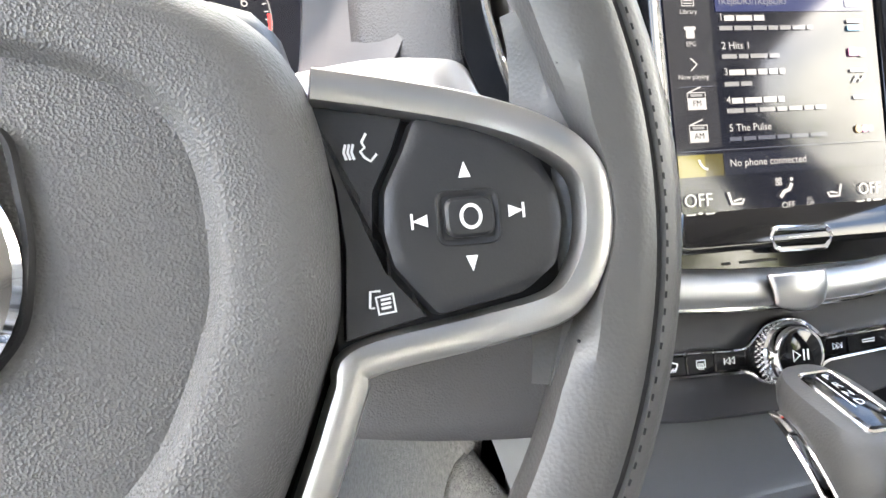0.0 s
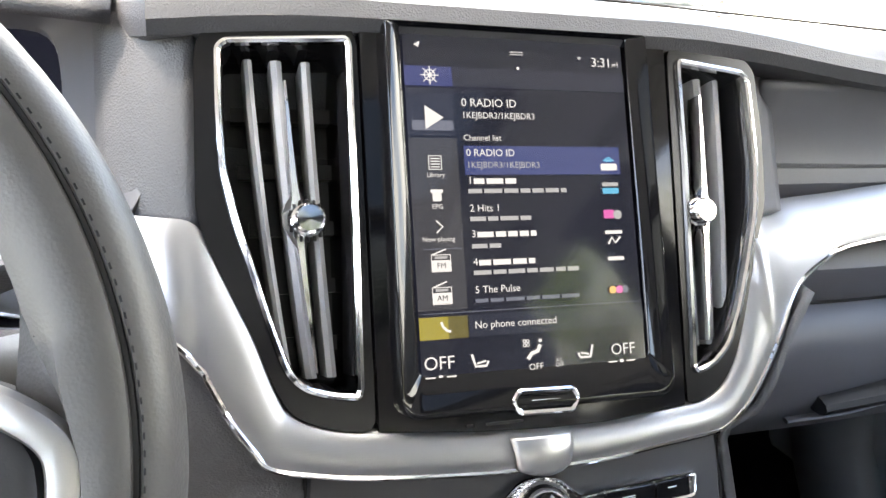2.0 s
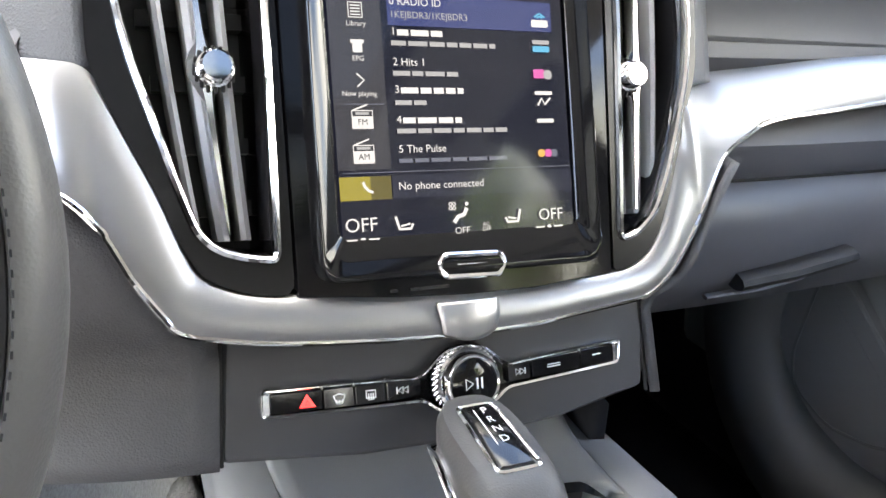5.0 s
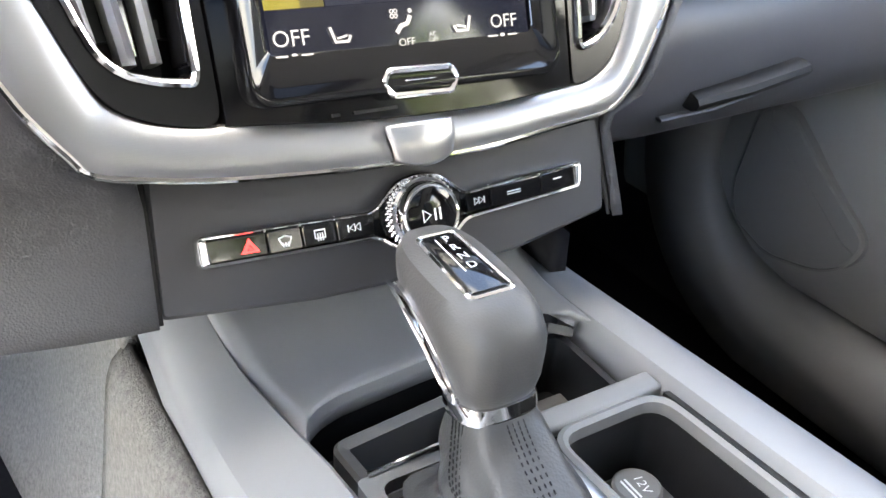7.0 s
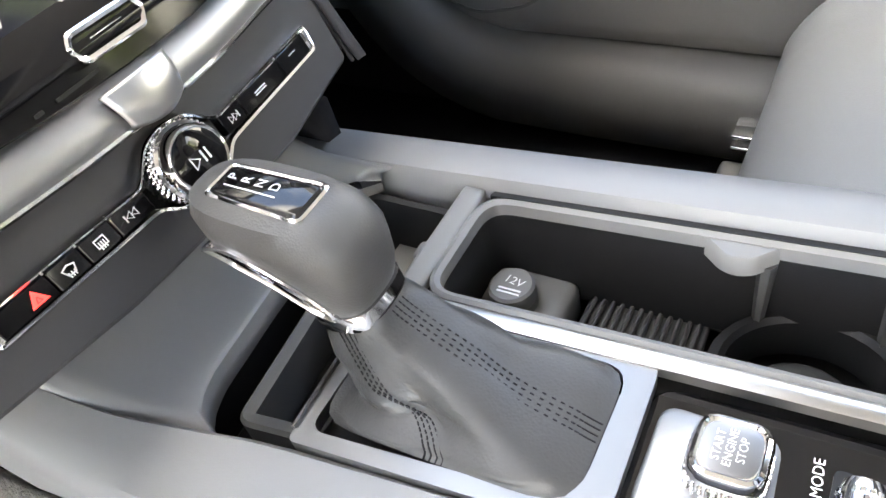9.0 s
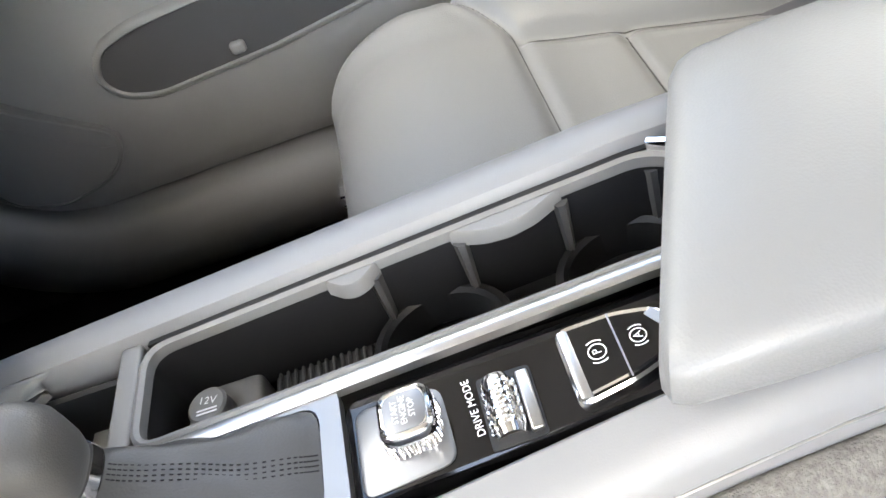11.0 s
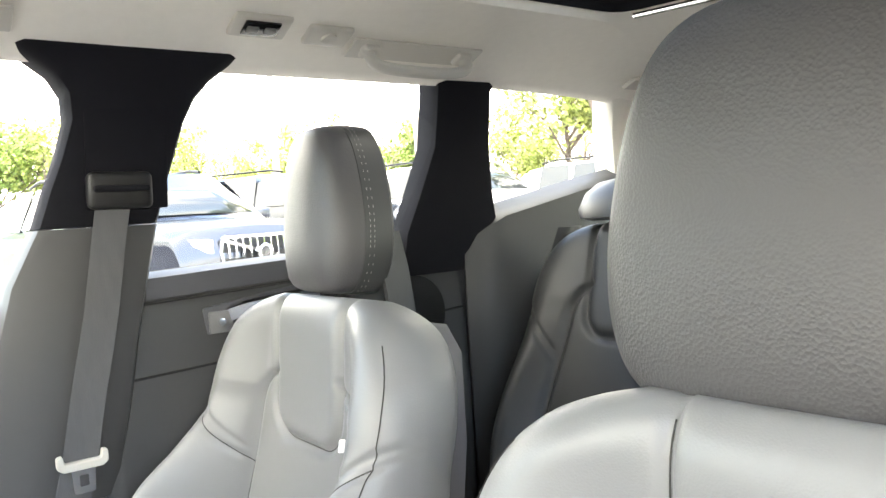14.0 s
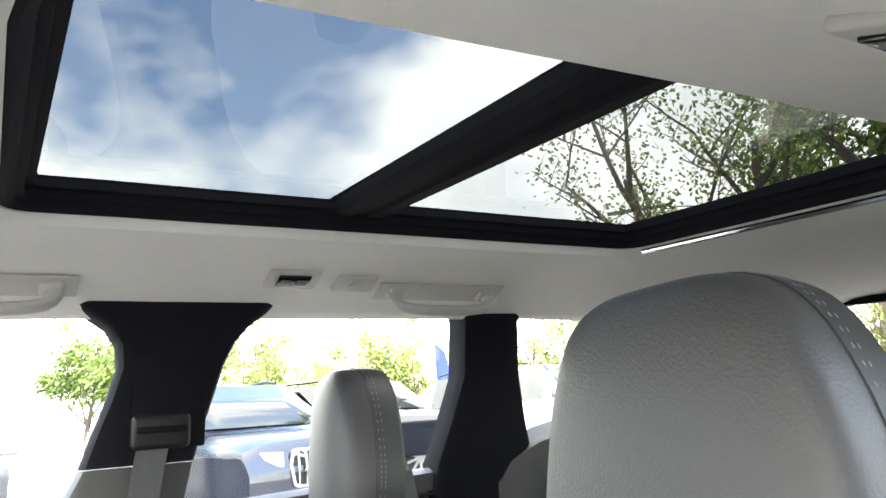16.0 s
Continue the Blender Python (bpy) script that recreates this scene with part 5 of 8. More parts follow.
part("bin_tab", rbox((0.014, 0.010, 0.014), (0.069, -0.086, 0.770), 0.003), PILLAR_GREY, console)
part("bin_floor", rbox((0.06, 0.045, 0.004), (0.060, -0.075, 0.750), 0.001), PILLAR_GREY, console)
part("bin_chrome_line", tube([(-0.066, -0.100, 0.802), (-0.02, -0.099, 0.803), (0.018, -0.101, 0.803)], 0.0014, 6), CHROME, console)
# power socket
part("socket_block", rbox((0.060, 0.052, 0.034), (0.063, -0.145, 0.738), 0.006), PILLAR_GREY, console, "grey block for the power socket")
cap = part("socket_cap", lathe([(0.0125, -0.006), (0.0130, 0.004), (0.0120, 0.006), (0.0130, 0.008), (0.0130, 0.016), (0.0115, 0.0175), (0.0001, 0.018)], (0.0665, -0.142, 0.752), (0, 0.05, 1), 28), PILLAR_GREY, console, "round grey socket cap")
lettering("12V", 0.0075, Matrix.Translation((0.0680, -0.1425, 0.7705)) @ Matrix.Rotation(radians(-100), 4, "Z"), WHITE_INK, cap, "cap_word", "CENTER")
for k in (0.0615, 0.0590):
    part("cap_word", rbox((0.0012, 0.013, 0.0003), (k + 0.0005, -0.1423, 0.7703), 0), WHITE_INK, cap)
# ribbed mat
part("rubber_mat", rbox((0.062, 0.066, 0.006), (0.064, -0.209, 0.742), 0.002), MAT_RIB, console)
ribs = bmesh.new()
for i in range(12):
    rbox((0.058, 0.0024, 0.003), (0.064, -0.180 - i * 0.0052, 0.7465), 0.0008, 1, bm=ribs)
tagged(part("mat_ribs", ribs, MAT_RIB, console), kind="stuff")
# cup wells: round walls, silver crescents and rubber tongues
for cy in (-0.291, -0.406):
    arc = [(0.060 + 0.0345 * math.cos(a * math.pi / 16), cy + 0.040 * math.sin(a * math.pi / 16)) for a in range(32)]
    part("cup_wall", hoop([Vector(p) for p in arc], FR, [(0.001, -0.040), (0.0035, -0.043), (0.0048, -0.066), (-0.004, -0.066), (-0.004, -0.042)]), DARK, console, "dark round cup well")
    part("cup_floor", lathe([(0.026, 0.0), (0.026, 0.010), (0.024, 0.012), (0.0001, 0.012)], (0.060, cy, 0.732), (0, 0, 1), 28), MAT_RIB, console)
    for d in (-0.027, 0.027):
        p0 = Vector((0.0935, cy + d, zc(cy + d) - 0.006))
        part("cup_tongue", loft([[p0 + Vector((a - 0.004 * t, b * (1 - 0.45 * t), -0.046 * t)) for a, b in ((0.004, -0.0045), (-0.003, -0.0045), (-0.0065, -0.002), (-0.0065, 0.002), (-0.003, 0.0045), (0.004, 0.0045))] for t in (0, 0.08, 0.5, 1.0)]), PILLAR_MID, console, "tapered rubber tongue in the cup well")
for cy, w in ((-0.252, 0.020), (-0.347, 0.041)):
    pts = [(0.0960, cy + w), (0.0965, cy - w), (0.084, cy - w * 0.35), (0.0820, cy), (0.084, cy + w * 0.35)]
    part("silver_crescent", plate(rounded([Vector(p) for p in pts], 0.004), FR, [(-0.001, -0.008), (0, 0.001), (0.001, 0.0022)]), PILLAR_GREY, console, "pale grey crescent on the tray edge")
part("tray_end_chrome", sweep([(0.097, -0.434, zc(-0.42) + 0.004), (0.086, -0.450, zc(-0.42) + 0.006), (0.07, -0.455, zc(-0.42) + 0.006)], [(-0.002, -0.004), (0.002, -0.004), (0.002, 0.005), (-0.002, 0.005)]), CHROME, console)
# gloss black key plate, a little sunk
def zk(y):
    return zc(y) - 0.010


FK = lambda x, y, n: Vector((x, y, zk(y) + n))
part("key_plate", plate(rounded([(-0.0500, -0.2360), (0.0105, -0.2360), (0.0108, -0.460), (-0.0420, -0.460)], [0.014, 0.014, 0.002, 0.002], 5), FK, [(0, -0.006), (0, 0.0046), (0.0012, 0.0058)]), PIANO, console, "gloss black key plate")
part("start_plate", plate(rounded([(-0.0475, -0.2425), (0.0015, -0.2425), (-0.0010, -0.2880), (-0.0440, -0.2900)], 0.008, 4), FK, [(0, 0.004), (0, 0.0064), (0.0006, 0.0068)]), FRAME_SILVER, console, "satin silver plate under the start knob")
SK = Vector((-0.0205, -0.2720))
SQ = lambda h, r: rounded([SK + Vector((-h, -h)), SK + Vector((h, -h)), SK + Vector((h, h)), SK + Vector((-h, h))], r, 5)
start = part("start_knob", plate(SQ(0.0140, 0.009), FK, [(0.002, 0.005), (0.0012, 0.008), (0.0002, 0.010), (0.0, 0.021), (0.0012, 0.0240), (0.0026, 0.0248), (0.0036, 0.0240)]), CHROME, console, "square-round chrome start knob with diamond knurling")
part("knob_face", plate(SQ(0.0104, 0.007), FK, [(0, 0.022), (0, 0.0242), (0.001, 0.0246)]), FRAME_SILVER, start, "dark satin face")
for t, k in (("START", 0.0042), ("ENGINE", 0.0), ("STOP", -0.0042)):
    lettering(t, 0.0044, Matrix.Translation(FK(SK.x, SK.y + k, 0.0249)), WHITE_INK, start, "knob_word", "CENTER")
dk = bmesh.new()
knurl_line = SQ(0.0140, 0.009)
for i in range(len(knurl_line)):
    a, b = knurl_line[i - 1], knurl_line[i]
    steps = max(int((b - a).length / 0.0021), 1)
    for q in range(steps):
        c = a.lerp(b, (q + 0.5) / steps)
        d = (c - SK).normalized()
        for j in range(4):
            rbox((0.0015, 0.0015, 0.0015), FK(c.x, c.y, 0.0090 + 0.0021 * j) + Vector((d.x, d.y, 0)) * 0.0001, 0.0003, 1, Matrix.Rotation(math.atan2(d.y, d.x), 4, "Z") @ Matrix.Rotation(0.785, 4, "X"), bm=dk)
part("knurl", dk, CHROME, start)
lettering("DRIVE MODE", 0.0056, Matrix.Translation(FK(-0.0200, -0.3020, 0.0063)) @ Matrix.Rotation(radians(4), 4, "Z"), WHITE_INK, console, "key_word", "CENTER")
part("roller_well", plate(rounded([(-0.0465, -0.3060), (-0.0060, -0.3060), (-0.0075, -0.3330), (-0.0465, -0.3330)], 0.003), FK, [(0, 0.005), (0, 0.0064)]), DARK, console)
roller = part("drive_roller", lathe([(0.0001, -0.0165), (0.0070, -0.0165), (0.0084, -0.012), (0.0084, 0.012), (0.0070, 0.0165), (0.0001, 0.0165)], FK(-0.0270, -0.3160, 0.0070), (1, 0.03, 0), 14), CHROME, console, "faceted chrome drive mode roller")
facets = bmesh.new()
for i in range(9):
    for j in range(9):
        a = math.pi * (j + 0.5 * (i % 2)) / 9
        rbox((0.0026, 0.0022, 0.0010), FK(-0.0270 + 0.0027 * (i - 4), -0.3160 + 0.0083 * math.cos(a), 0.0070 + 0.0083 * math.sin(a)), 0.0004, 1, Matrix.Rotation(a - math.pi / 2, 4, "X"), bm=facets)
part("roller_knurl", facets, CHROME, roller)
part("roller_edge", rbox((0.033, 0.0062, 0.004), FK(-0.0270, -0.3285, 0.0070), 0.0012), SATIN, console)
KP = rounded([(-0.0405, -0.3505), (0.0020, -0.3500), (0.0012, -0.378), (-0.0040, -0.3975), (-0.0150, -0.4040), (-0.0290, -0.4010), (-0.0365, -0.378)], 0.006, 4)
part("brake_key_frame", hoop(KP, FK, [(-0.0016, 0.005), (-0.0014, 0.0085), (0.0, 0.0098), (0.0018, 0.0085), (0.002, 0.005)]), CHROME, console, "chrome frame round the brake keys")
part("brake_key", plate(inset(KP, 0.0018), FK, [(0, 0.005), (0, 0.0095), (0.001, 0.0104)]), PIANO, console, "gloss black parking brake keys")
part("brake_key_edge", rbox((0.040, 0.0062, 0.0060), FK(-0.0195, -0.3530, 0.0082), 0.002, 2, Matrix.Rotation(0.02, 4, "Z")), SATIN, console)
part("brake_key_tip", loft([[FK(x, y, n) for x, y in ((-0.0045, -0.3955), (-0.0150, -0.4025), (-0.0285, -0.3995), (-0.0280, -0.3945), (-0.0160, -0.3965), (-0.0070, -0.3915))] for n in (0.006, 0.0108)]), SATIN, console)
part("key_split", rbox((0.037, 0.0009, 0.0006), FK(-0.0178, -0.3755, 0.0106), 0.0001, 1), SATIN, console)
for cx, cy, r, t in ((-0.0180, -0.3650, 0.0042, "P"), (-0.0172, -0.3850, 0.0038, "A")):
    part("key_symbol", sweep([FK(cx + r * math.cos(k * math.pi / 10), cy + r * math.sin(k * math.pi / 10), 0.0108) for k in range(20)], [(-0.0003, 0), (0.0003, 0), (0.0003, 0.0002), (-0.0003, 0.0002)], (0, 0, 1), True), WHITE_INK, console, smooth=False)
    for s in (0, 1):
        part("key_symbol", sweep([FK(cx + 1.5 * r * math.cos(k), cy + 1.5 * r * math.sin(k), 0.0108) for k in [s * 3.14 - 0.6 + 0.24 * q for q in range(6)]], [(-0.0003, 0), (0.0003, 0), (0.0003, 0.0002), (-0.0003, 0.0002)]), WHITE_INK, console, smooth=False)
    lettering(t, 0.0060, Matrix.Translation(FK(cx, cy, 0.0110)) @ Matrix.Rotation(radians(3), 4, "Z"), WHITE_INK, console, "key_word", "CENTER")

# ---- gear lever ----
gear = thing("gear_lever", (-0.011, -0.15, 0.803), "grey leather gear knob with chrome collar over a stitched leather boot", "gear lever")


def ring_rr(cx, cy, z, hx, hy, p=3.2, n=36, lean=0.0):
    out = []
    for i in range(n):
        a = 2 * math.pi * i / n
        c, s = math.cos(a), math.sin(a)
        k = (abs(c) ** p + abs(s) ** p) ** (-1 / p)
        x, y = hx * c * k, hy * s * k
        out.append(Vector((cx + x, cy + y, z + lean * y)))
    return out


GX = -0.012
part("knob", loft([ring_rr(GX, -0.1105, 0.8375, 0.0165, 0.0150, 3, lean=-0.25), ring_rr(GX, -0.1099, 0.8424, 0.0185, 0.0175, 3, lean=-0.25), ring_rr(GX, -0.1048, 0.8520, 0.0210, 0.0240, 3.2, lean=-0.12), ring_rr(GX, -0.0957, 0.8640, 0.0228, 0.0335, 3.2, lean=-0.05), ring_rr(GX, -0.0885, 0.8745, 0.0235, 0.0400, 3.4, lean=0.02), ring_rr(GX, -0.0845, 0.8815, 0.0225, 0.0405, 3.2, lean=0.03), ring_rr(GX, -0.0815, 0.8870, 0.0190, 0.0375, 3, lean=0.03), ring_rr(GX, -0.0805, 0.8890, 0.0130, 0.0310, 3, lean=0.03), ring_rr(GX, -0.0805, 0.8895, 0.004, 0.012, 3, lean=0.03)]), WHEEL_LEATHER, gear, "smooth grey leather knob")
part("collar", loft([ring_rr(GX, -0.1132, 0.8325, 0.0170, 0.0155, 3, lean=-0.3), ring_rr(GX, -0.1132, 0.8325, 0.0190, 0.0172, 3, lean=-0.3), ring_rr(GX, -0.1115, 0.8370, 0.0196, 0.0178, 3, lean=-0.3), ring_rr(GX, -0.1106, 0.8406, 0.0190, 0.0180, 3, lean=-0.28), ring_rr(GX, -0.1106, 0.8406, 0.0150, 0.0140, 3, lean=-0.28)]), CHROME, gear, "chrome collar")
GT = lambda x, y, n: Vector((GX + x, y + 0.0065, 0.8890 + 0.03 * (y + 0.088) + n))
part("badge_frame", hoop(rounded([(-0.0115, -0.1125), (0.0115, -0.1125), (0.0100, -0.062), (-0.0100, -0.062)], 0.004, 4), GT, [(-0.0012, -0.006), (-0.0008, 0.0006), (0.0004, 0.0013), (0.0014, 0.0008), (0.0016, -0.006)]), CHROME, gear, "chrome badge frame")
bd = part("badge", plate(rounded([(-0.0100, -0.1110), (0.0100, -0.1110), (0.0086, -0.0635), (-0.0086, -0.0635)], 0.003, 4), GT, [(0, -0.006), (0, 0.0003), (0.0015, 0.0012)]), PIANO, gear, "glossy gear pattern badge")
for t, x, y in (("P", 0.0025, -0.0690), ("R", 0.0025, -0.0765), ("N", 0.0025, -0.0840), ("D", 0.0025, -0.0915)):
    lettering(t, 0.0068, Matrix.Translation(GT(x, y, 0.0014)), WHITE_INK, bd, "badge_letter", "CENTER")
part("badge_letter", sweep([GT(-0.0030, -0.068, 0.0014), GT(-0.0030, -0.095, 0.0014)], [(-0.0003, 0), (0.0003, 0), (0.0003, 0.0002), (-0.0003, 0.0002)]), WHITE_INK, bd, smooth=False)
for s in (-1, 1):
    pts = [(-0.056, 0.871), (-0.070, 0.8655), (-0.088, 0.855), (-0.101, 0.8445), (-0.114, 0.8415), (-0.113, 0.850), (-0.102, 0.861), (-0.088, 0.870), (-0.070, 0.8755)]
    sx = lambda y, z, n: Vector((GX + s * (line([(0.845, 0.0195), (0.856, 0.0212), (0.866, 0.0228), (0.876, 0.0236), (0.885, 0.022)], z) + 0.0004 + n), y, z))
    part("side_inlay", plate(spline([Vector(p) for p in pts], 4, True), sx, [(0, -0.004), (0, 0.0008), (0.0012, 0.0014), (0.003, 0.0002)]), CHROME, gear, "chrome inlay on the knob's flank")
boot_rings = []
random.seed(7)
for i in range(34):
    t = i / 33
    cy = -0.1145 + (-0.1670 + 0.1145) * smoothstep(0, 0.9, t)
    cx = GX + (-0.0245 - GX) * smoothstep(0, 0.9, t)
    hx = 0.0172 + (0.0345 - 0.0172) * t ** 1.1
    hy = 0.0160 + (0.0590 - 0.0160) * t ** 1.15
    z = 0.8345 + (zc(-0.167) + 0.004 - 0.8345) * (1 - (1 - t) ** 1.5 * (1 - 0.25 * t))
    r = ring_rr(cx, cy, z, hx, hy, 3 + 4 * t, 60, lean=-0.3 * (1 - t) - 0.065 * t)
    q = []
    for j, p in enumerate(r):
        d = (p - Vector((cx, cy, z))).normalized()
        fold = noise.noise(Vector((p.x * 55, p.y * 38, p.z * 75))) * 0.0026 + noise.noise(p * 140) * 0.0005
        ang = math.atan2(p.y - cy, p.x - cx)
        fold += 0.0026 * math.sin(4 * ang + 6 * t) * smoothstep(0.1, 0.5, t) - 0.0018 * abs(noise.noise(Vector((ang * 2.2, t * 5, 3.0))))
        fold += -0.0035 * math.exp(-((t - 0.62) / 0.10) ** 2) + 0.0035 * math.exp(-((t - 0.82) / 0.10) ** 2)
        q.append(p + d * fold * math.sin(math.pi * min(t * 1.02, 1)))
    boot_rings.append(q)
boot = part("boot", loft(boot_rings, cap=False), BOOT, gear, "creased dark leather boot")
st = bmesh.new()
for off in (-0.0042, -0.0014, 0.0042, 0.0014):
    for i in range(1, 32):
        for f in (0.5,):
            a, b = boot_rings[i], boot_rings[i + 1]
            for base, nx in ((15 * 3, Vector((1, 0, 0))), (30, Vector((0, 1, 0)))):
                p = a[base].lerp(b[base], f)
                d = (p - Vector((-0.0180, p.y if base == 30 else -0.14, p.z))).normalized()
                rbox((0.0007, 0.0007, 0.0019), p + nx * off + d * 0.0003, 0.0002, 1, Vector(b[base] - a[base]).to_track_quat("Z", "Y").to_matrix().to_4x4(), bm=st)
part("stitching", st, THREAD, boot, "double rows of dark stitching")

# ---- armrest box ----
arm = thing("armrest_box", (0.015, -0.55, 0.41), "grey leather padded armrest lid on the console box", "armrest")
def pad_section(y, w, top, th):
    cx = 0.031
    out = []
    for i in range(40):
        a = 2 * math.pi * i / 40
        c, s = math.cos(a), math.sin(a)
        k = (abs(c) ** 5 + abs(s) ** 5) ** (-0.2)
        yy = y + 0.022 * smoothstep(-0.50, -0.40, y) - 0.078 * smoothstep(-0.64, -0.42, y) * (w * c * k / 0.09 + 1) / 2
        out.append(Vector((cx + w * c * k, yy, top - th / 2 + th / 2 * s * k + 0.004 * (1 - (c * k) ** 2) * (s > 0))))
    return out
lid = []
for y, w, drop in ((-0.402, 0.080, 0.016), (-0.4025, 0.088, 0.010), (-0.407, 0.095, 0.005), (-0.415, 0.0985, 0.002), (-0.445, 0.100, 0.0), (-0.54, 0.100, 0.0), (-0.63, 0.0995, 0.0), (-0.670, 0.098, 0.001), (-0.682, 0.095, 0.004), (-0.687, 0.088, 0.010), (-0.688, 0.078, 0.016)):
    lid.append(pad_section(y, w, 0.863 - drop, 0.044 - 1.6 * drop))
part("lid", loft(lid), SEAT, arm, "padded grey leather lid")
part("lid_seam", tube([(-0.045, -0.6700, 0.8638), (-0.02, -0.6700, 0.8648), (0.031, -0.6700, 0.8656), (0.08, -0.6700, 0.8648), (0.105, -0.6700, 0.8638)], 0.0006, 5), SEAM_LEATHER, arm)
st = bmesh.new()
for i in range(34):
    x = -0.045 + 0.152 * i / 33
    rbox((0.003, 0.0009, 0.0006), (x, -0.6730, 0.8618 + 0.004 * (1 - ((x - 0.031) / 0.1) ** 2)), 0.0002, 1, bm=st)
part("stitching", st, THREAD_PALE, arm, "pale stitching across the lid")
part("box_front", rbox((0.150, 0.02, 0.070), (0.030, -0.478, 0.79), 0.004), DARK, arm)
part("box_body", rbox((0.160, 0.36, 0.40), (0.024, -0.660, 0.622), 0.012), DASH_SMOOTH, arm, "grey plastic box body")
part("body_line", tube([(flank_x(y) + 0.001, y, zs(y) - 0.026) for y in (-0.30, -0.36, -0.45, -0.6, -0.8)], 0.0011, 6), SATIN, arm)
part("rear_cap", loft([ring_rr(0.026, -0.770, z, hx, hy, 5, 40) for z, hx, hy in ((0.77, 0.100, 0.085), (0.830, 0.1000, 0.084), (0.839, 0.097, 0.081), (0.842, 0.090, 0.075), (0.838, 0.080, 0.066), (0.837, 0.06, 0.05))]), DASH, arm, "dark grey plastic rear cap")
hinge = part("hinge_plate", rbox((0.056, 0.022, 0.003), (0.014, -0.722, 0.8400), 0.001), DARK, arm)
for k in (0.008, 0.032):
    part("hinge_pin", rbox((0.012, 0.010, 0.004), (k - 0.004, -0.722, 0.8430), 0.0012), CHROME, hinge, "bright hinge piece")

# ---- roof: headliner, sunroof, fittings ----
def rect_pts(x0, x1, y0, y1, r, n=20, xf=None):
    """A rounded rectangle with n points a side, corners included."""
    base = rounded([(x0, y0), (x1, y0), (x1, y1), (x0 if xf is None else xf, y1)], r, 5)
    out = []
    total = len(base)
    for i in range(total):
        a, b = Vector(base[i]), Vector(base[(i + 1) % total])
        m = 1 if (i + 1) % 6 else n
        for j in range(m):
            out.append(a.lerp(b, j / m))
    return out


HX, HL, HF, HB = 0.345, 0.335, -0.525, -1.555
ROLL = 0.075


def crown(x, y):
    """The plane of the roof opening; it falls off towards windscreen and tailgate."""
    return 1.555 + ROLL * x + flow([(-2.34, -0.062), (-2.0, -0.030), (-1.6, -0.002), (-1.3, 0.0), (-0.8, 0.0), (-0.5, -0.002), (-0.25, -0.020), (0.0, -0.050)], y)


def roof_z(x, y):
    lim = HX if x > 0 else HL
    side = min(max((abs(x) - lim) / (0.605 - lim), 0), 1)
    return crown(x, y) - 0.095 * side ** 1.6


inner_o = rect_pts(-HL, HX, HB, HF, [0.05, 0.05, 0.05, 0.09], xf=-0.285)
outer_o = rect_pts(-0.605, 0.605, -2.32, 0.02, [0.12, 0.12, 0.12, 0.26])
roof_rings = []
for s, lift in ((0.0, 0.034), (0.0, 0.012), (0.03, 0.0), (0.25, 0.0), (0.4, 0.0), (0.55, 0.0), (0.7, 0.0), (0.82, 0.0), (0.92, 0.0), (1.0, 0.0)):
    ring = []
    for a, b in zip(inner_o, outer_o):
        p = a.lerp(b, s)
        ring.append(Vector((p.x, p.y, roof_z(p.x, p.y) + lift)))
    roof_rings.append(ring)
ob = part("ceiling", loft(roof_rings, cap=False), HEADLINER)
solid(ob, 0.03, 1.0)
tagged(ob, "beige fabric headliner round a large sunroof opening", "ceiling", kind="structure")

roof = thing("sunroof", (0, -1.03, 1.60), "panoramic sunroof with two tinted glass panels in a black frame", "sunroof")
FRM = rect_pts(-HL + 0.002, HX - 0.002, HB + 0.002, HF - 0.002, [0.05, 0.05, 0.05, 0.09], xf=-0.283)
RO = lambda x, y, n: Vector((x, y, crown(x, y) + 0.025 + n))
part("roof_frame", hoop(FRM, RO, [(-0.01, -0.010), (0.004, -0.012), (0.012, -0.006), (0.014, 0.0), (0.022, 0.002), (0.024, 0.012), (0.034, 0.014), (0.036, 0.028), (-0.03, 0.03)]), PILLAR, roof, "black ribbed roof frame")
for k, n in ((0.008, -0.004), (0.018, 0.007), (0.029, 0.018)):
    part("frame_rib", sweep([RO(p.x, p.y, n) for p in inset(FRM, k)], circle(0.0016, 6), closed=True), PIANO, roof)
part("chrome_line", tube([(x, HB + 0.006, crown(x, HB) + 0.004) for x in (-HL + 0.04, 0.0, HX - 0.04)], 0.005, 8), CHROME, roof, "silver strip at the rear edge")
part("cross_bar", sweep([(x, -0.990, crown(x, -0.99) + 0.046) for x in (-HL - 0.01, -0.1, 0.1, HX + 0.01)], [(-0.046, 0.012), (-0.046, -0.004), (-0.038, -0.012), (-0.014, -0.014), (-0.010, -0.009), (0.010, -0.009), (0.014, -0.014), (0.038, -0.012), (0.046, -0.004), (0.046, 0.012)]), PILLAR, roof, "black cross bar between the glass panels")
for y0, y1 in ((HF + 0.03, -0.970), (-1.010, HB - 0.03)):
    def glass(u, v, y0=y0, y1=y1):
        x = -HX - 0.02 + (2 * HX + 0.04) * u
        y = y0 + (y1 - y0) * v
        return (x, y, crown(x, y) + 0.060 - 0.014 * (x / HX) ** 2)
    ob = part("glass_panel", sheet(glass, 10, 6), ROOFGLASS, roof, "tinted roof glass")


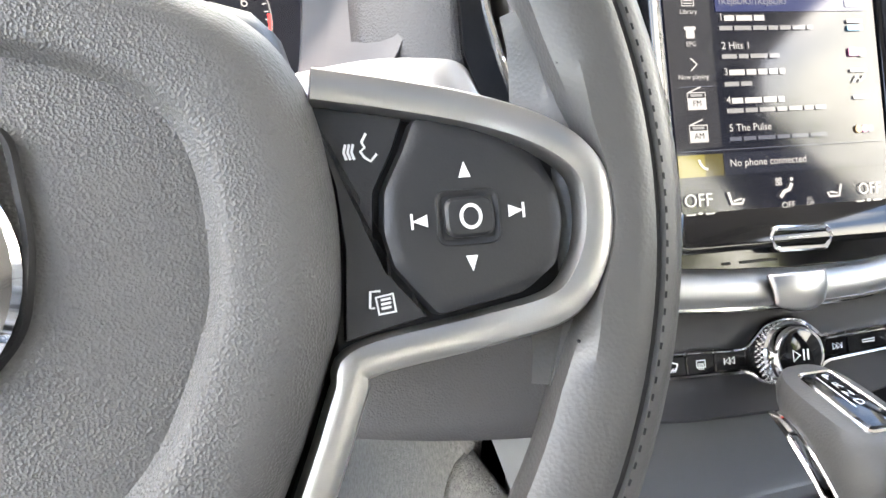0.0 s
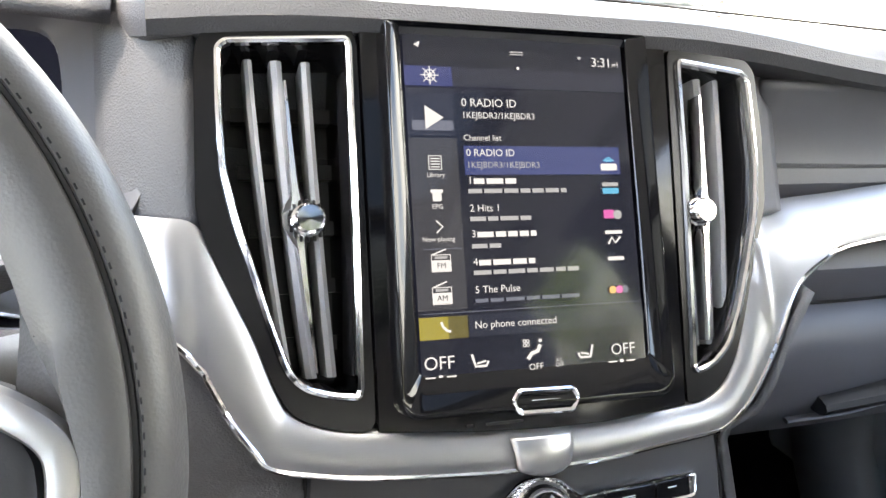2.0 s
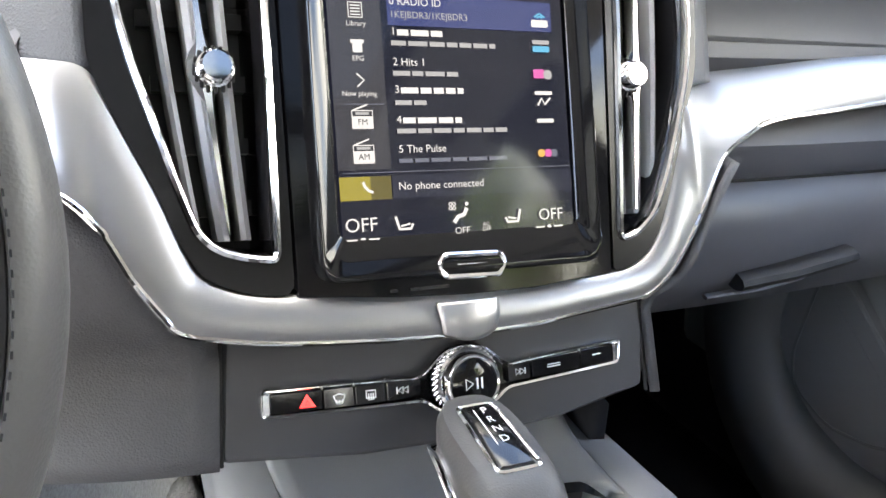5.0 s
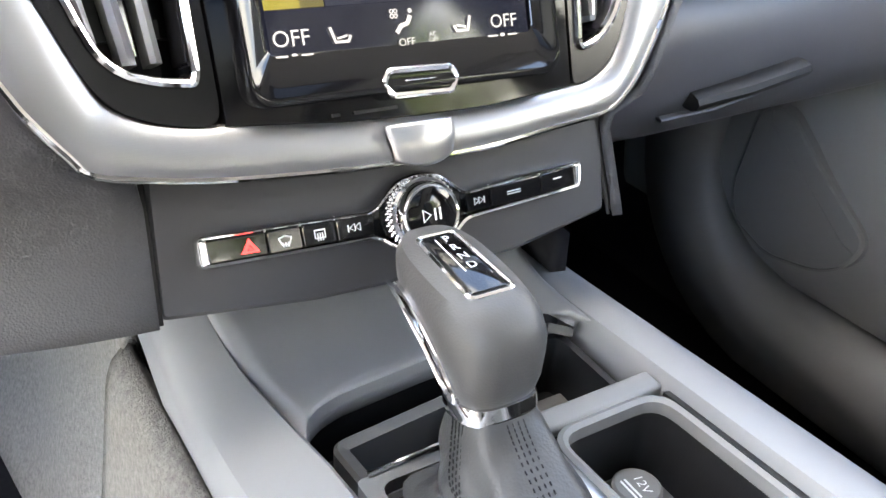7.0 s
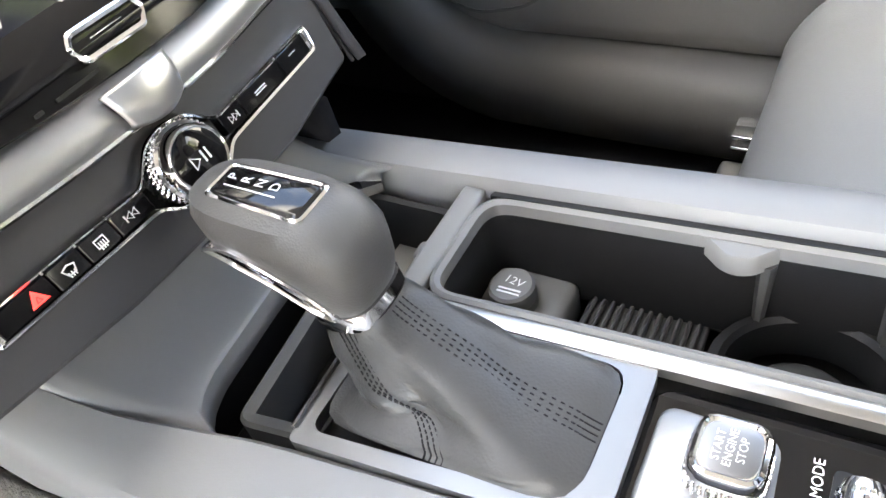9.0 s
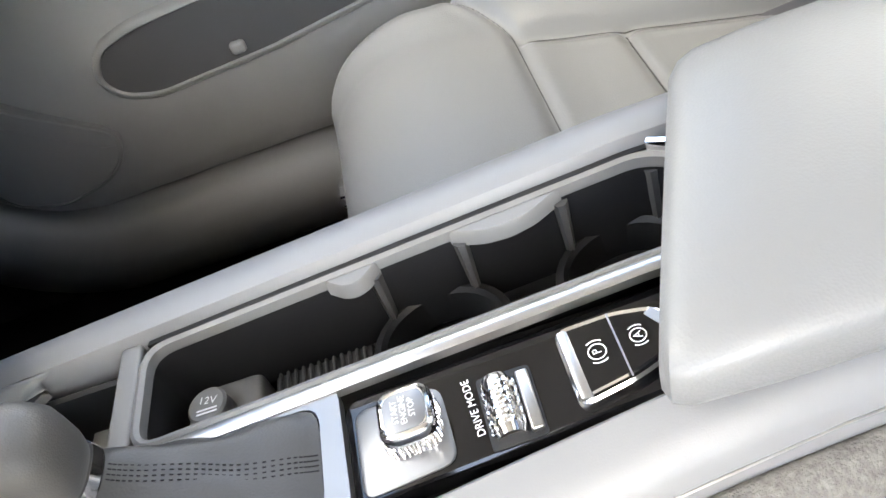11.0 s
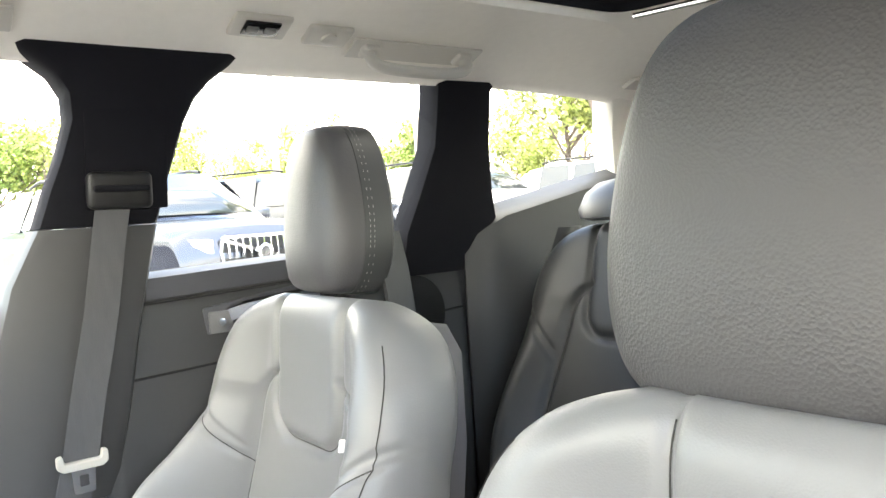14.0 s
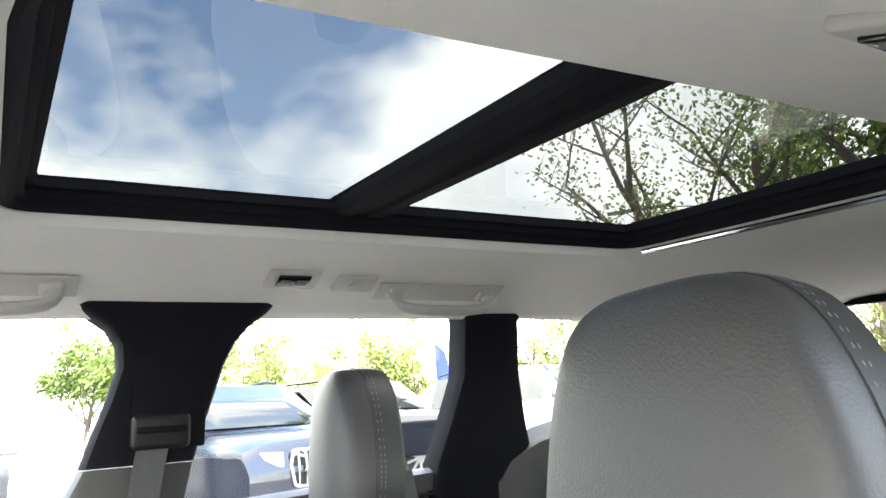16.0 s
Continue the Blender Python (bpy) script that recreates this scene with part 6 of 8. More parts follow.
def grab_handle(y, s, wide=0.20):
    """A folding grip on the roof rail."""
    g = thing("grab_handle", (s * 0.52, y, 1.55), "beige plastic folding grab handle on the headliner", "grab handle", "roof grips")
    x = s * 0.515
    z = roof_z(x, y) - 0.004
    part("grip", sweep(spline([(x, y + wide / 2, z + 0.004), (x - s * 0.012, y + wide / 2 - 0.012, z - 0.030), (x - s * 0.016, y, z - 0.038), (x - s * 0.012, y - wide / 2 + 0.012, z - 0.030), (x, y - wide / 2, z + 0.004)], 6), circle(0.013, 12, 0.75)), HEADLINER_TRIM, g, "beige grip bar")
    part("recess", rbox((0.050, wide + 0.06, 0.006), (x + s * 0.002, y, z - 0.001), 0.003, 2, Matrix.Rotation(s * 0.38, 4, "Y")), HEADLINER_TRIM, g)
    for d in (-1, 1):
        part("pivot", rbox((0.032, 0.030, 0.016), (x, y + d * (wide / 2 - 0.005), z - 0.004), 0.005, 3, Matrix.Rotation(s * 0.38, 4, "Y")), HEADLINER_TRIM, g)
    part("hook", rbox((0.014, 0.010, 0.014), (x - s * 0.004, y - wide / 2 - 0.004, z - 0.012), 0.004), HEADLINER_TRIM, g)
    return g


for s in (-1, 1):
    grab_handle(-1.235, s)
    grab_handle(-0.50, s)
    lamp = thing("reading_lamp", (s * 0.49, -0.942, 1.54), "small dark reading lamp panel in a beige surround", "lamp", "reading lamps")
    x = s * 0.487
    z = roof_z(x, -0.942) - 0.003
    m = Matrix.Rotation(s * 0.36, 4, "Y")
    part("surround", rbox((0.052, 0.088, 0.010), (x, -0.942, z), 0.004, 3, m), HEADLINER_TRIM, lamp)
    part("lamp_face", rbox((0.032, 0.054, 0.006), (x - s * 0.002, -0.942, z - 0.005), 0.002, 2, m), PIANO, lamp, "gloss black lamp face")
    for d in (-0.013, 0.014):
        part("lamp_key", rbox((0.014, 0.018, 0.004), (x - s * 0.003, -0.942 + d, z - 0.0085), 0.002, 2, m), PILLAR_GREY, lamp)
    hook = thing("coat_hook", (s * 0.50, -1.055, 1.555), "beige coat hook plate beside the reading lamp", "hook", "coat hooks")
    z2 = roof_z(s * 0.495, -1.055) - 0.003
    part("hook_plate", rbox((0.046, 0.075, 0.012), (s * 0.495, -1.055, z2), 0.005, 3, m), HEADLINER_TRIM, hook)
    part("hook_dish", lathe([(0.013, 0.0), (0.013, 0.004), (0.009, 0.005), (0.0001, 0.002)], (s * 0.493, -1.055, z2 - 0.005), (-s * 0.36, 0, -1), 18), HEADLINER_TRIM, hook)
    vent_h = thing("roof_vent", (s * 0.5, -1.82, 1.56), "small beige plate on the rear headliner", "roof plate", "roof plates")
    part("plate", rbox((0.04, 0.07, 0.010), (s * 0.52, -1.82, roof_z(s * 0.52, -1.82) - 0.010), 0.004, 2, m), HEADLINER_TRIM, vent_h)

# ---- side structure: pillars ----
def pillar(s, name, spec, mat, tag):
    """A pillar lining lofted upwards: (z, front y, rear y, inner x)."""
    rings = []
    for z, yf, yr, xi in spec:
        z -= ROLL * 2 * xi * smoothstep(1.15, 1.45, z) if s < 0 else 0.0
        rings.append([Vector((s * (xi + 0.06), yf, z)), Vector((s * (xi + 0.02), yf, z)), Vector((s * (xi + 0.006), yf - 0.006, z)), Vector((s * xi, yf - 0.022, z)), Vector((s * xi, (yf + yr) / 2, z)), Vector((s * xi, yr + 0.022, z)), Vector((s * (xi + 0.006), yr + 0.006, z)), Vector((s * (xi + 0.02), yr, z)), Vector((s * (xi + 0.06), yr, z))])
    return tagged(part(name, loft(rings), mat), tag, "pillar", kind="structure")


BUP = [(1.28, -0.652, -0.822, 0.640), (1.33, -0.668, -0.835, 0.630), (1.38, -0.686, -0.850, 0.617), (1.43, -0.700, -0.864, 0.604), (1.465, -0.697, -0.880, 0.592), (1.49, -0.680, -0.900, 0.580), (1.53, -0.620, -0.950, 0.560)]
BMID = [(0.876, -0.531, -0.740, 0.668), (1.0, -0.562, -0.768, 0.664), (1.10, -0.585, -0.785, 0.658), (1.20, -0.612, -0.806, 0.650), (1.278, -0.650, -0.823, 0.642)]
BLOW = [(0.40, -0.40, -0.70, 0.70), (0.62, -0.46, -0.72, 0.688), (0.75, -0.495, -0.73, 0.680), (0.872, -0.529, -0.74, 0.672)]
CPI = [(1.15, -1.27, -1.53, 0.665), (1.23, -1.278, -1.515, 0.652), (1.30, -1.305, -1.498, 0.640), (1.394, -1.336, -1.481, 0.622), (1.50, -1.335, -1.474, 0.598), (1.545, -1.31, -1.48, 0.565)]
DPI = [(0.9, -1.90, -2.5, 0.66), (1.20, -1.88, -2.45, 0.655), (1.33, -1.865, -2.40, 0.640), (1.42, -1.84, -2.36, 0.62), (1.50, -1.807, -2.34, 0.585), (1.55, -1.75, -2.33, 0.55)]
API = [(1.14, 0.62, 0.44, 0.70), (1.25, 0.50, 0.33, 0.68), (1.36, 0.36, 0.20, 0.65), (1.43, 0.20, 0.06, 0.61), (1.47, 0.08, -0.06, 0.58)]
for s in (-1, 1):
    pillar(s, "b_pillar_upper", BUP, PILLAR, "charcoal fabric upper door pillar")
    pillar(s, "b_pillar_middle", BMID, PILLAR_MID, "grey plastic middle pillar lining")
    pillar(s, "b_pillar_lower", BLOW, PILLAR_GREY, "grey plastic lower pillar lining")
    pillar(s, "c_pillar", CPI, PILLAR, "charcoal fabric rear pillar")
    pillar(s, "d_pillar", DPI, HEADLINER, "beige rear corner pillar")
    pillar(s, "a_pillar", API, HEADLINER, "beige windscreen pillar")
    rings = []
    path = [(-0.95 + 0.09 * k, 0.505, 0.0) for k in range(12)] + [(0.13 + 0.20 * math.sin(q), 0.505 + 0.20 * (1 - math.cos(q)), q) for q in [0.157 * k for k in range(1, 11)]] + [(0.33, 0.705 + 0.1 * k, 1.57) for k in (1, 2)]
    for y, z, q in path:
        rings.append([Vector((s * x, y - h * math.sin(q), z + h * math.cos(q))) for x, h in ((0.775, 0.10), (0.768, 0.02), (0.74, 0.005), (0.700, 0.006), (0.685, 0.008), (0.668, 0.010), (0.653, 0.007), (0.643, -0.002), (0.636, -0.014), (0.633, -0.028), (0.630, -0.09))])
    sill = part("sill", loft(rings, cap=False, wrap=False), PILLAR_GREY)
    solid(sill, 0.008)
    tagged(sill, "grey plastic door sill cover that sweeps up into the footwell", "sill", kind="structure")
    strip_ob = part("sill_strip", rbox((0.010, 0.62, 0.004), (s * 0.690, -0.20, 0.5155), 0.001), PILLAR_GREY)
    tagged(strip_ob, "thin silver sill strip", "sill strip", kind="structure")


def window_sheet(s, pts):
    bm = bmesh.new()
    vs = [bm.verts.new((s * x, y, z - (ROLL * 2 * x if s < 0 and z > 1.4 else 0.0))) for x, y, z in pts]
    bm.faces.new(vs)
    return bm


def glass_ob(name, s, pts, tag):
    ob = part(name, window_sheet(s, pts), WINDOW, smooth=False)
    ob.visible_shadow = False
    return tagged(ob, tag, "window", kind="structure")


for s, k in ((-1, 1), (1, 2)):
    if s > 0:
        glass_ob("window_1", s, [(0.715, 0.40, 1.12), (0.715, -0.60, 1.12), (0.60, -0.70, 1.47), (0.60, 0.05, 1.45)], "clear front door glass")
    glass_ob("window_%d" % (k + 1), s, [(0.715, -0.80, 1.12), (0.70, -1.40, 1.15), (0.60, -1.40, 1.52), (0.60, -0.85, 1.52)], "clear rear door glass")
    glass_ob("window_%d" % (k + 3), s, [(0.685, -1.52, 1.26), (0.675, -2.0, 1.30), (0.60, -1.95, 1.54), (0.60, -1.50, 1.54)], "clear rear quarter glass")
glass_ob("window_6", 1, [(-0.70, 0.74, 1.08), (0.70, 0.74, 1.08), (0.60, -0.02, 1.50), (-0.60, -0.02, 1.50)], "clear windscreen")
glass_ob("window_7", 1, [(-0.62, -2.55, 1.18), (0.62, -2.55, 1.18), (0.56, -2.32, 1.545), (-0.56, -2.32, 1.455)], "clear tailgate glass")
tg = part("tailgate_frame", sweep([(-0.60, -2.34, 1.445), (0.0, -2.335, 1.488), (0.60, -2.34, 1.535)], [(-0.02, -0.012), (0.02, -0.012), (0.02, 0.03), (-0.02, 0.03)]), PILLAR)
tagged(tg, "black frame above the tailgate glass", "frame", kind="structure")

# ---- doors ----
def door_rear_edge(z):
    return line([(0.40, -0.40), (0.675, -0.475), (0.80, -0.508), (0.92, -0.540), (1.124, -0.594), (1.18, -0.605)], z)


def front_door(s):
    d = thing("front_door", (s * 0.70, 0.0, 0.42), "grey front door panel with padded armrest, pull and map pocket", "car door", "front doors")
    prof = [(0.515, 0.712), (0.525, 0.694), (0.55, 0.681), (0.60, 0.671), (0.655, 0.664), (0.75, 0.672), (0.79, 0.682), (0.81, 0.686), (0.90, 0.690), (0.97, 0.688), (1.065, 0.682), (1.105, 0.679), (1.113, 0.683), (1.121, 0.680), (1.145, 0.682), (1.167, 0.692), (1.177, 0.705), (1.180, 0.73)]

    def skin(u, v):
        k = v * (len(prof) - 1)
        i = min(int(k), len(prof) - 2)
        z = prof[i][0] + (prof[i + 1][0] - prof[i][0]) * (k - i)
        x = prof[i][1] + (prof[i + 1][1] - prof[i][1]) * (k - i)
        e = door_rear_edge(z) + 0.006
        y = 0.50 + (e - 0.50) * u
        x -= 0.012 * math.exp(-((y - 0.18) / 0.16) ** 2 - ((z - 0.67) / 0.10) ** 2)
        z += 0.02 * smoothstep(-0.1, 0.4, y) * smoothstep(0.9, 1.15, z) * -0.5
        x += 0.03 * smoothstep(0.985, 1.0, u)
        return (s * x, y, z)
    ob = part("door_panel", sheet(skin, 80, 68), DOORSKIN, d, "soft grey door lining")
    solid(ob, 0.012)
    part("door_gap", tube([(s * 0.694, door_rear_edge(z) + 0.001, z) for z in (0.46, 0.6, 0.75, 0.9, 1.05, 1.15)], 0.009, 6), RUBBER, d, "black door seal")
    # armrest with its pull, lofted along the door
    rings = []
    for y, w, zt, th in ((0.25, 0.012, 0.900, 0.040), (0.10, 0.030, 0.895, 0.050), (-0.05, 0.044, 0.895, 0.055), (-0.15, 0.050, 0.910, 0.062), (-0.23, 0.050, 0.928, 0.072), (-0.33, 0.051, 0.948, 0.084), (-0.42, 0.050, 0.952, 0.076), (-0.475, 0.040, 0.952, 0.052), (-0.508, 0.022, 0.949, 0.026), (-0.517, 0.006, 0.946, 0.010)):
        r = []
        for i in range(28):
            a = 2 * math.pi * i / 28
            c, q = math.cos(a), math.sin(a)
            k = (abs(c) ** 3.2 + abs(q) ** 3.2) ** (-1 / 3.2)
            r.append(Vector((s * (0.690 - w * 0.35 + w * 0.85 * c * k * -1), y, zt - th / 2 + th / 2 * q * k)))
        rings.append(r)
    part("armrest", loft(rings), SEAT, d, "padded pale grey armrest")
    st = bmesh.new()
    for i in range(60):
        y = 0.2 - 0.69 * i / 59
        w = line([(-0.49, 0.040), (-0.36, 0.051), (-0.1, 0.044), (0.2, 0.018)], y)
        rbox((0.0012, 0.006, 0.0014), (s * (0.690 - w * 1.16), y, line([(-0.49, 0.915), (-0.36, 0.872), (-0.1, 0.852), (0.2, 0.865)], y)), 0.0003, 1, bm=st)
    part("stitching", st, THREAD, d)
    # upper panel outline and pull recess
    edge = spline([(s * 0.684, 0.30, 0.995), (s * 0.684, 0.0, 1.000), (s * 0.685, -0.285, 1.010), (s * 0.685, -0.392, 1.028), (s * 0.685, -0.496, 1.037), (s * 0.685, -0.523, 1.004), (s * 0.686, -0.520, 0.975), (s * 0.687, -0.514, 0.950)], 6)
    part("panel_seam", tube(edge, 0.0028, 6), SEAM, d)
    part("upper_panel", loft([[Vector((s * (0.684 - b), y, z)) for b, z in ((0, 0.945), (0.006, 0.950), (0.009, 0.970), (0.008, zt - 0.012), (0, zt - 0.004))] for y, zt in ((0.3, 0.992), (0.0, 0.997), (-0.285, 1.007), (-0.392, 1.024), (-0.485, 1.031), (-0.515, 1.000))], cap=False, wrap=False), DOORSKIN, d, "raised upper door panel")
    part("pull_recess", rbox((0.03, 0.20, 0.022), (s * 0.660, -0.13, 0.925), 0.009, 3), DARK, d, "dark pull recess in the armrest")
    # map pocket: a flush dark sheet paints the shade inside, with a lip
    pk = [(0.057, 0.715), (0.040, 0.748), (-0.013, 0.761), (-0.20, 0.772), (-0.30, 0.773), (-0.37, 0.757), (-0.398, 0.725), (-0.375, 0.708), (-0.30, 0.700), (-0.154, 0.682), (0.0, 0.676), (0.040, 0.690)]
    px = lambda y, z, n: Vector((s * (line([(0.60, 0.671), (0.655, 0.664), (0.75, 0.672)], z) - 0.012 * math.exp(-((y - 0.18) / 0.16) ** 2 - ((z - 0.67) / 0.10) ** 2) - n - 0.0015), y, z))
    pocket = rounded([Vector(p) for p in pk], 0.018, 5)
    part("pocket_shade", plate(pocket, px, [(0, -0.03), (0, 0.0015), (0.0005, 0.002)]), PILLAR_MID, d, "flush dark sheet painted as the shade in the map pocket")
    part("pocket_lip", hoop(pocket, px, [(-0.010, -0.004), (-0.007, 0.002), (-0.003, 0.0055), (0.0, 0.006), (0.0012, 0.0045), (0.0016, 0.0)]), DOORSKIN, d)
    part("pocket_clip", rbox((0.012, 0.020, 0.016), (s * 0.660, -0.116, 0.697), 0.005), DOORSKIN, d)
    sp = rounded([Vector(p) for p in ((0.076, 0.650), (0.165, 0.715), (0.225, 0.765), (0.262, 0.750), (0.272, 0.640), (0.255, 0.595), (0.195, 0.573), (0.125, 0.587), (0.090, 0.612))], 0.02, 5)
    sx = lambda y, z, n: Vector((s * (0.658 - n), y, z))
    part("speaker_grille", plate(sp, sx, [(0, -0.02), (0, 0.006), (0.003, 0.009), (0.02, 0.011)]), DOOR_LOWER, d, "grey speaker cover")
    part("grille_rim", hoop(sp, sx, [(-0.004, -0.004), (-0.003, 0.008), (0.0, 0.009), (0.001, -0.004)]), PILLAR_GREY, d)
    return d


def rear_door(s):
    d = thing("rear_door", (s * 0.70, -1.1, 0.42), "dark grey rear door panel with silver pull and window key", "car door", "rear doors")

    def skin(u, v):
        z = 0.42 + 0.775 * v
        y = -0.72 - 0.72 * u
        x = 0.694 - 0.012 * math.exp(-((z - 0.85) / 0.12) ** 2) + 0.03 * smoothstep(1.14, 1.195, z)
        zz = z + 0.03 * u * v
        return (s * x, y, zz)
    ob = part("door_panel", sheet(skin, 24, 40), PILLAR_MID, d, "dark grey grained rear door lining")
    solid(ob, 0.012)
    part("belt_rail", sweep([(s * 0.690, -0.76, 1.180), (s * 0.688, -1.1, 1.195), (s * 0.684, -1.42, 1.212)], [(-0.02, -0.022), (0.012, -0.022), (0.016, 0.012), (0.0, 0.02), (-0.02, 0.02)], (0, 0, 1)), DASH_SMOOTH, d, "soft dark belt rail")
    part("rail_shadow", tube([(s * 0.672, -0.76, 1.154), (s * 0.671, -1.1, 1.168), (s * 0.67, -1.42, 1.184)], 0.003, 6), SEAM, d)
    part("door_seam", tube([(s * 0.680, -0.74, 1.037), (s * 0.680, -1.1, 1.055), (s * 0.680, -1.42, 1.075)], 0.0022, 6), SEAM, d)
    part("pull_handle", sweep(spline([(s * 0.672, -0.930, 1.122), (s * 0.664, -0.965, 1.130), (s * 0.660, -1.03, 1.136), (s * 0.664, -1.09, 1.141)], 5), [(-0.005, -0.012), (0.005, -0.010), (0.006, 0.010), (-0.004, 0.014)]), CHROME, d, "bright silver door pull")
    part("handle_recess", rbox((0.010, 0.24, 0.045), (s * 0.682, -1.01, 1.130), 0.004, 2, Matrix.Rotation(-0.13, 4, "X")), DASH_SMOOTH, d)
    kb = part("window_key", rbox((0.010, 0.040, 0.036), (s * 0.676, -0.916, 1.112), 0.003, 2), DOOR_LOWER, d)
    part("key_dot", lathe([(0.006, 0), (0.006, 0.004), (0.0001, 0.005)], (s * 0.671, -0.916, 1.112), (-s, 0, 0), 16), CHROME, kb)
    part("armrest", loft([[Vector((s * (0.69 - w * 0.5 + w * math.cos(a)), y, z + 0.03 * math.sin(a))) for a in [k * math.pi / 10 for k in range(20)]] for y, w, z in ((-0.86, 0.005, 0.90), (-0.92, 0.035, 0.895), (-1.1, 0.045, 0.89), (-1.3, 0.035, 0.90), (-1.36, 0.005, 0.905))]), SEAT_DARK, d)
    part("speaker_ring", lathe([(0.075, 0), (0.075, 0.006), (0.068, 0.008), (0.0001, 0.008)], (s * 0.684, -1.30, 1.085 - 0.01), (-s, 0, 0), 28), DARK, d)
    return d


front_door(1)
for s in (-1, 1):
    rear_door(s)
    qp = part("quarter_panel", loft([[Vector((s * x, y, z)) for y, x, z in ((-1.42, 0.700, 1.225), (-1.52, 0.672, 1.283), (-1.75, 0.665, 1.328), (-2.0, 0.66, 1.370), (-2.3, 0.66, 1.38))], [Vector((s * x, y, z)) for y, x, z in ((-1.42, 0.66, 1.205), (-1.52, 0.640, 1.253), (-1.75, 0.630, 1.300), (-2.0, 0.63, 1.345), (-2.3, 0.63, 1.36))], [Vector((s * x, y, z)) for y, x, z in ((-1.42, 0.66, 1.04), (-1.52, 0.645, 1.06), (-1.75, 0.635, 1.08), (-2.0, 0.63, 1.10), (-2.3, 0.63, 1.11))], [Vector((s * 0.66, y, 0.42)) for y in (-1.42, -1.52, -1.75, -2.0, -2.3)]], cap=False, wrap=False), PILLAR_MID)
    solid(qp, 0.01)
    tagged(qp, "grey lining below the rear quarter window", "panel", kind="structure")

# ---- outer skin of the car sides ----
SKIN = material("outer_skin", (0.03, 0.03, 0.032), 0.4, tint=0.05)
for s, y0, y1 in ((1, 0.85, -2.45), (-1, -0.62, -2.45)):
    skin_ob = part("body_side", rbox((0.02, y0 - y1, 0.78), (s * 0.775, (y0 + y1) / 2, 0.74), 0.006), SKIN)
    tagged(skin_ob, "dark outer skin of the car's side", "body panel", kind="structure")

# ---- seat belts ----
def seat_belt(s):
    b = thing("seat_belt", (s * 0.64, -0.72, 0.66), "grey seat belt hanging on the pillar with silver tongue", "seat belt", "front seat belts")
    web = [(0.612, -0.762, 1.330), (0.622, -0.750, 1.298), (0.630, -0.725, 1.15), (0.632, -0.700, 1.04), (0.634, -0.684, 0.96), (0.636, -0.660, 0.86), (0.640, -0.636, 0.76), (0.645, -0.620, 0.68)]
    part("webbing", sweep(spline([(s * x, y, z) for x, y, z in web], 5), [(-0.0235, -0.0008), (0.0235, -0.0008), (0.0235, 0.0008), (-0.0235, 0.0008)], (s, 0, 0.1)), WEB, b, "ribbed grey webbing")
    tongue = part("tongue", plate(rounded([(-0.034, 0.010), (-0.034, -0.006), (-0.026, -0.012), (0.026, -0.012), (0.034, -0.006), (0.034, 0.010), (0.026, 0.012), (0.024, 0.0), (-0.024, 0.0), (-0.026, 0.012)], 0.003), lambda u, v, n: Vector((s * (0.629 - n), -0.683 + u, 0.948 + v)), [(0, -0.004), (0, 0.006), (0.0015, 0.0075)]), HEADLINER_TRIM, b, "pale plastic tongue grip")
    part("latch_plate", holed(rounded([(-0.014, -0.044), (0.014, -0.044), (0.016, -0.008), (-0.016, -0.008)], 0.004), rounded([(-0.006, -0.034), (0.006, -0.034), (0.006, -0.018), (-0.006, -0.018)], 0.002), lambda u, v, n: Vector((s * (0.629 - n), -0.683 + u, 0.946 + v)), 0.004, 0.0015), CHROME, tongue, "bright latch plate")
    part("reel_cover", rbox((0.030, 0.090, 0.055), (s * 0.622, -0.763, 1.330), 0.010, 3, Matrix.Rotation(s * -0.12, 4, "Y")), DARK, b, "black belt guide cover")
    part("guide_slot", rbox((0.034, 0.078, 0.010), (s * 0.618, -0.763, 1.333), 0.004, 2, Matrix.Rotation(s * -0.12, 4, "Y")), PILLAR, b)
    part("pillar_plate", rbox((0.006, 0.115, 0.20), (s * 0.612, -0.776, 1.400), 0.004, 2, Matrix.Rotation(s * -0.22, 4, "Y")), PILLAR, b)
    part("buckle_wire", sweep([(s * 0.60, -0.62, 0.70), (s * 0.61, -0.63, 0.64), (s * 0.62, -0.64, 0.56)], circle(0.006, 8)), CHROME, b)
    return b


for s in (-1, 1):
    seat_belt(s)


# ---- seats ----
CROSS = 0.295


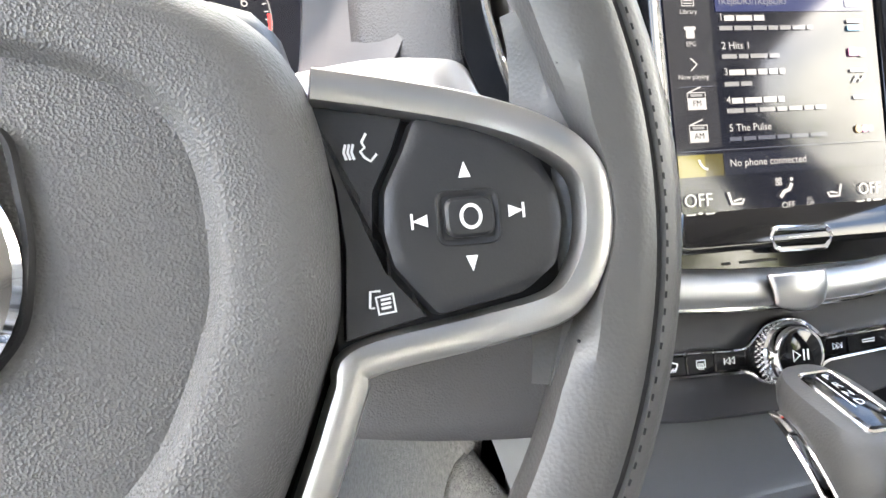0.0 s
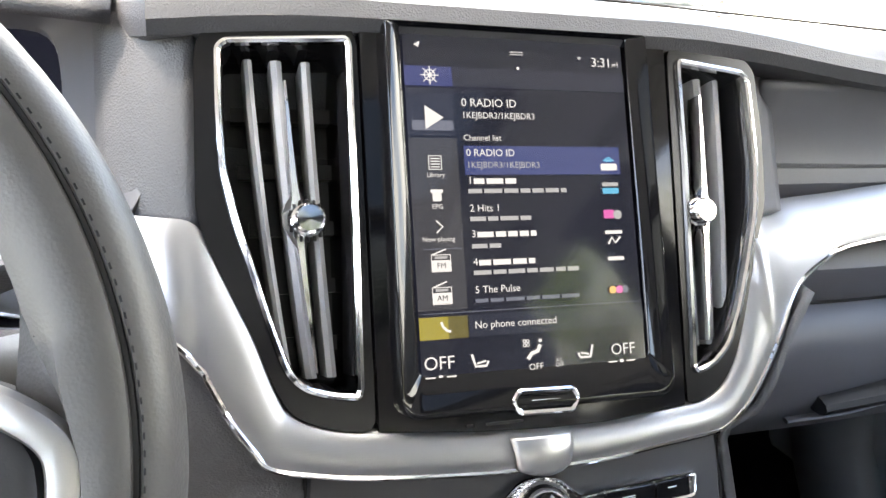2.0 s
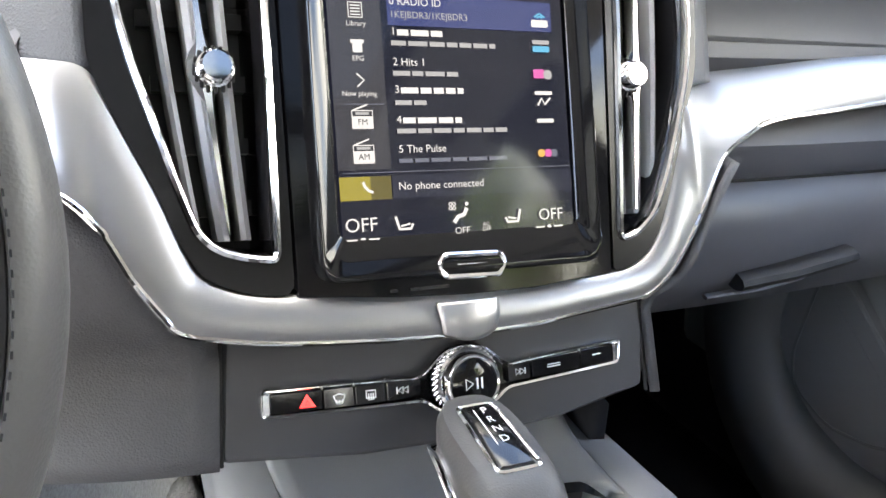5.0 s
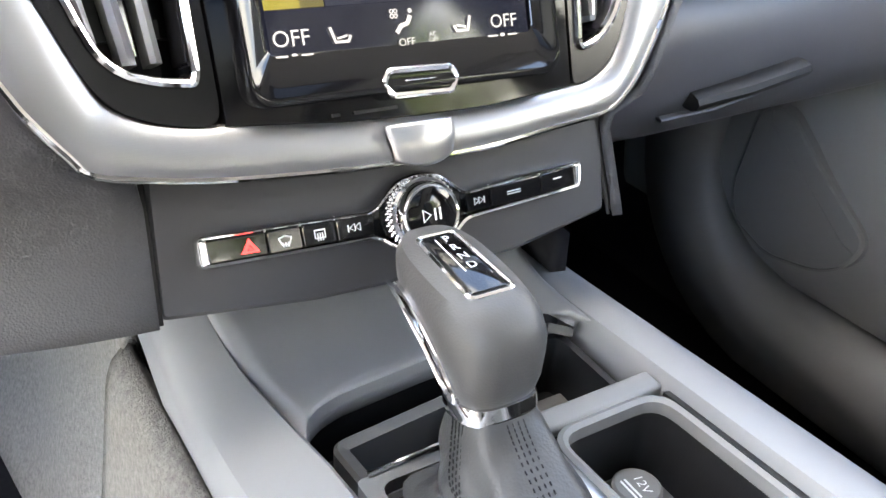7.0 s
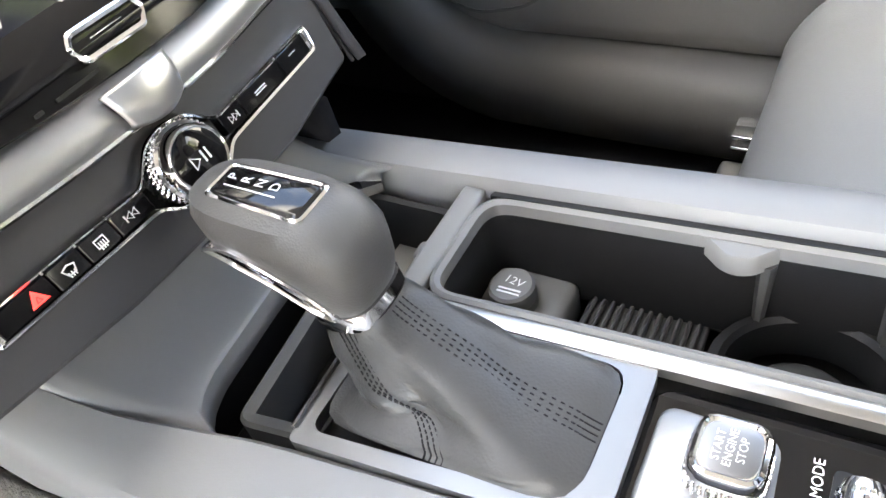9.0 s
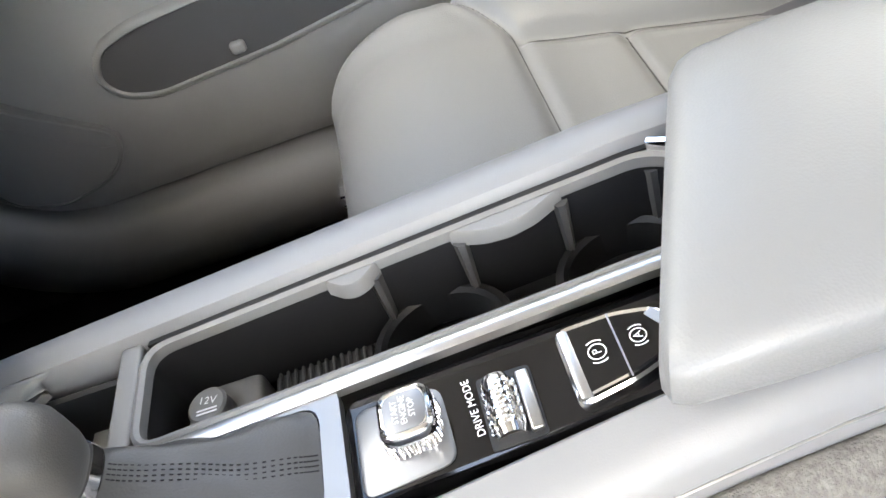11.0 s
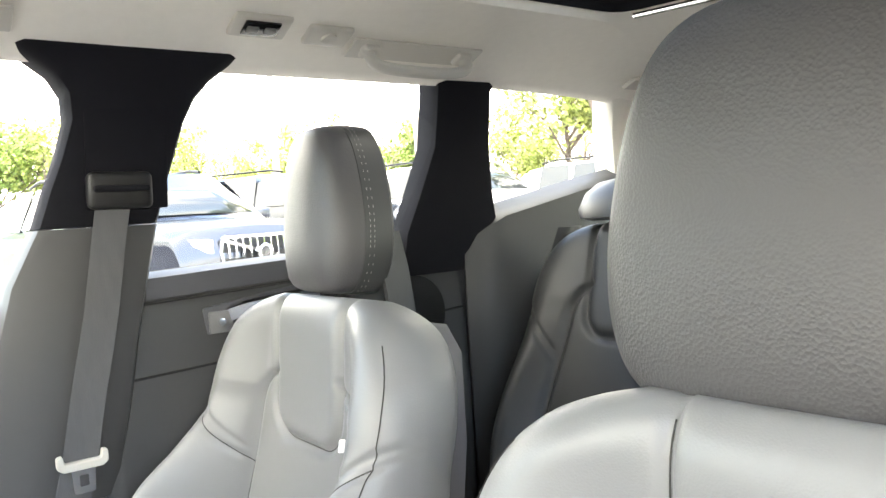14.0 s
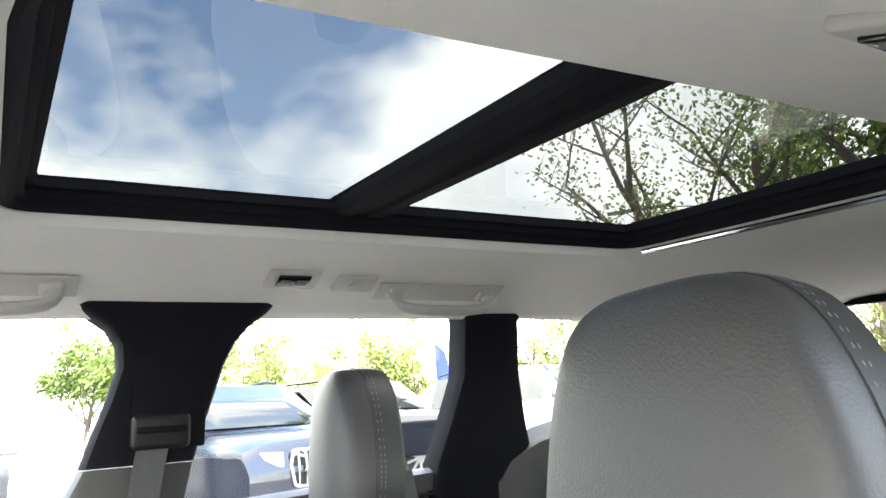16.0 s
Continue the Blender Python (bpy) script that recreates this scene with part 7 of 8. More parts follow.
def backrest(cx, hinge, recline, length, half, wings=1.0, nu=190, nv=210, insert=True, thick=0.085):
    """A bolstered backrest with sewn grooves, from the hinge up; also gives its seam lines."""
    r = radians(recline)
    up, fwd = Vector((0, -math.sin(r), math.cos(r))), Vector((0, math.cos(r), math.sin(r)))
    base = Vector((cx, hinge[1], hinge[2]))

    @functools.lru_cache(maxsize=None)
    def row(v):
        w = half * flow([(0, 0.74), (0.10, 0.92), (0.28, 1.0), (0.5, 0.97), (0.64, 0.94), (0.74, 0.95), (0.83, 0.92), (0.90, 0.84), (0.95, 0.73), (0.98, 0.60), (1.0, 0.46)], v)
        taper = math.sqrt(max(1 - max(v - 0.90, 0) ** 2 / 0.10 ** 2 * 0.97, 0.02)) * math.sqrt(max(1 - max(0.06 - v, 0) ** 2 / 0.06 ** 2 * 0.9, 0.05))
        uc = flow([(0, 0.54), (0.24, 0.58), (0.42, 0.60), (0.55, 0.58), (0.68, 0.55), (0.74, 0.50), (0.775, 0.43), (0.795, 0.36), (1, 0.36)], v)
        bol = wings * flow([(0, 0.075), (0.08, 0.125), (0.18, 0.158), (0.28, 0.165), (0.42, 0.138), (0.53, 0.090), (0.65, 0.048), (0.80, 0.032), (0.90, 0.020), (1, 0.0)], v)
        return w, taper, uc, bol

    def point(u, v):
        w, taper, uc, bol = row(v)
        a = abs(u)
        X, Y = u * w, v * length
        d = 0.030 + bol * smoothstep(max(uc, 0.50) - 0.03, max(uc, 0.50) + 0.28, a) - 0.028 * (1 - a * a) * math.sin(math.pi * v)
        d *= math.sqrt(max(1 - (max(a - 0.76, 0) / 0.24) ** 2, 0)) * taper
        g = 0.0115 * math.exp(-((a - uc) * w / 0.0085) ** 2) * smoothstep(0.815, 0.785, v)
        g += 0.0100 * math.exp(-((Y - CROSS * length) / 0.0085) ** 2) * smoothstep(uc + 0.02, uc - 0.03, a)
        for k in (0.0, 0.026):
            g += 0.0048 * math.exp(-((Y - (0.525 + k + 0.42 * (a - 0.60)) * length) / 0.006) ** 2) * smoothstep(uc, uc + 0.06, a)
        if insert:
            qx, qy = abs(X) - 0.043, 0.625 * length + 0.050 - Y
            sd = math.hypot(max(qx, 0), max(qy, 0)) + min(max(qx, qy), 0) - 0.050
            g += 0.0090 * math.exp(-(sd / 0.0070) ** 2) - 0.0035 * smoothstep(0.004, -0.025, sd)
        return base + Vector((X, 0, 0)) + up * Y + fwd * (d - g)

    rings = []
    for j in range(nv + 1):
        v = j / nv
        w, taper = row(v)[:2]
        ring = [point(-1 + 2 * i / nu, v) for i in range(nu + 1)]
        for i in range(nu // 3 + 1):
            u = 1 - 2 * i / (nu // 3)
            d = -thick * math.sqrt(max(1 - abs(u) ** 4, 0)) * (0.35 + 0.65 * taper) - 0.012
            ring.append(base + Vector((u * w, 0, 0)) + up * (v * length) + fwd * d)
        rings.append(ring)
    seams = [[point(s * row(v)[2], v) for v in [0.04 + 0.0125 * k for k in range(61)]] for s in (-1, 1)]
    e = row(CROSS)[2]
    seams.append([point(-e + 2 * e * k / 40, CROSS) for k in range(41)])
    for s in (-1, 1):
        seams.append([point(s * a, 0.525 + 0.42 * (a - 0.60)) for a in [0.59 + 0.34 * k / 30 for k in range(31)]])
    for s in (-1, 1):
        seams.append([point(s * 0.93, v) for v in [0.08 + 0.011 * k for k in range(76)]])
    if insert:
        u_line = [(-0.093, 0.97 - 0.022 * k) for k in range(12)] + [(-0.043 - 0.050 * math.cos(q), 0.625 + (0.050 - 0.050 * math.sin(q)) / length) for q in [k * math.pi / 20 for k in range(11)]]
        u_line += [(-x, y) for x, y in u_line[::-1]]
        seams.append([point(x / row(v)[0], v) for x, v in u_line])
    return loft(rings), up, fwd, seams


def cushion(cx, y_front, y_back, half, z_mid, nu=180, nv=160, tilt=0.05):
    """A bolstered seat cushion with sewn grooves, from the front edge back."""
    rings = []
    deep = y_front - y_back

    def mid(v):
        return 0.58 - 0.08 * smoothstep(0.36, 0.8, v)

    def cross(a, v):
        return 0.34 - 0.10 * smoothstep(mid(v), 1.0, a)

    def point(u, v):
        y = y_front - deep * v
        w = half * flow([(0, 0.80), (0.06, 0.90), (0.2, 0.97), (0.5, 1.0), (1, 0.97)], v)
        front = math.sqrt(max(1 - (max(0.20 - v, 0) / 0.20) ** 2, 0.0))
        a, m = abs(u), mid(v)
        c = cross(a, v)
        rear = smoothstep(c - 0.05, c + 0.10, v)
        z = z_mid + tilt * (0.4 - v) + 0.012 * smoothstep(m, m + 0.3, a) + 0.034 * rear * smoothstep(m, m + 0.22, a) - 0.014 * rear * smoothstep(m + 0.06, m - 0.10, a)
        z += 0.010 * math.exp(-((v - 0.22) / 0.10) ** 2)
        z -= 0.09 * (1 - math.sqrt(max(1 - (max(a - 0.78, 0) / 0.22) ** 2, 0)))
        z -= 0.11 * (1 - front)
        g = 0.0110 * math.exp(-((a - m) * w / 0.0090) ** 2) * smoothstep(c - 0.01, c + 0.02, v)
        g += 0.0110 * math.exp(-((v - c) * deep / 0.0090) ** 2)
        g += 0.0080 * math.exp(-((v - 0.52) * deep / 0.0080) ** 2) * smoothstep(m + 0.02, m - 0.03, a)
        return Vector((cx + u * w, y, z - g))

    for j in range(nv + 1):
        v = j / nv
        w = half * flow([(0, 0.80), (0.06, 0.90), (0.2, 0.97), (0.5, 1.0), (1, 0.97)], v)
        ring = [point(-1 + 2 * i / nu, v) for i in range(nu + 1)]
        for i in range(17):
            u = 1 - 2 * i / 16
            ring.append(Vector((cx + u * w * 0.96, y_front - deep * v - 0.02 * (1 - v), 0.50)))
        rings.append(ring)
    seams = [[point(s * mid(v), v) for v in [0.36 + 0.016 * k for k in range(39)]] for s in (-1, 1)]
    seams.append([point(u, cross(abs(u), 0.36)) for u in [-0.93 + 0.0186 * k for k in range(101)]])
    seams.append([point(u, 0.52) for u in [-0.54 + 0.027 * k for k in range(41)]])
    return loft(rings), seams


def rest_outline(hw, h):
    pts = [(0, h), (hw * 0.42, h * 0.985), (hw * 0.68, h * 0.90), (hw * 0.86, h * 0.72), (hw * 0.98, h * 0.47), (hw, h * 0.31), (hw * 0.965, h * 0.18), (hw * 0.86, h * 0.065), (hw * 0.68, 0.0), (hw * 0.36, -0.004), (0, -0.005)]
    half_l = [Vector((-a, b)) for a, b in pts[-2:0:-1]]
    return spline([Vector(p) for p in pts] + half_l, 5, True)


def headrest(seat, cx, base, lean, hw, h, mat, turn=0):
    """A shield-shaped head restraint: padded face, stitched side band, back shell."""
    r = radians(lean)
    up, fwd = Vector((0, -math.sin(r), math.cos(r))), Vector((0, math.cos(r), math.sin(r)))
    yaw = Matrix.Rotation(radians(turn), 3, "Z")
    at = lambda u, v, n: Vector((cx, base[1], base[2])) + yaw @ (Vector((u, 0, 0)) + up * v + fwd * (n - 0.012 * (u / hw) ** 2))
    o = rest_outline(hw, h)
    hr = part("headrest", dome(o, (0, h * 0.45), at, [(0.94, -0.050), (0.985, -0.044), (1.0, -0.036), (1.0, -0.004), (0.993, 0.010), (0.978, 0.018), (0.95, 0.0245), (0.88, 0.0305), (0.76, 0.0345), (0.6, 0.037), (0.4, 0.0385), (0.2, 0.039), (0.06, 0.039)]), mat, seat, "padded grey leather head restraint")
    part("rest_band", hoop(o, at, [(-0.0012, -0.042), (-0.0022, -0.022), (-0.0014, -0.004), (0.002, -0.004), (0.002, -0.042)]), SEAT_DARK, hr, "dark stitched side band")
    st = bmesh.new()
    k = len(o)
    for row in (-0.010, -0.016):
        acc = 0.0
        oo = inset(o, -0.0022)
        for i in range(k):
            a, b = oo[i - 1], oo[i]
            acc += (b - a).length
            if acc > 0.0062:
                acc = 0.0
                p0, p1 = at(a.x, a.y, row), at(b.x, b.y, row)
                rbox((0.0006, 0.0006, 0.0034), (p0 + p1) / 2, 0.0002, 1, (p1 - p0).to_track_quat("Z", "Y").to_matrix().to_4x4(), bm=st)
    part("stitching", st, THREAD_PALE, hr, "pale double stitching")
    for d in (-0.035, 0.035):
        part("post", tube([at(d, 0.03, -0.02), at(d, -0.06, -0.02)], 0.007, 10), DARK, hr)
    for sgn in (-1, 1):
        strap = [at(sgn * hw * 0.80, h * 0.34, -0.046), at(sgn * hw * 0.84, h * 0.12, -0.056), at(sgn * hw * 0.84, -0.04, -0.068)]
        part("strap", sweep(strap, [(-0.004, -0.022), (0.004, -0.022), (0.004, 0.018), (-0.004, 0.018)], tuple(fwd)), SEAT_DARK, hr, "dark leather strap behind the rest")
    return hr


def front_seat(cx, y_front, hinge_y, hinge_z, recline, rest_y, rest_z, tag, rest_cx, length=0.52, rest_h=0.215, rest_hw=0.125, rest_lean=4, rest_turn=0):
    seat = thing("front_seat", (cx, (y_front + hinge_y) / 2, 0.39), tag, "car seat", "front seats")
    bm, seams = cushion(cx, y_front, hinge_y - 0.02, 0.245, hinge_z + 0.015, tilt=0.13)
    cush = part("cushion", bm, SEAT, seat, "grey leather seat cushion", sharp=80)
    for path in seams:
        part("seam", tube(path, 0.0009, 5, up=(0.2, 0.3, 0.9)), SEAM_LEATHER, cush)
    bm, up, fwd, seams = backrest(cx, (cx, hinge_y, hinge_z), recline, length, 0.270)
    back = part("backrest", bm, SEAT, seat, "bolstered grey leather backrest", sharp=80)
    for path in seams:
        part("seam", tube(path, 0.0009, 5, up=tuple(fwd)), SEAM_LEATHER, back)
    shell = loft([[Vector((cx + x, 0, 0)) + Vector((0, hinge_y, hinge_z)) + up * (v * length) + fwd * n for x, n in ((-hw, -0.055), (-hw * 0.9, -0.105), (0, -0.125), (hw * 0.9, -0.105), (hw, -0.055))] for v, hw in ((0.0, 0.19), (0.1, 0.225), (0.4, 0.235), (0.7, 0.220), (0.9, 0.19), (0.96, 0.15))], cap=False, wrap=False)
    part("back_shell", shell, DASH_SMOOTH, seat, "dark plastic back shell")
    if cx > 0:
        part("side_tag", rbox((0.003, 0.007, 0.014), Vector((cx - 0.205, hinge_y, hinge_z)) + up * (0.70 * length) + fwd * 0.068, 0.001, 1, Matrix.Rotation(radians(recline), 4, "X")), WHITE_INK, seat, "small white fabric tag")
    part("valance", rbox((0.50, 0.42, 0.12), (cx, (y_front + hinge_y) / 2 - 0.04, 0.55), 0.03, 3), DASH_SMOOTH, seat, "dark plastic seat base")
    for dx in (-0.2, 0.2):
        rail = part("seat_rail", rbox((0.045, 0.52, 0.10), (cx + dx, (y_front + hinge_y) / 2, 0.45), 0.008), DARK, seat, "dark metal seat rail")
        if dx > 0 and cx > 0 or dx < 0 and cx < 0:
            for k in (0.0, 0.016):
                part("rail_bracket", rbox((0.040, 0.070, 0.004), (cx + dx * 1.2, y_front + 0.01, 0.468 + k), 0.001), CHROME, rail, "bright rail bracket")
        part("rail_cover", rbox((0.05, 0.07, 0.035), (cx + dx, y_front + 0.02, 0.43), 0.008), PILLAR_GREY, rail)
    headrest(seat, rest_cx, (0, rest_y, rest_z), rest_lean, rest_hw, rest_h, SEAT_REST, rest_turn)
    return seat


front_seat(0.360, -0.205, -0.840, 0.655, 12.0, -0.975, 1.167, "grey leather front passenger seat with bolstered backrest and headrest", 0.418, rest_h=0.228, rest_hw=0.116, rest_lean=3.8, rest_turn=-7)
front_seat(-0.360, -0.12, -0.760, 0.630, 12.0, -0.896, 1.124, "grey leather driver seat with tall bolstered backrest and headrest", -0.315, rest_h=0.253, rest_hw=0.131, rest_lean=4.7, rest_turn=1.7)

rear = thing("rear_bench", (0, -1.55, 0.42), "dark grey leather rear bench with a folded headrest", "car seat")
for cx in (0.375, -0.375):
    bm, up, fwd, seams = backrest(cx, (cx, -1.42, 0.66), 20, 0.60, 0.255, 0.30, 110, 120)
    part("backrest", bm, SEAT_DARK, rear, "dark grey leather rear backrest", sharp=80)
    part("cushion", cushion(cx, -0.94, -1.42, 0.27, 0.655, 80, 70)[0], SEAT_DARK, rear, "dark grey leather rear cushion")
    pd = loft([[Vector((cx + 0.135 * math.cos(a) * k, y + 0.05 * math.sin(a) * k, z)) for a in [q * math.pi / 14 for q in range(28)]] for z, k, y in ((1.232, 0.75, -1.60), (1.238, 0.95, -1.60), (1.255, 1.0, -1.605), (1.285, 0.95, -1.62), (1.305, 0.75, -1.63), (1.312, 0.4, -1.635))])
    part("headrest", pd, SEAT_DARK, rear, "folded dark headrest pad")
    part("buckle", rbox((0.03, 0.03, 0.05), (cx - 0.2, -1.40, 0.70), 0.006), DARK, rear)
    part("bolster", loft([[Vector((cx + (0.29 if cx > 0 else -0.29) + 0.045 * math.cos(a), -1.44 - 0.26 * t + 0.05 * math.sin(a), 0.62 + 0.60 * t)) for a in [q * math.pi / 10 for q in range(20)]] for t in (0, 0.2, 0.5, 0.8, 0.97, 1.0)]), SEAT_DARK, rear, "dark leather side bolster")
part("middle_backrest", rbox((0.26, 0.10, 0.56), (0, -1.56, 0.92), 0.03, 3, Matrix.Rotation(radians(22), 4, "X")), SEAT_DARK, rear)
part("middle_cushion", rbox((0.26, 0.46, 0.14), (0, -1.22, 0.60), 0.03, 3), SEAT_DARK, rear)
shelf = part("parcel_shelf", rbox((1.24, 0.55, 0.02), (0, -2.2, 1.13), 0.006), PILLAR)
tagged(shelf, "dark luggage cover behind the rear bench", "luggage cover", kind="structure")

# ---- outside: parked cars, trees, poles ----
TYRE = RUBBER
CARGLASS = material("dark_car_glass", (0.02, 0.024, 0.026), 0.04, spec=0.7)
LAMP = material("headlamp_lens", (0.75, 0.77, 0.8), 0.08, spec=0.7, tint=0.2, tint_scale=12)


def paint(name, color, metal=0.3):
    return material(name, color, 0.22, metal, coat=0.8, tint=0.04, tint_scale=2)


def parked_car(mat, x, y, heading, tag, tall=1.72, dark_trim=True, slats=11):
    """A parked sport utility car that faces along its heading."""
    car = thing("parked_car", (0, 0, 0), tag, "car", "parked cars")
    L, W = 4.75, 0.96

    def half(t, z):
        """Half width at the station t (0 nose, 1 tail) and height z."""
        w = W * (1 - 0.14 * smoothstep(0.12, 0, t) - 0.10 * smoothstep(0.9, 1, t))
        return w * (1 - 0.24 * smoothstep(1.0, tall, z))
    top = [(0.0, 0.80), (0.012, 0.98), (0.03, 1.05), (0.10, 1.10), (0.24, 1.15), (0.275, 1.17), (0.38, tall - 0.10), (0.44, tall - 0.02), (0.6, tall), (0.8, tall - 0.03), (0.93, tall - 0.12), (0.965, 1.2), (0.99, 1.05), (1.0, 0.8)]
    rings = []
    for i in range(49):
        t = i / 48
        zt = flow(top, t) if t < 0.25 or t > 0.97 else line(top, t)
        zt = max(zt, 0.6)
        yy = -L * t + L / 2
        ring = []
        for k in range(17):
            a = k / 16
            z = 0.30 + (zt - 0.30) * a
            w = half(t, z)
            if a > 0.86:
                w *= 1 - 0.9 * ((a - 0.86) / 0.14) ** 2.2
                z = 0.30 + (zt - 0.30) * (0.86 + 0.14 * math.sin((a - 0.86) / 0.14 * math.pi / 2))
            if a < 0.12:
                w *= 0.94
            w += 0.014 * math.exp(-((z - 0.92) / 0.05) ** 2)
            ring.append(Vector((w, yy, z)))
        ring += [Vector((-p.x, p.y, p.z)) for p in ring[::-1]]
        rings.append(ring)
    part("body", loft(rings), mat, car, "glossy painted body")
    for s in (-1, 1):
        for t0, t1 in ((0.36, 0.53), (0.54, 0.72), (0.735, 0.86)):
            z0, z1 = 1.14, tall - 0.11
            q0, q1 = t0, t1
            zt0 = min(z1, line(top, q0 + 0.03) - 0.06)
            sl = 0.055 if t0 < 0.4 else 0.0
            pts = [Vector((s * (half(q0, z0) + 0.012), L / 2 - L * (q0 - sl), z0)), Vector((s * (half(q1, z0) + 0.012), L / 2 - L * q1, z0 + 0.02)), Vector((s * (half(q1, z1) + 0.012), L / 2 - L * (q1 - 0.01), z1)), Vector((s * (half(q0, z1) + 0.012), L / 2 - L * (q0 + sl * 0.6), zt0))]
            bm = bmesh.new()
            bm.faces.new([bm.verts.new(p) for p in pts])
            solid(part("side_window", bm, CARGLASS, car, "dark side glass", smooth=False), 0.01)
        for t in (0.19, 0.80):
            wheel_ob = part("wheel", lathe([(0.30, -0.11), (0.355, -0.09), (0.365, 0.0), (0.355, 0.09), (0.30, 0.11), (0.27, 0.10), (0.26, 0.07), (0.0001, 0.06)], (s * (W - 0.115), L / 2 - L * t, 0.36), (s, 0, 0), 28), TYRE, car, "black tyre")
            rimb = bmesh.new()
            for k in range(10):
                a = k * math.pi / 5
                rbox((0.02, 0.045, 0.25), (s * (W - 0.03), L / 2 - L * t + 0.13 * math.sin(a), 0.36 + 0.13 * math.cos(a)), 0.008, 1, Matrix.Rotation(-a, 4, "X"), bm=rimb)
            part("rim", rimb, SATIN, wheel_ob, "silver spoked rim")
        part("headlight", loft([[Vector((s * x, L / 2 - d, z)) for x, d, z in ((0.50, -0.005, zz), (0.66, 0.04, zz + 0.012), (0.80, 0.19, zz + 0.02), (0.865, 0.42, zz + 0.03))] for zz in (0.80, 0.84, 0.89, 0.92)], cap=False, wrap=False), LAMP, car, "clear headlight")
        mirror = part("mirror", rbox((0.20, 0.11, 0.15), (s * (W + 0.09), L / 2 - L * 0.335, 1.17), 0.04, 3), mat, car, "door mirror")
        part("roof_rail", tube([(s * 0.60, L / 2 - L * 0.45, tall - 0.015), (s * 0.61, L / 2 - L * 0.5, tall + 0.02), (s * 0.61, L / 2 - L * 0.8, tall + 0.01), (s * 0.60, L / 2 - L * 0.86, tall - 0.04)], 0.018, 8), SATIN if not dark_trim else DARK, car)
    # windscreen
    wind = [(0.285, 1.18, 0.80), (0.40, tall - 0.075, 0.60)]
    bm = loft([[Vector((w * u * 0.97, L / 2 - L * (t - 0.012 * (1 - u * u)) + 0.012, z + 0.016)) for u in (-1, -0.6, -0.2, 0.2, 0.6, 1)] for t, z, w in wind], cap=False, wrap=False)
    solid(part("windscreen", bm, CARGLASS, car, "dark windscreen"), 0.01)
    # grille
    GO = rounded([(-0.40, 0.62), (0.40, 0.62), (0.43, 0.80), (0.40, 0.93), (-0.40, 0.93), (-0.43, 0.80)], 0.04, 4)
    at = lambda u, v, n: Vector((u, L / 2 + 0.02 - 0.10 * (u / 0.9) ** 2 - 0.03 * (v - 0.62) + n, v))
    gr = part("grille", plate(GO, at, [(0, -0.10), (0, 0.0), (0.01, 0.004)]), DARK, car, "dark grille")
    part("grille_frame", hoop(GO, at, [(-0.012, -0.01), (-0.012, 0.02), (0.0, 0.03), (0.012, 0.02), (0.012, -0.01)]), CHROME, gr, "chrome grille frame")
    for k in range(slats):
        u = -0.36 + 0.72 * k / (slats - 1)
        part("slat", sweep([at(u, 0.64, 0.012), at(u, 0.78, 0.02), at(u, 0.915, 0.012)], [(-0.010, -0.01), (0.010, -0.01), (0.006, 0.012), (-0.006, 0.012)], (0, 1, 0)), CHROME, gr, "chrome upright grille bar")
    part("grille_bar", sweep([at(-0.39, 0.66, 0.024), at(0.39, 0.90, 0.024)], [(-0.016, -0.01), (0.016, -0.01), (0.016, 0.01), (-0.016, 0.01)], (0, 1, 0)), CHROME, gr)
    part("badge", lathe([(0.075, 0), (0.075, 0.018), (0.058, 0.022), (0.052, 0.012), (0.0001, 0.012)], at(0, 0.78, 0.026), (0, 1, 0), 28), CHROME, gr, "round chrome badge")
    part("lower_intake", rbox((1.25, 0.08, 0.16), (0, L / 2 - 0.06, 0.42), 0.03, 3), DARK, car)
    part("bumper_lip", rbox((1.5, 0.10, 0.03), (0, L / 2 - 0.07, 0.315), 0.012, 2), SATIN, car)
    part("number_plate", rbox((0.42, 0.02, 0.13), (0, L / 2 + 0.02, 0.50), 0.006, 2), DARK, car, "blank plate holder")
    part("plate_bar", rbox((0.22, 0.004, 0.05), (0, L / 2 + 0.033, 0.50), 0.002, 1), SC_GREY if False else SATIN, car)
    for s in (-1, 1):
        part("tail_light", rbox((0.10, 0.06, 0.42), (s * 0.78, -L / 2 + 0.10, 1.08), 0.02, 2), RED_INK, car, "red tail light")
    m = Matrix.Translation((x, y, lie(x, y))) @ Matrix.Rotation(radians(heading), 4, "Z")
    car.matrix_world = m
    return car


BLUE = paint("dark_blue_paint", (0.012, 0.015, 0.026), 0.1)
BLACK = paint("black_paint", (0.010, 0.012, 0.018))
WHITE = paint("white_paint", (0.80, 0.80, 0.80), 0.0)
SILVER = paint("silver_paint", (0.42, 0.43, 0.45), 0.6)
parked_car(BLUE, 8.4, -2.85, 100, "dark blue parked car with a chrome grille facing the lot")
parked_car(BLACK, 12.4, -6.5, 128, "black parked sport utility car", 1.78)
parked_car(WHITE, 10.4, -9.0, 112, "white parked sport utility car with a chrome grille", 1.78)
parked_car(WHITE, 9.4, -12.6, 120, "white parked sport utility car", 1.72)
parked_car(WHITE, 11.5, -16.5, 120, "white parked car in the next row", 1.7)
parked_car(SILVER, 9.0, 0.4, 95, "silver parked car beside the passenger window")
parked_car(WHITE, 9.6, 3.6, 95, "white parked car ahead of the passenger window")
parked_car(WHITE, 6.6, 10.4, 150, "white parked car seen over the dashboard", 1.75)
parked_car(WHITE, 3.2, -13.5, 15, "white parked car behind the tailgate", 1.5)
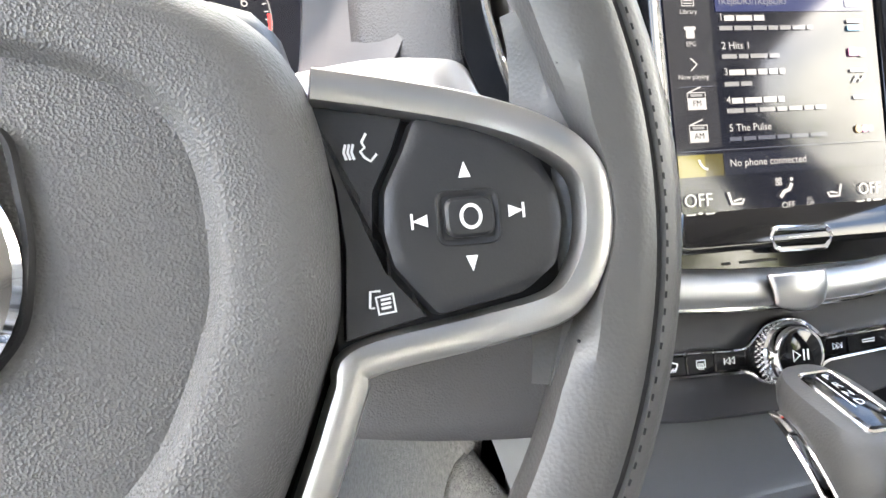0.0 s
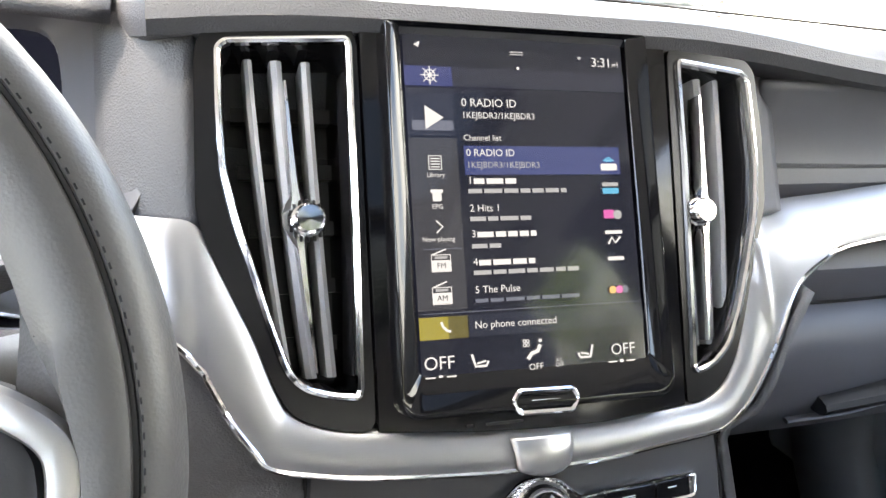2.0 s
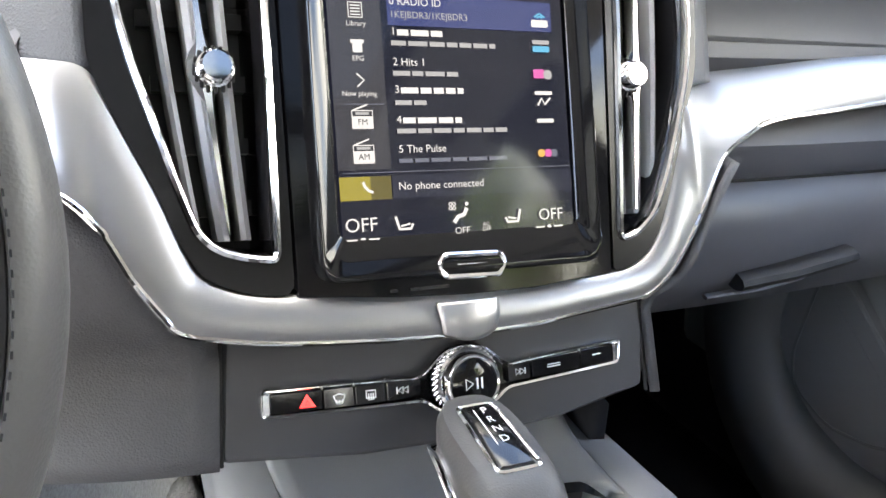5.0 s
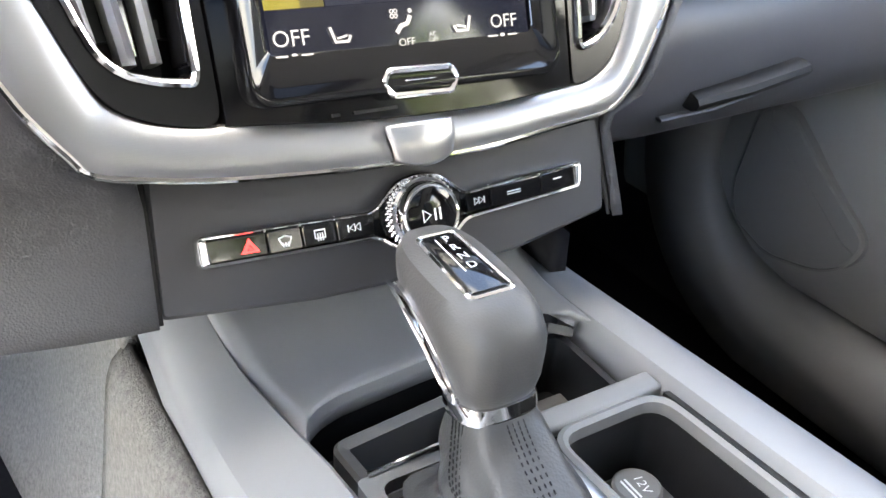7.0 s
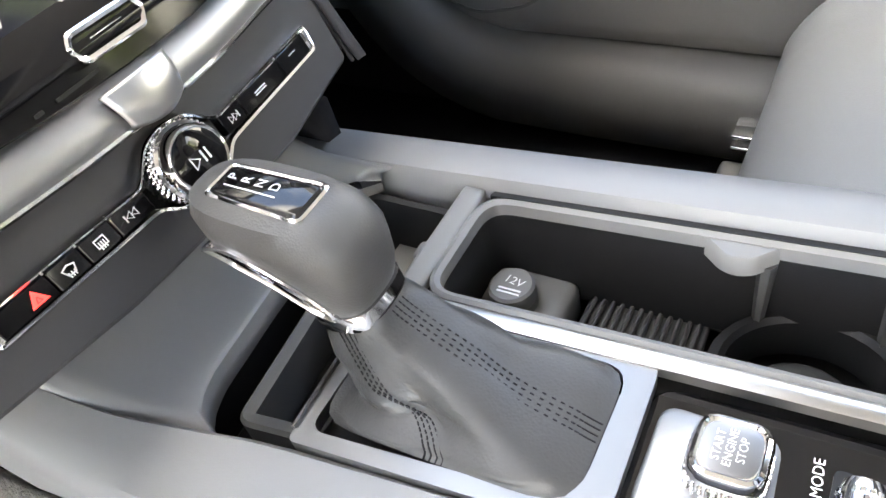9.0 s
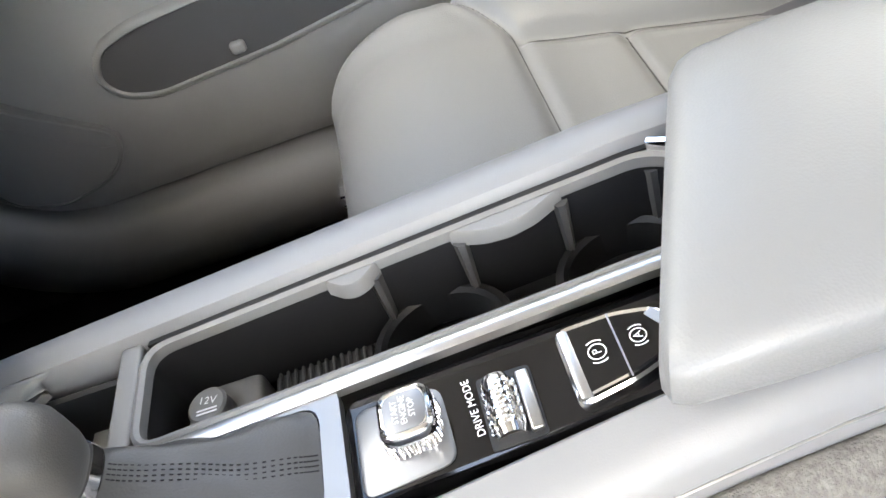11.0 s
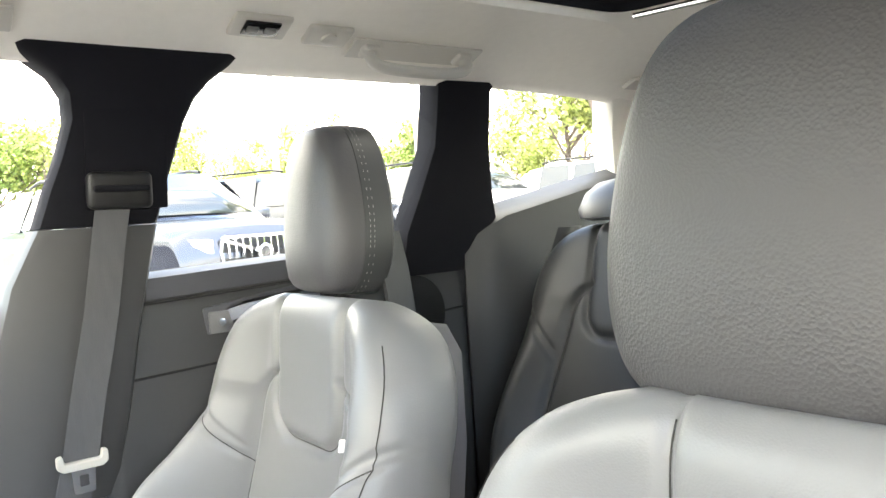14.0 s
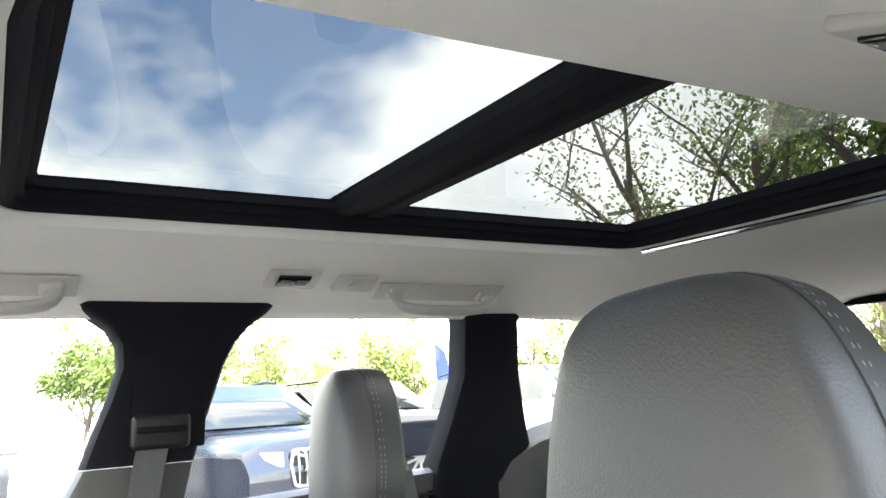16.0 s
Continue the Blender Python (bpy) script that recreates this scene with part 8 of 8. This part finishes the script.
parked_car(SILVER, 0.6, -15.0, 15, "grey parked car behind the tailgate", 1.5)
parked_car(BLACK, -3.0, -13.0, 10, "black parked car behind the tailgate", 1.6)

BARK = material("bark", (0.16, 0.125, 0.10), 0.9, grain=0.8, scale=25, tint=0.4, tint_scale=8)


def leaf_material(name, color):
    m = material(name, color, 0.6, tint=0.0)
    nt = m.node_tree
    geo = nt.nodes.new("ShaderNodeNewGeometry")
    mix = nt.nodes.new("ShaderNodeMix")
    mix.data_type = "RGBA"
    mix.inputs["A"].default_value = (*[c * 0.55 for c in color], 1)
    mix.inputs["B"].default_value = (*[c * 1.5 for c in color], 1)
    nt.links.new(geo.outputs["Random Per Island"], mix.inputs["Factor"])
    b = nt.nodes["Principled BSDF"]
    nt.links.new(mix.outputs["Result"], b.inputs["Base Color"])
    b.inputs["Transmission Weight"].default_value = 0.0
    return m


LEAF = leaf_material("spring_leaves", (0.19, 0.27, 0.06))
LEAF_PALE = leaf_material("pale_spring_leaves", (0.32, 0.37, 0.11))


def tree(seed, height, spread, leaves, mat, size=0.16, low=0.25):
    """A tapered trunk with forked limbs and loose clumps of leaves."""
    rs = random.Random(seed)
    t = thing("tree", (0, 0, 0), "leafy spring tree with a loose green crown", "tree", "trees round the lot")
    bm = bmesh.new()
    tips = []

    def limb(p, d, length, r, level):
        pts = [p]
        for k in range(4):
            d = (d + Vector((rs.uniform(-1, 1), rs.uniform(-1, 1), rs.uniform(-0.3, 0.6))) * 0.16).normalized()
            pts.append(pts[-1] + d * length / 4)
        tube(pts, r, 6, bm=bm, up=(0.3, 0.9, 0.1), scale=lambda q: 1 - 0.55 * q)
        for q in pts[2:]:
            if level:
                tips.append(q)
        if level < 3:
            for k in range(rs.choice((3, 4)) if level else 7):
                a = rs.uniform(0, 6.28)
                o = Vector((math.cos(a), math.sin(a), rs.uniform(0.25, 1.1))).normalized()
                s0 = pts[rs.randint(2, 4)] if level else pts[1].lerp(pts[4], rs.uniform(low, 1))
                limb(s0, (d * 0.35 + o).normalized(), length * rs.uniform(0.42, 0.6) * (spread if not level else 1), r * 0.42, level + 1)
    limb(Vector((0, 0, 0)), Vector((0, 0, 1)), height * 0.62, height * 0.018, 0)
    part("trunk", bm, BARK, t, "grey brown trunk and limbs")
    verts, faces = [], []
    for k in range(leaves):
        c = rs.choice(tips) + Vector((rs.gauss(0, 1), rs.gauss(0, 1), rs.gauss(0, 1))) * height * 0.035
        n = Vector((rs.gauss(0, 1), rs.gauss(0, 1), rs.gauss(0, 1))).normalized()
        a = n.orthogonal().normalized() * size * rs.uniform(0.5, 1.1)
        b = n.cross(a).normalized() * size * rs.uniform(0.3, 0.7)
        i = len(verts)
        verts += [c - a, c + b, c + a, c - b]
        faces.append((i, i + 1, i + 2, i + 3))
    me = bpy.data.meshes.new("crown")
    me.from_pydata(verts, [], faces)
    me.materials.append(mat)
    place(new("crown", me), t)["label"] = "loose crown of small leaves"
    return t


rs = random.Random(4)
kinds = [tree(1, 11, 1.0, 4200, LEAF, 0.12), tree(2, 12, 0.9, 2200, LEAF_PALE, 0.09), tree(3, 9, 1.25, 5600, LEAF, 0.17, 0.1), tree(5, 8, 1.2, 3600, LEAF_PALE, 0.17, 0.1)]
spots = []
for a, d, k, sc in ((-52, 22, 1, 1.05), (-57, 24, 1, 1.1), (-48, 25, 3, 0.85), (-68, 20, 0, 1.05), (-73, 22, 2, 1.15), (-64, 26, 0, 1.0), (-79, 24, 0, 1.1), (-86, 22, 2, 1.1), (-93, 25, 0, 1.0), (-102, 24, 0, 1.0), (-112, 26, 2, 1.0)):
    spots.append((a, d, k, sc))
for i in range(34):
    spots.append((-6 - i * 2.6 + rs.uniform(-1, 1), rs.uniform(36, 44), rs.choice((1, 3, 3, 2)), rs.uniform(0.55, 0.85)))
for i in range(26):
    spots.append((8 + i * 9 + rs.uniform(-2, 2), rs.uniform(36, 46), rs.choice((0, 1, 2)), rs.uniform(0.7, 1.0)))
used = set()
for a, d, k, sc in spots:
    px, py = d * math.cos(radians(a)), d * math.sin(radians(a))
    m = Matrix.Translation((px, py, lie(px, py) - 0.05)) @ Matrix.Rotation(rs.uniform(0, 6.28), 4, "Z")
    if k in used:
        ob = copy_thing(kinds[k], m)
    else:
        ob = kinds[k]
        ob.matrix_basis = m
        used.add(k)
    ob.scale = (sc, sc, sc)

POLE = material("weathered_pole", (0.30, 0.27, 0.24), 0.85, grain=0.5, scale=30, tint=0.2)
tops = []
for a, d in ((-25.5, 30), (-48.2, 28), (-36, 33), (-67, 30), (-14, 32)):
    px, py = d * math.cos(radians(a)), d * math.sin(radians(a))
    pole = thing("utility_pole", (px, py, lie(px, py)), "grey wooden utility pole with a cross arm", "pole", "utility poles")
    part("shaft", lathe([(0.16, 0), (0.11, 9.0), (0.0001, 9.02)], (px, py, lie(px, py)), (0, 0, 1), 12), POLE, pole)
    part("cross_arm", rbox((0.12, 2.2, 0.12), (px, py, 8.6), 0.01, 1, Matrix.Rotation(radians(a), 4, "Z")), POLE, pole)
    tops.append((a, Vector((px, py, 8.75))))
tops.sort(key=lambda q: q[0])
for (a0, p), (a1, q) in zip(tops, tops[1:]):
    for dz in (0.0, -0.5, -1.3):
        pts = [p.lerp(q, k / 10) + Vector((0, 0, dz - 0.5 * (1 - (2 * k / 10 - 1) ** 2))) for k in range(11)]
        tagged(part("power_line", tube(pts, 0.02, 5), RUBBER), "thin black power line between the poles", "cable", "power lines")
flag = thing("banner", (15.0, -9.6, lie(15, -9.6)), "tall blue advertising banner on a thin pole", "banner")
part("banner_pole", tube([(15.0, -9.6, 0.3), (15.0, -9.6, 3.3)], 0.02, 8, up=(0, 1, 0)), SATIN, flag)
part("banner_cloth", loft([[Vector((15.0 + 0.02 * math.sin(z * 3), -9.62 - w * u, z)) for u in (0, 0.5, 1)] for z, w in ((1.9, 0.3), (2.3, 0.38), (2.8, 0.36), (3.1, 0.28), (3.3, 0.05))], cap=False, wrap=False), paint("blue_cloth", (0.03, 0.06, 0.35), 0.0), flag, "blue cloth")
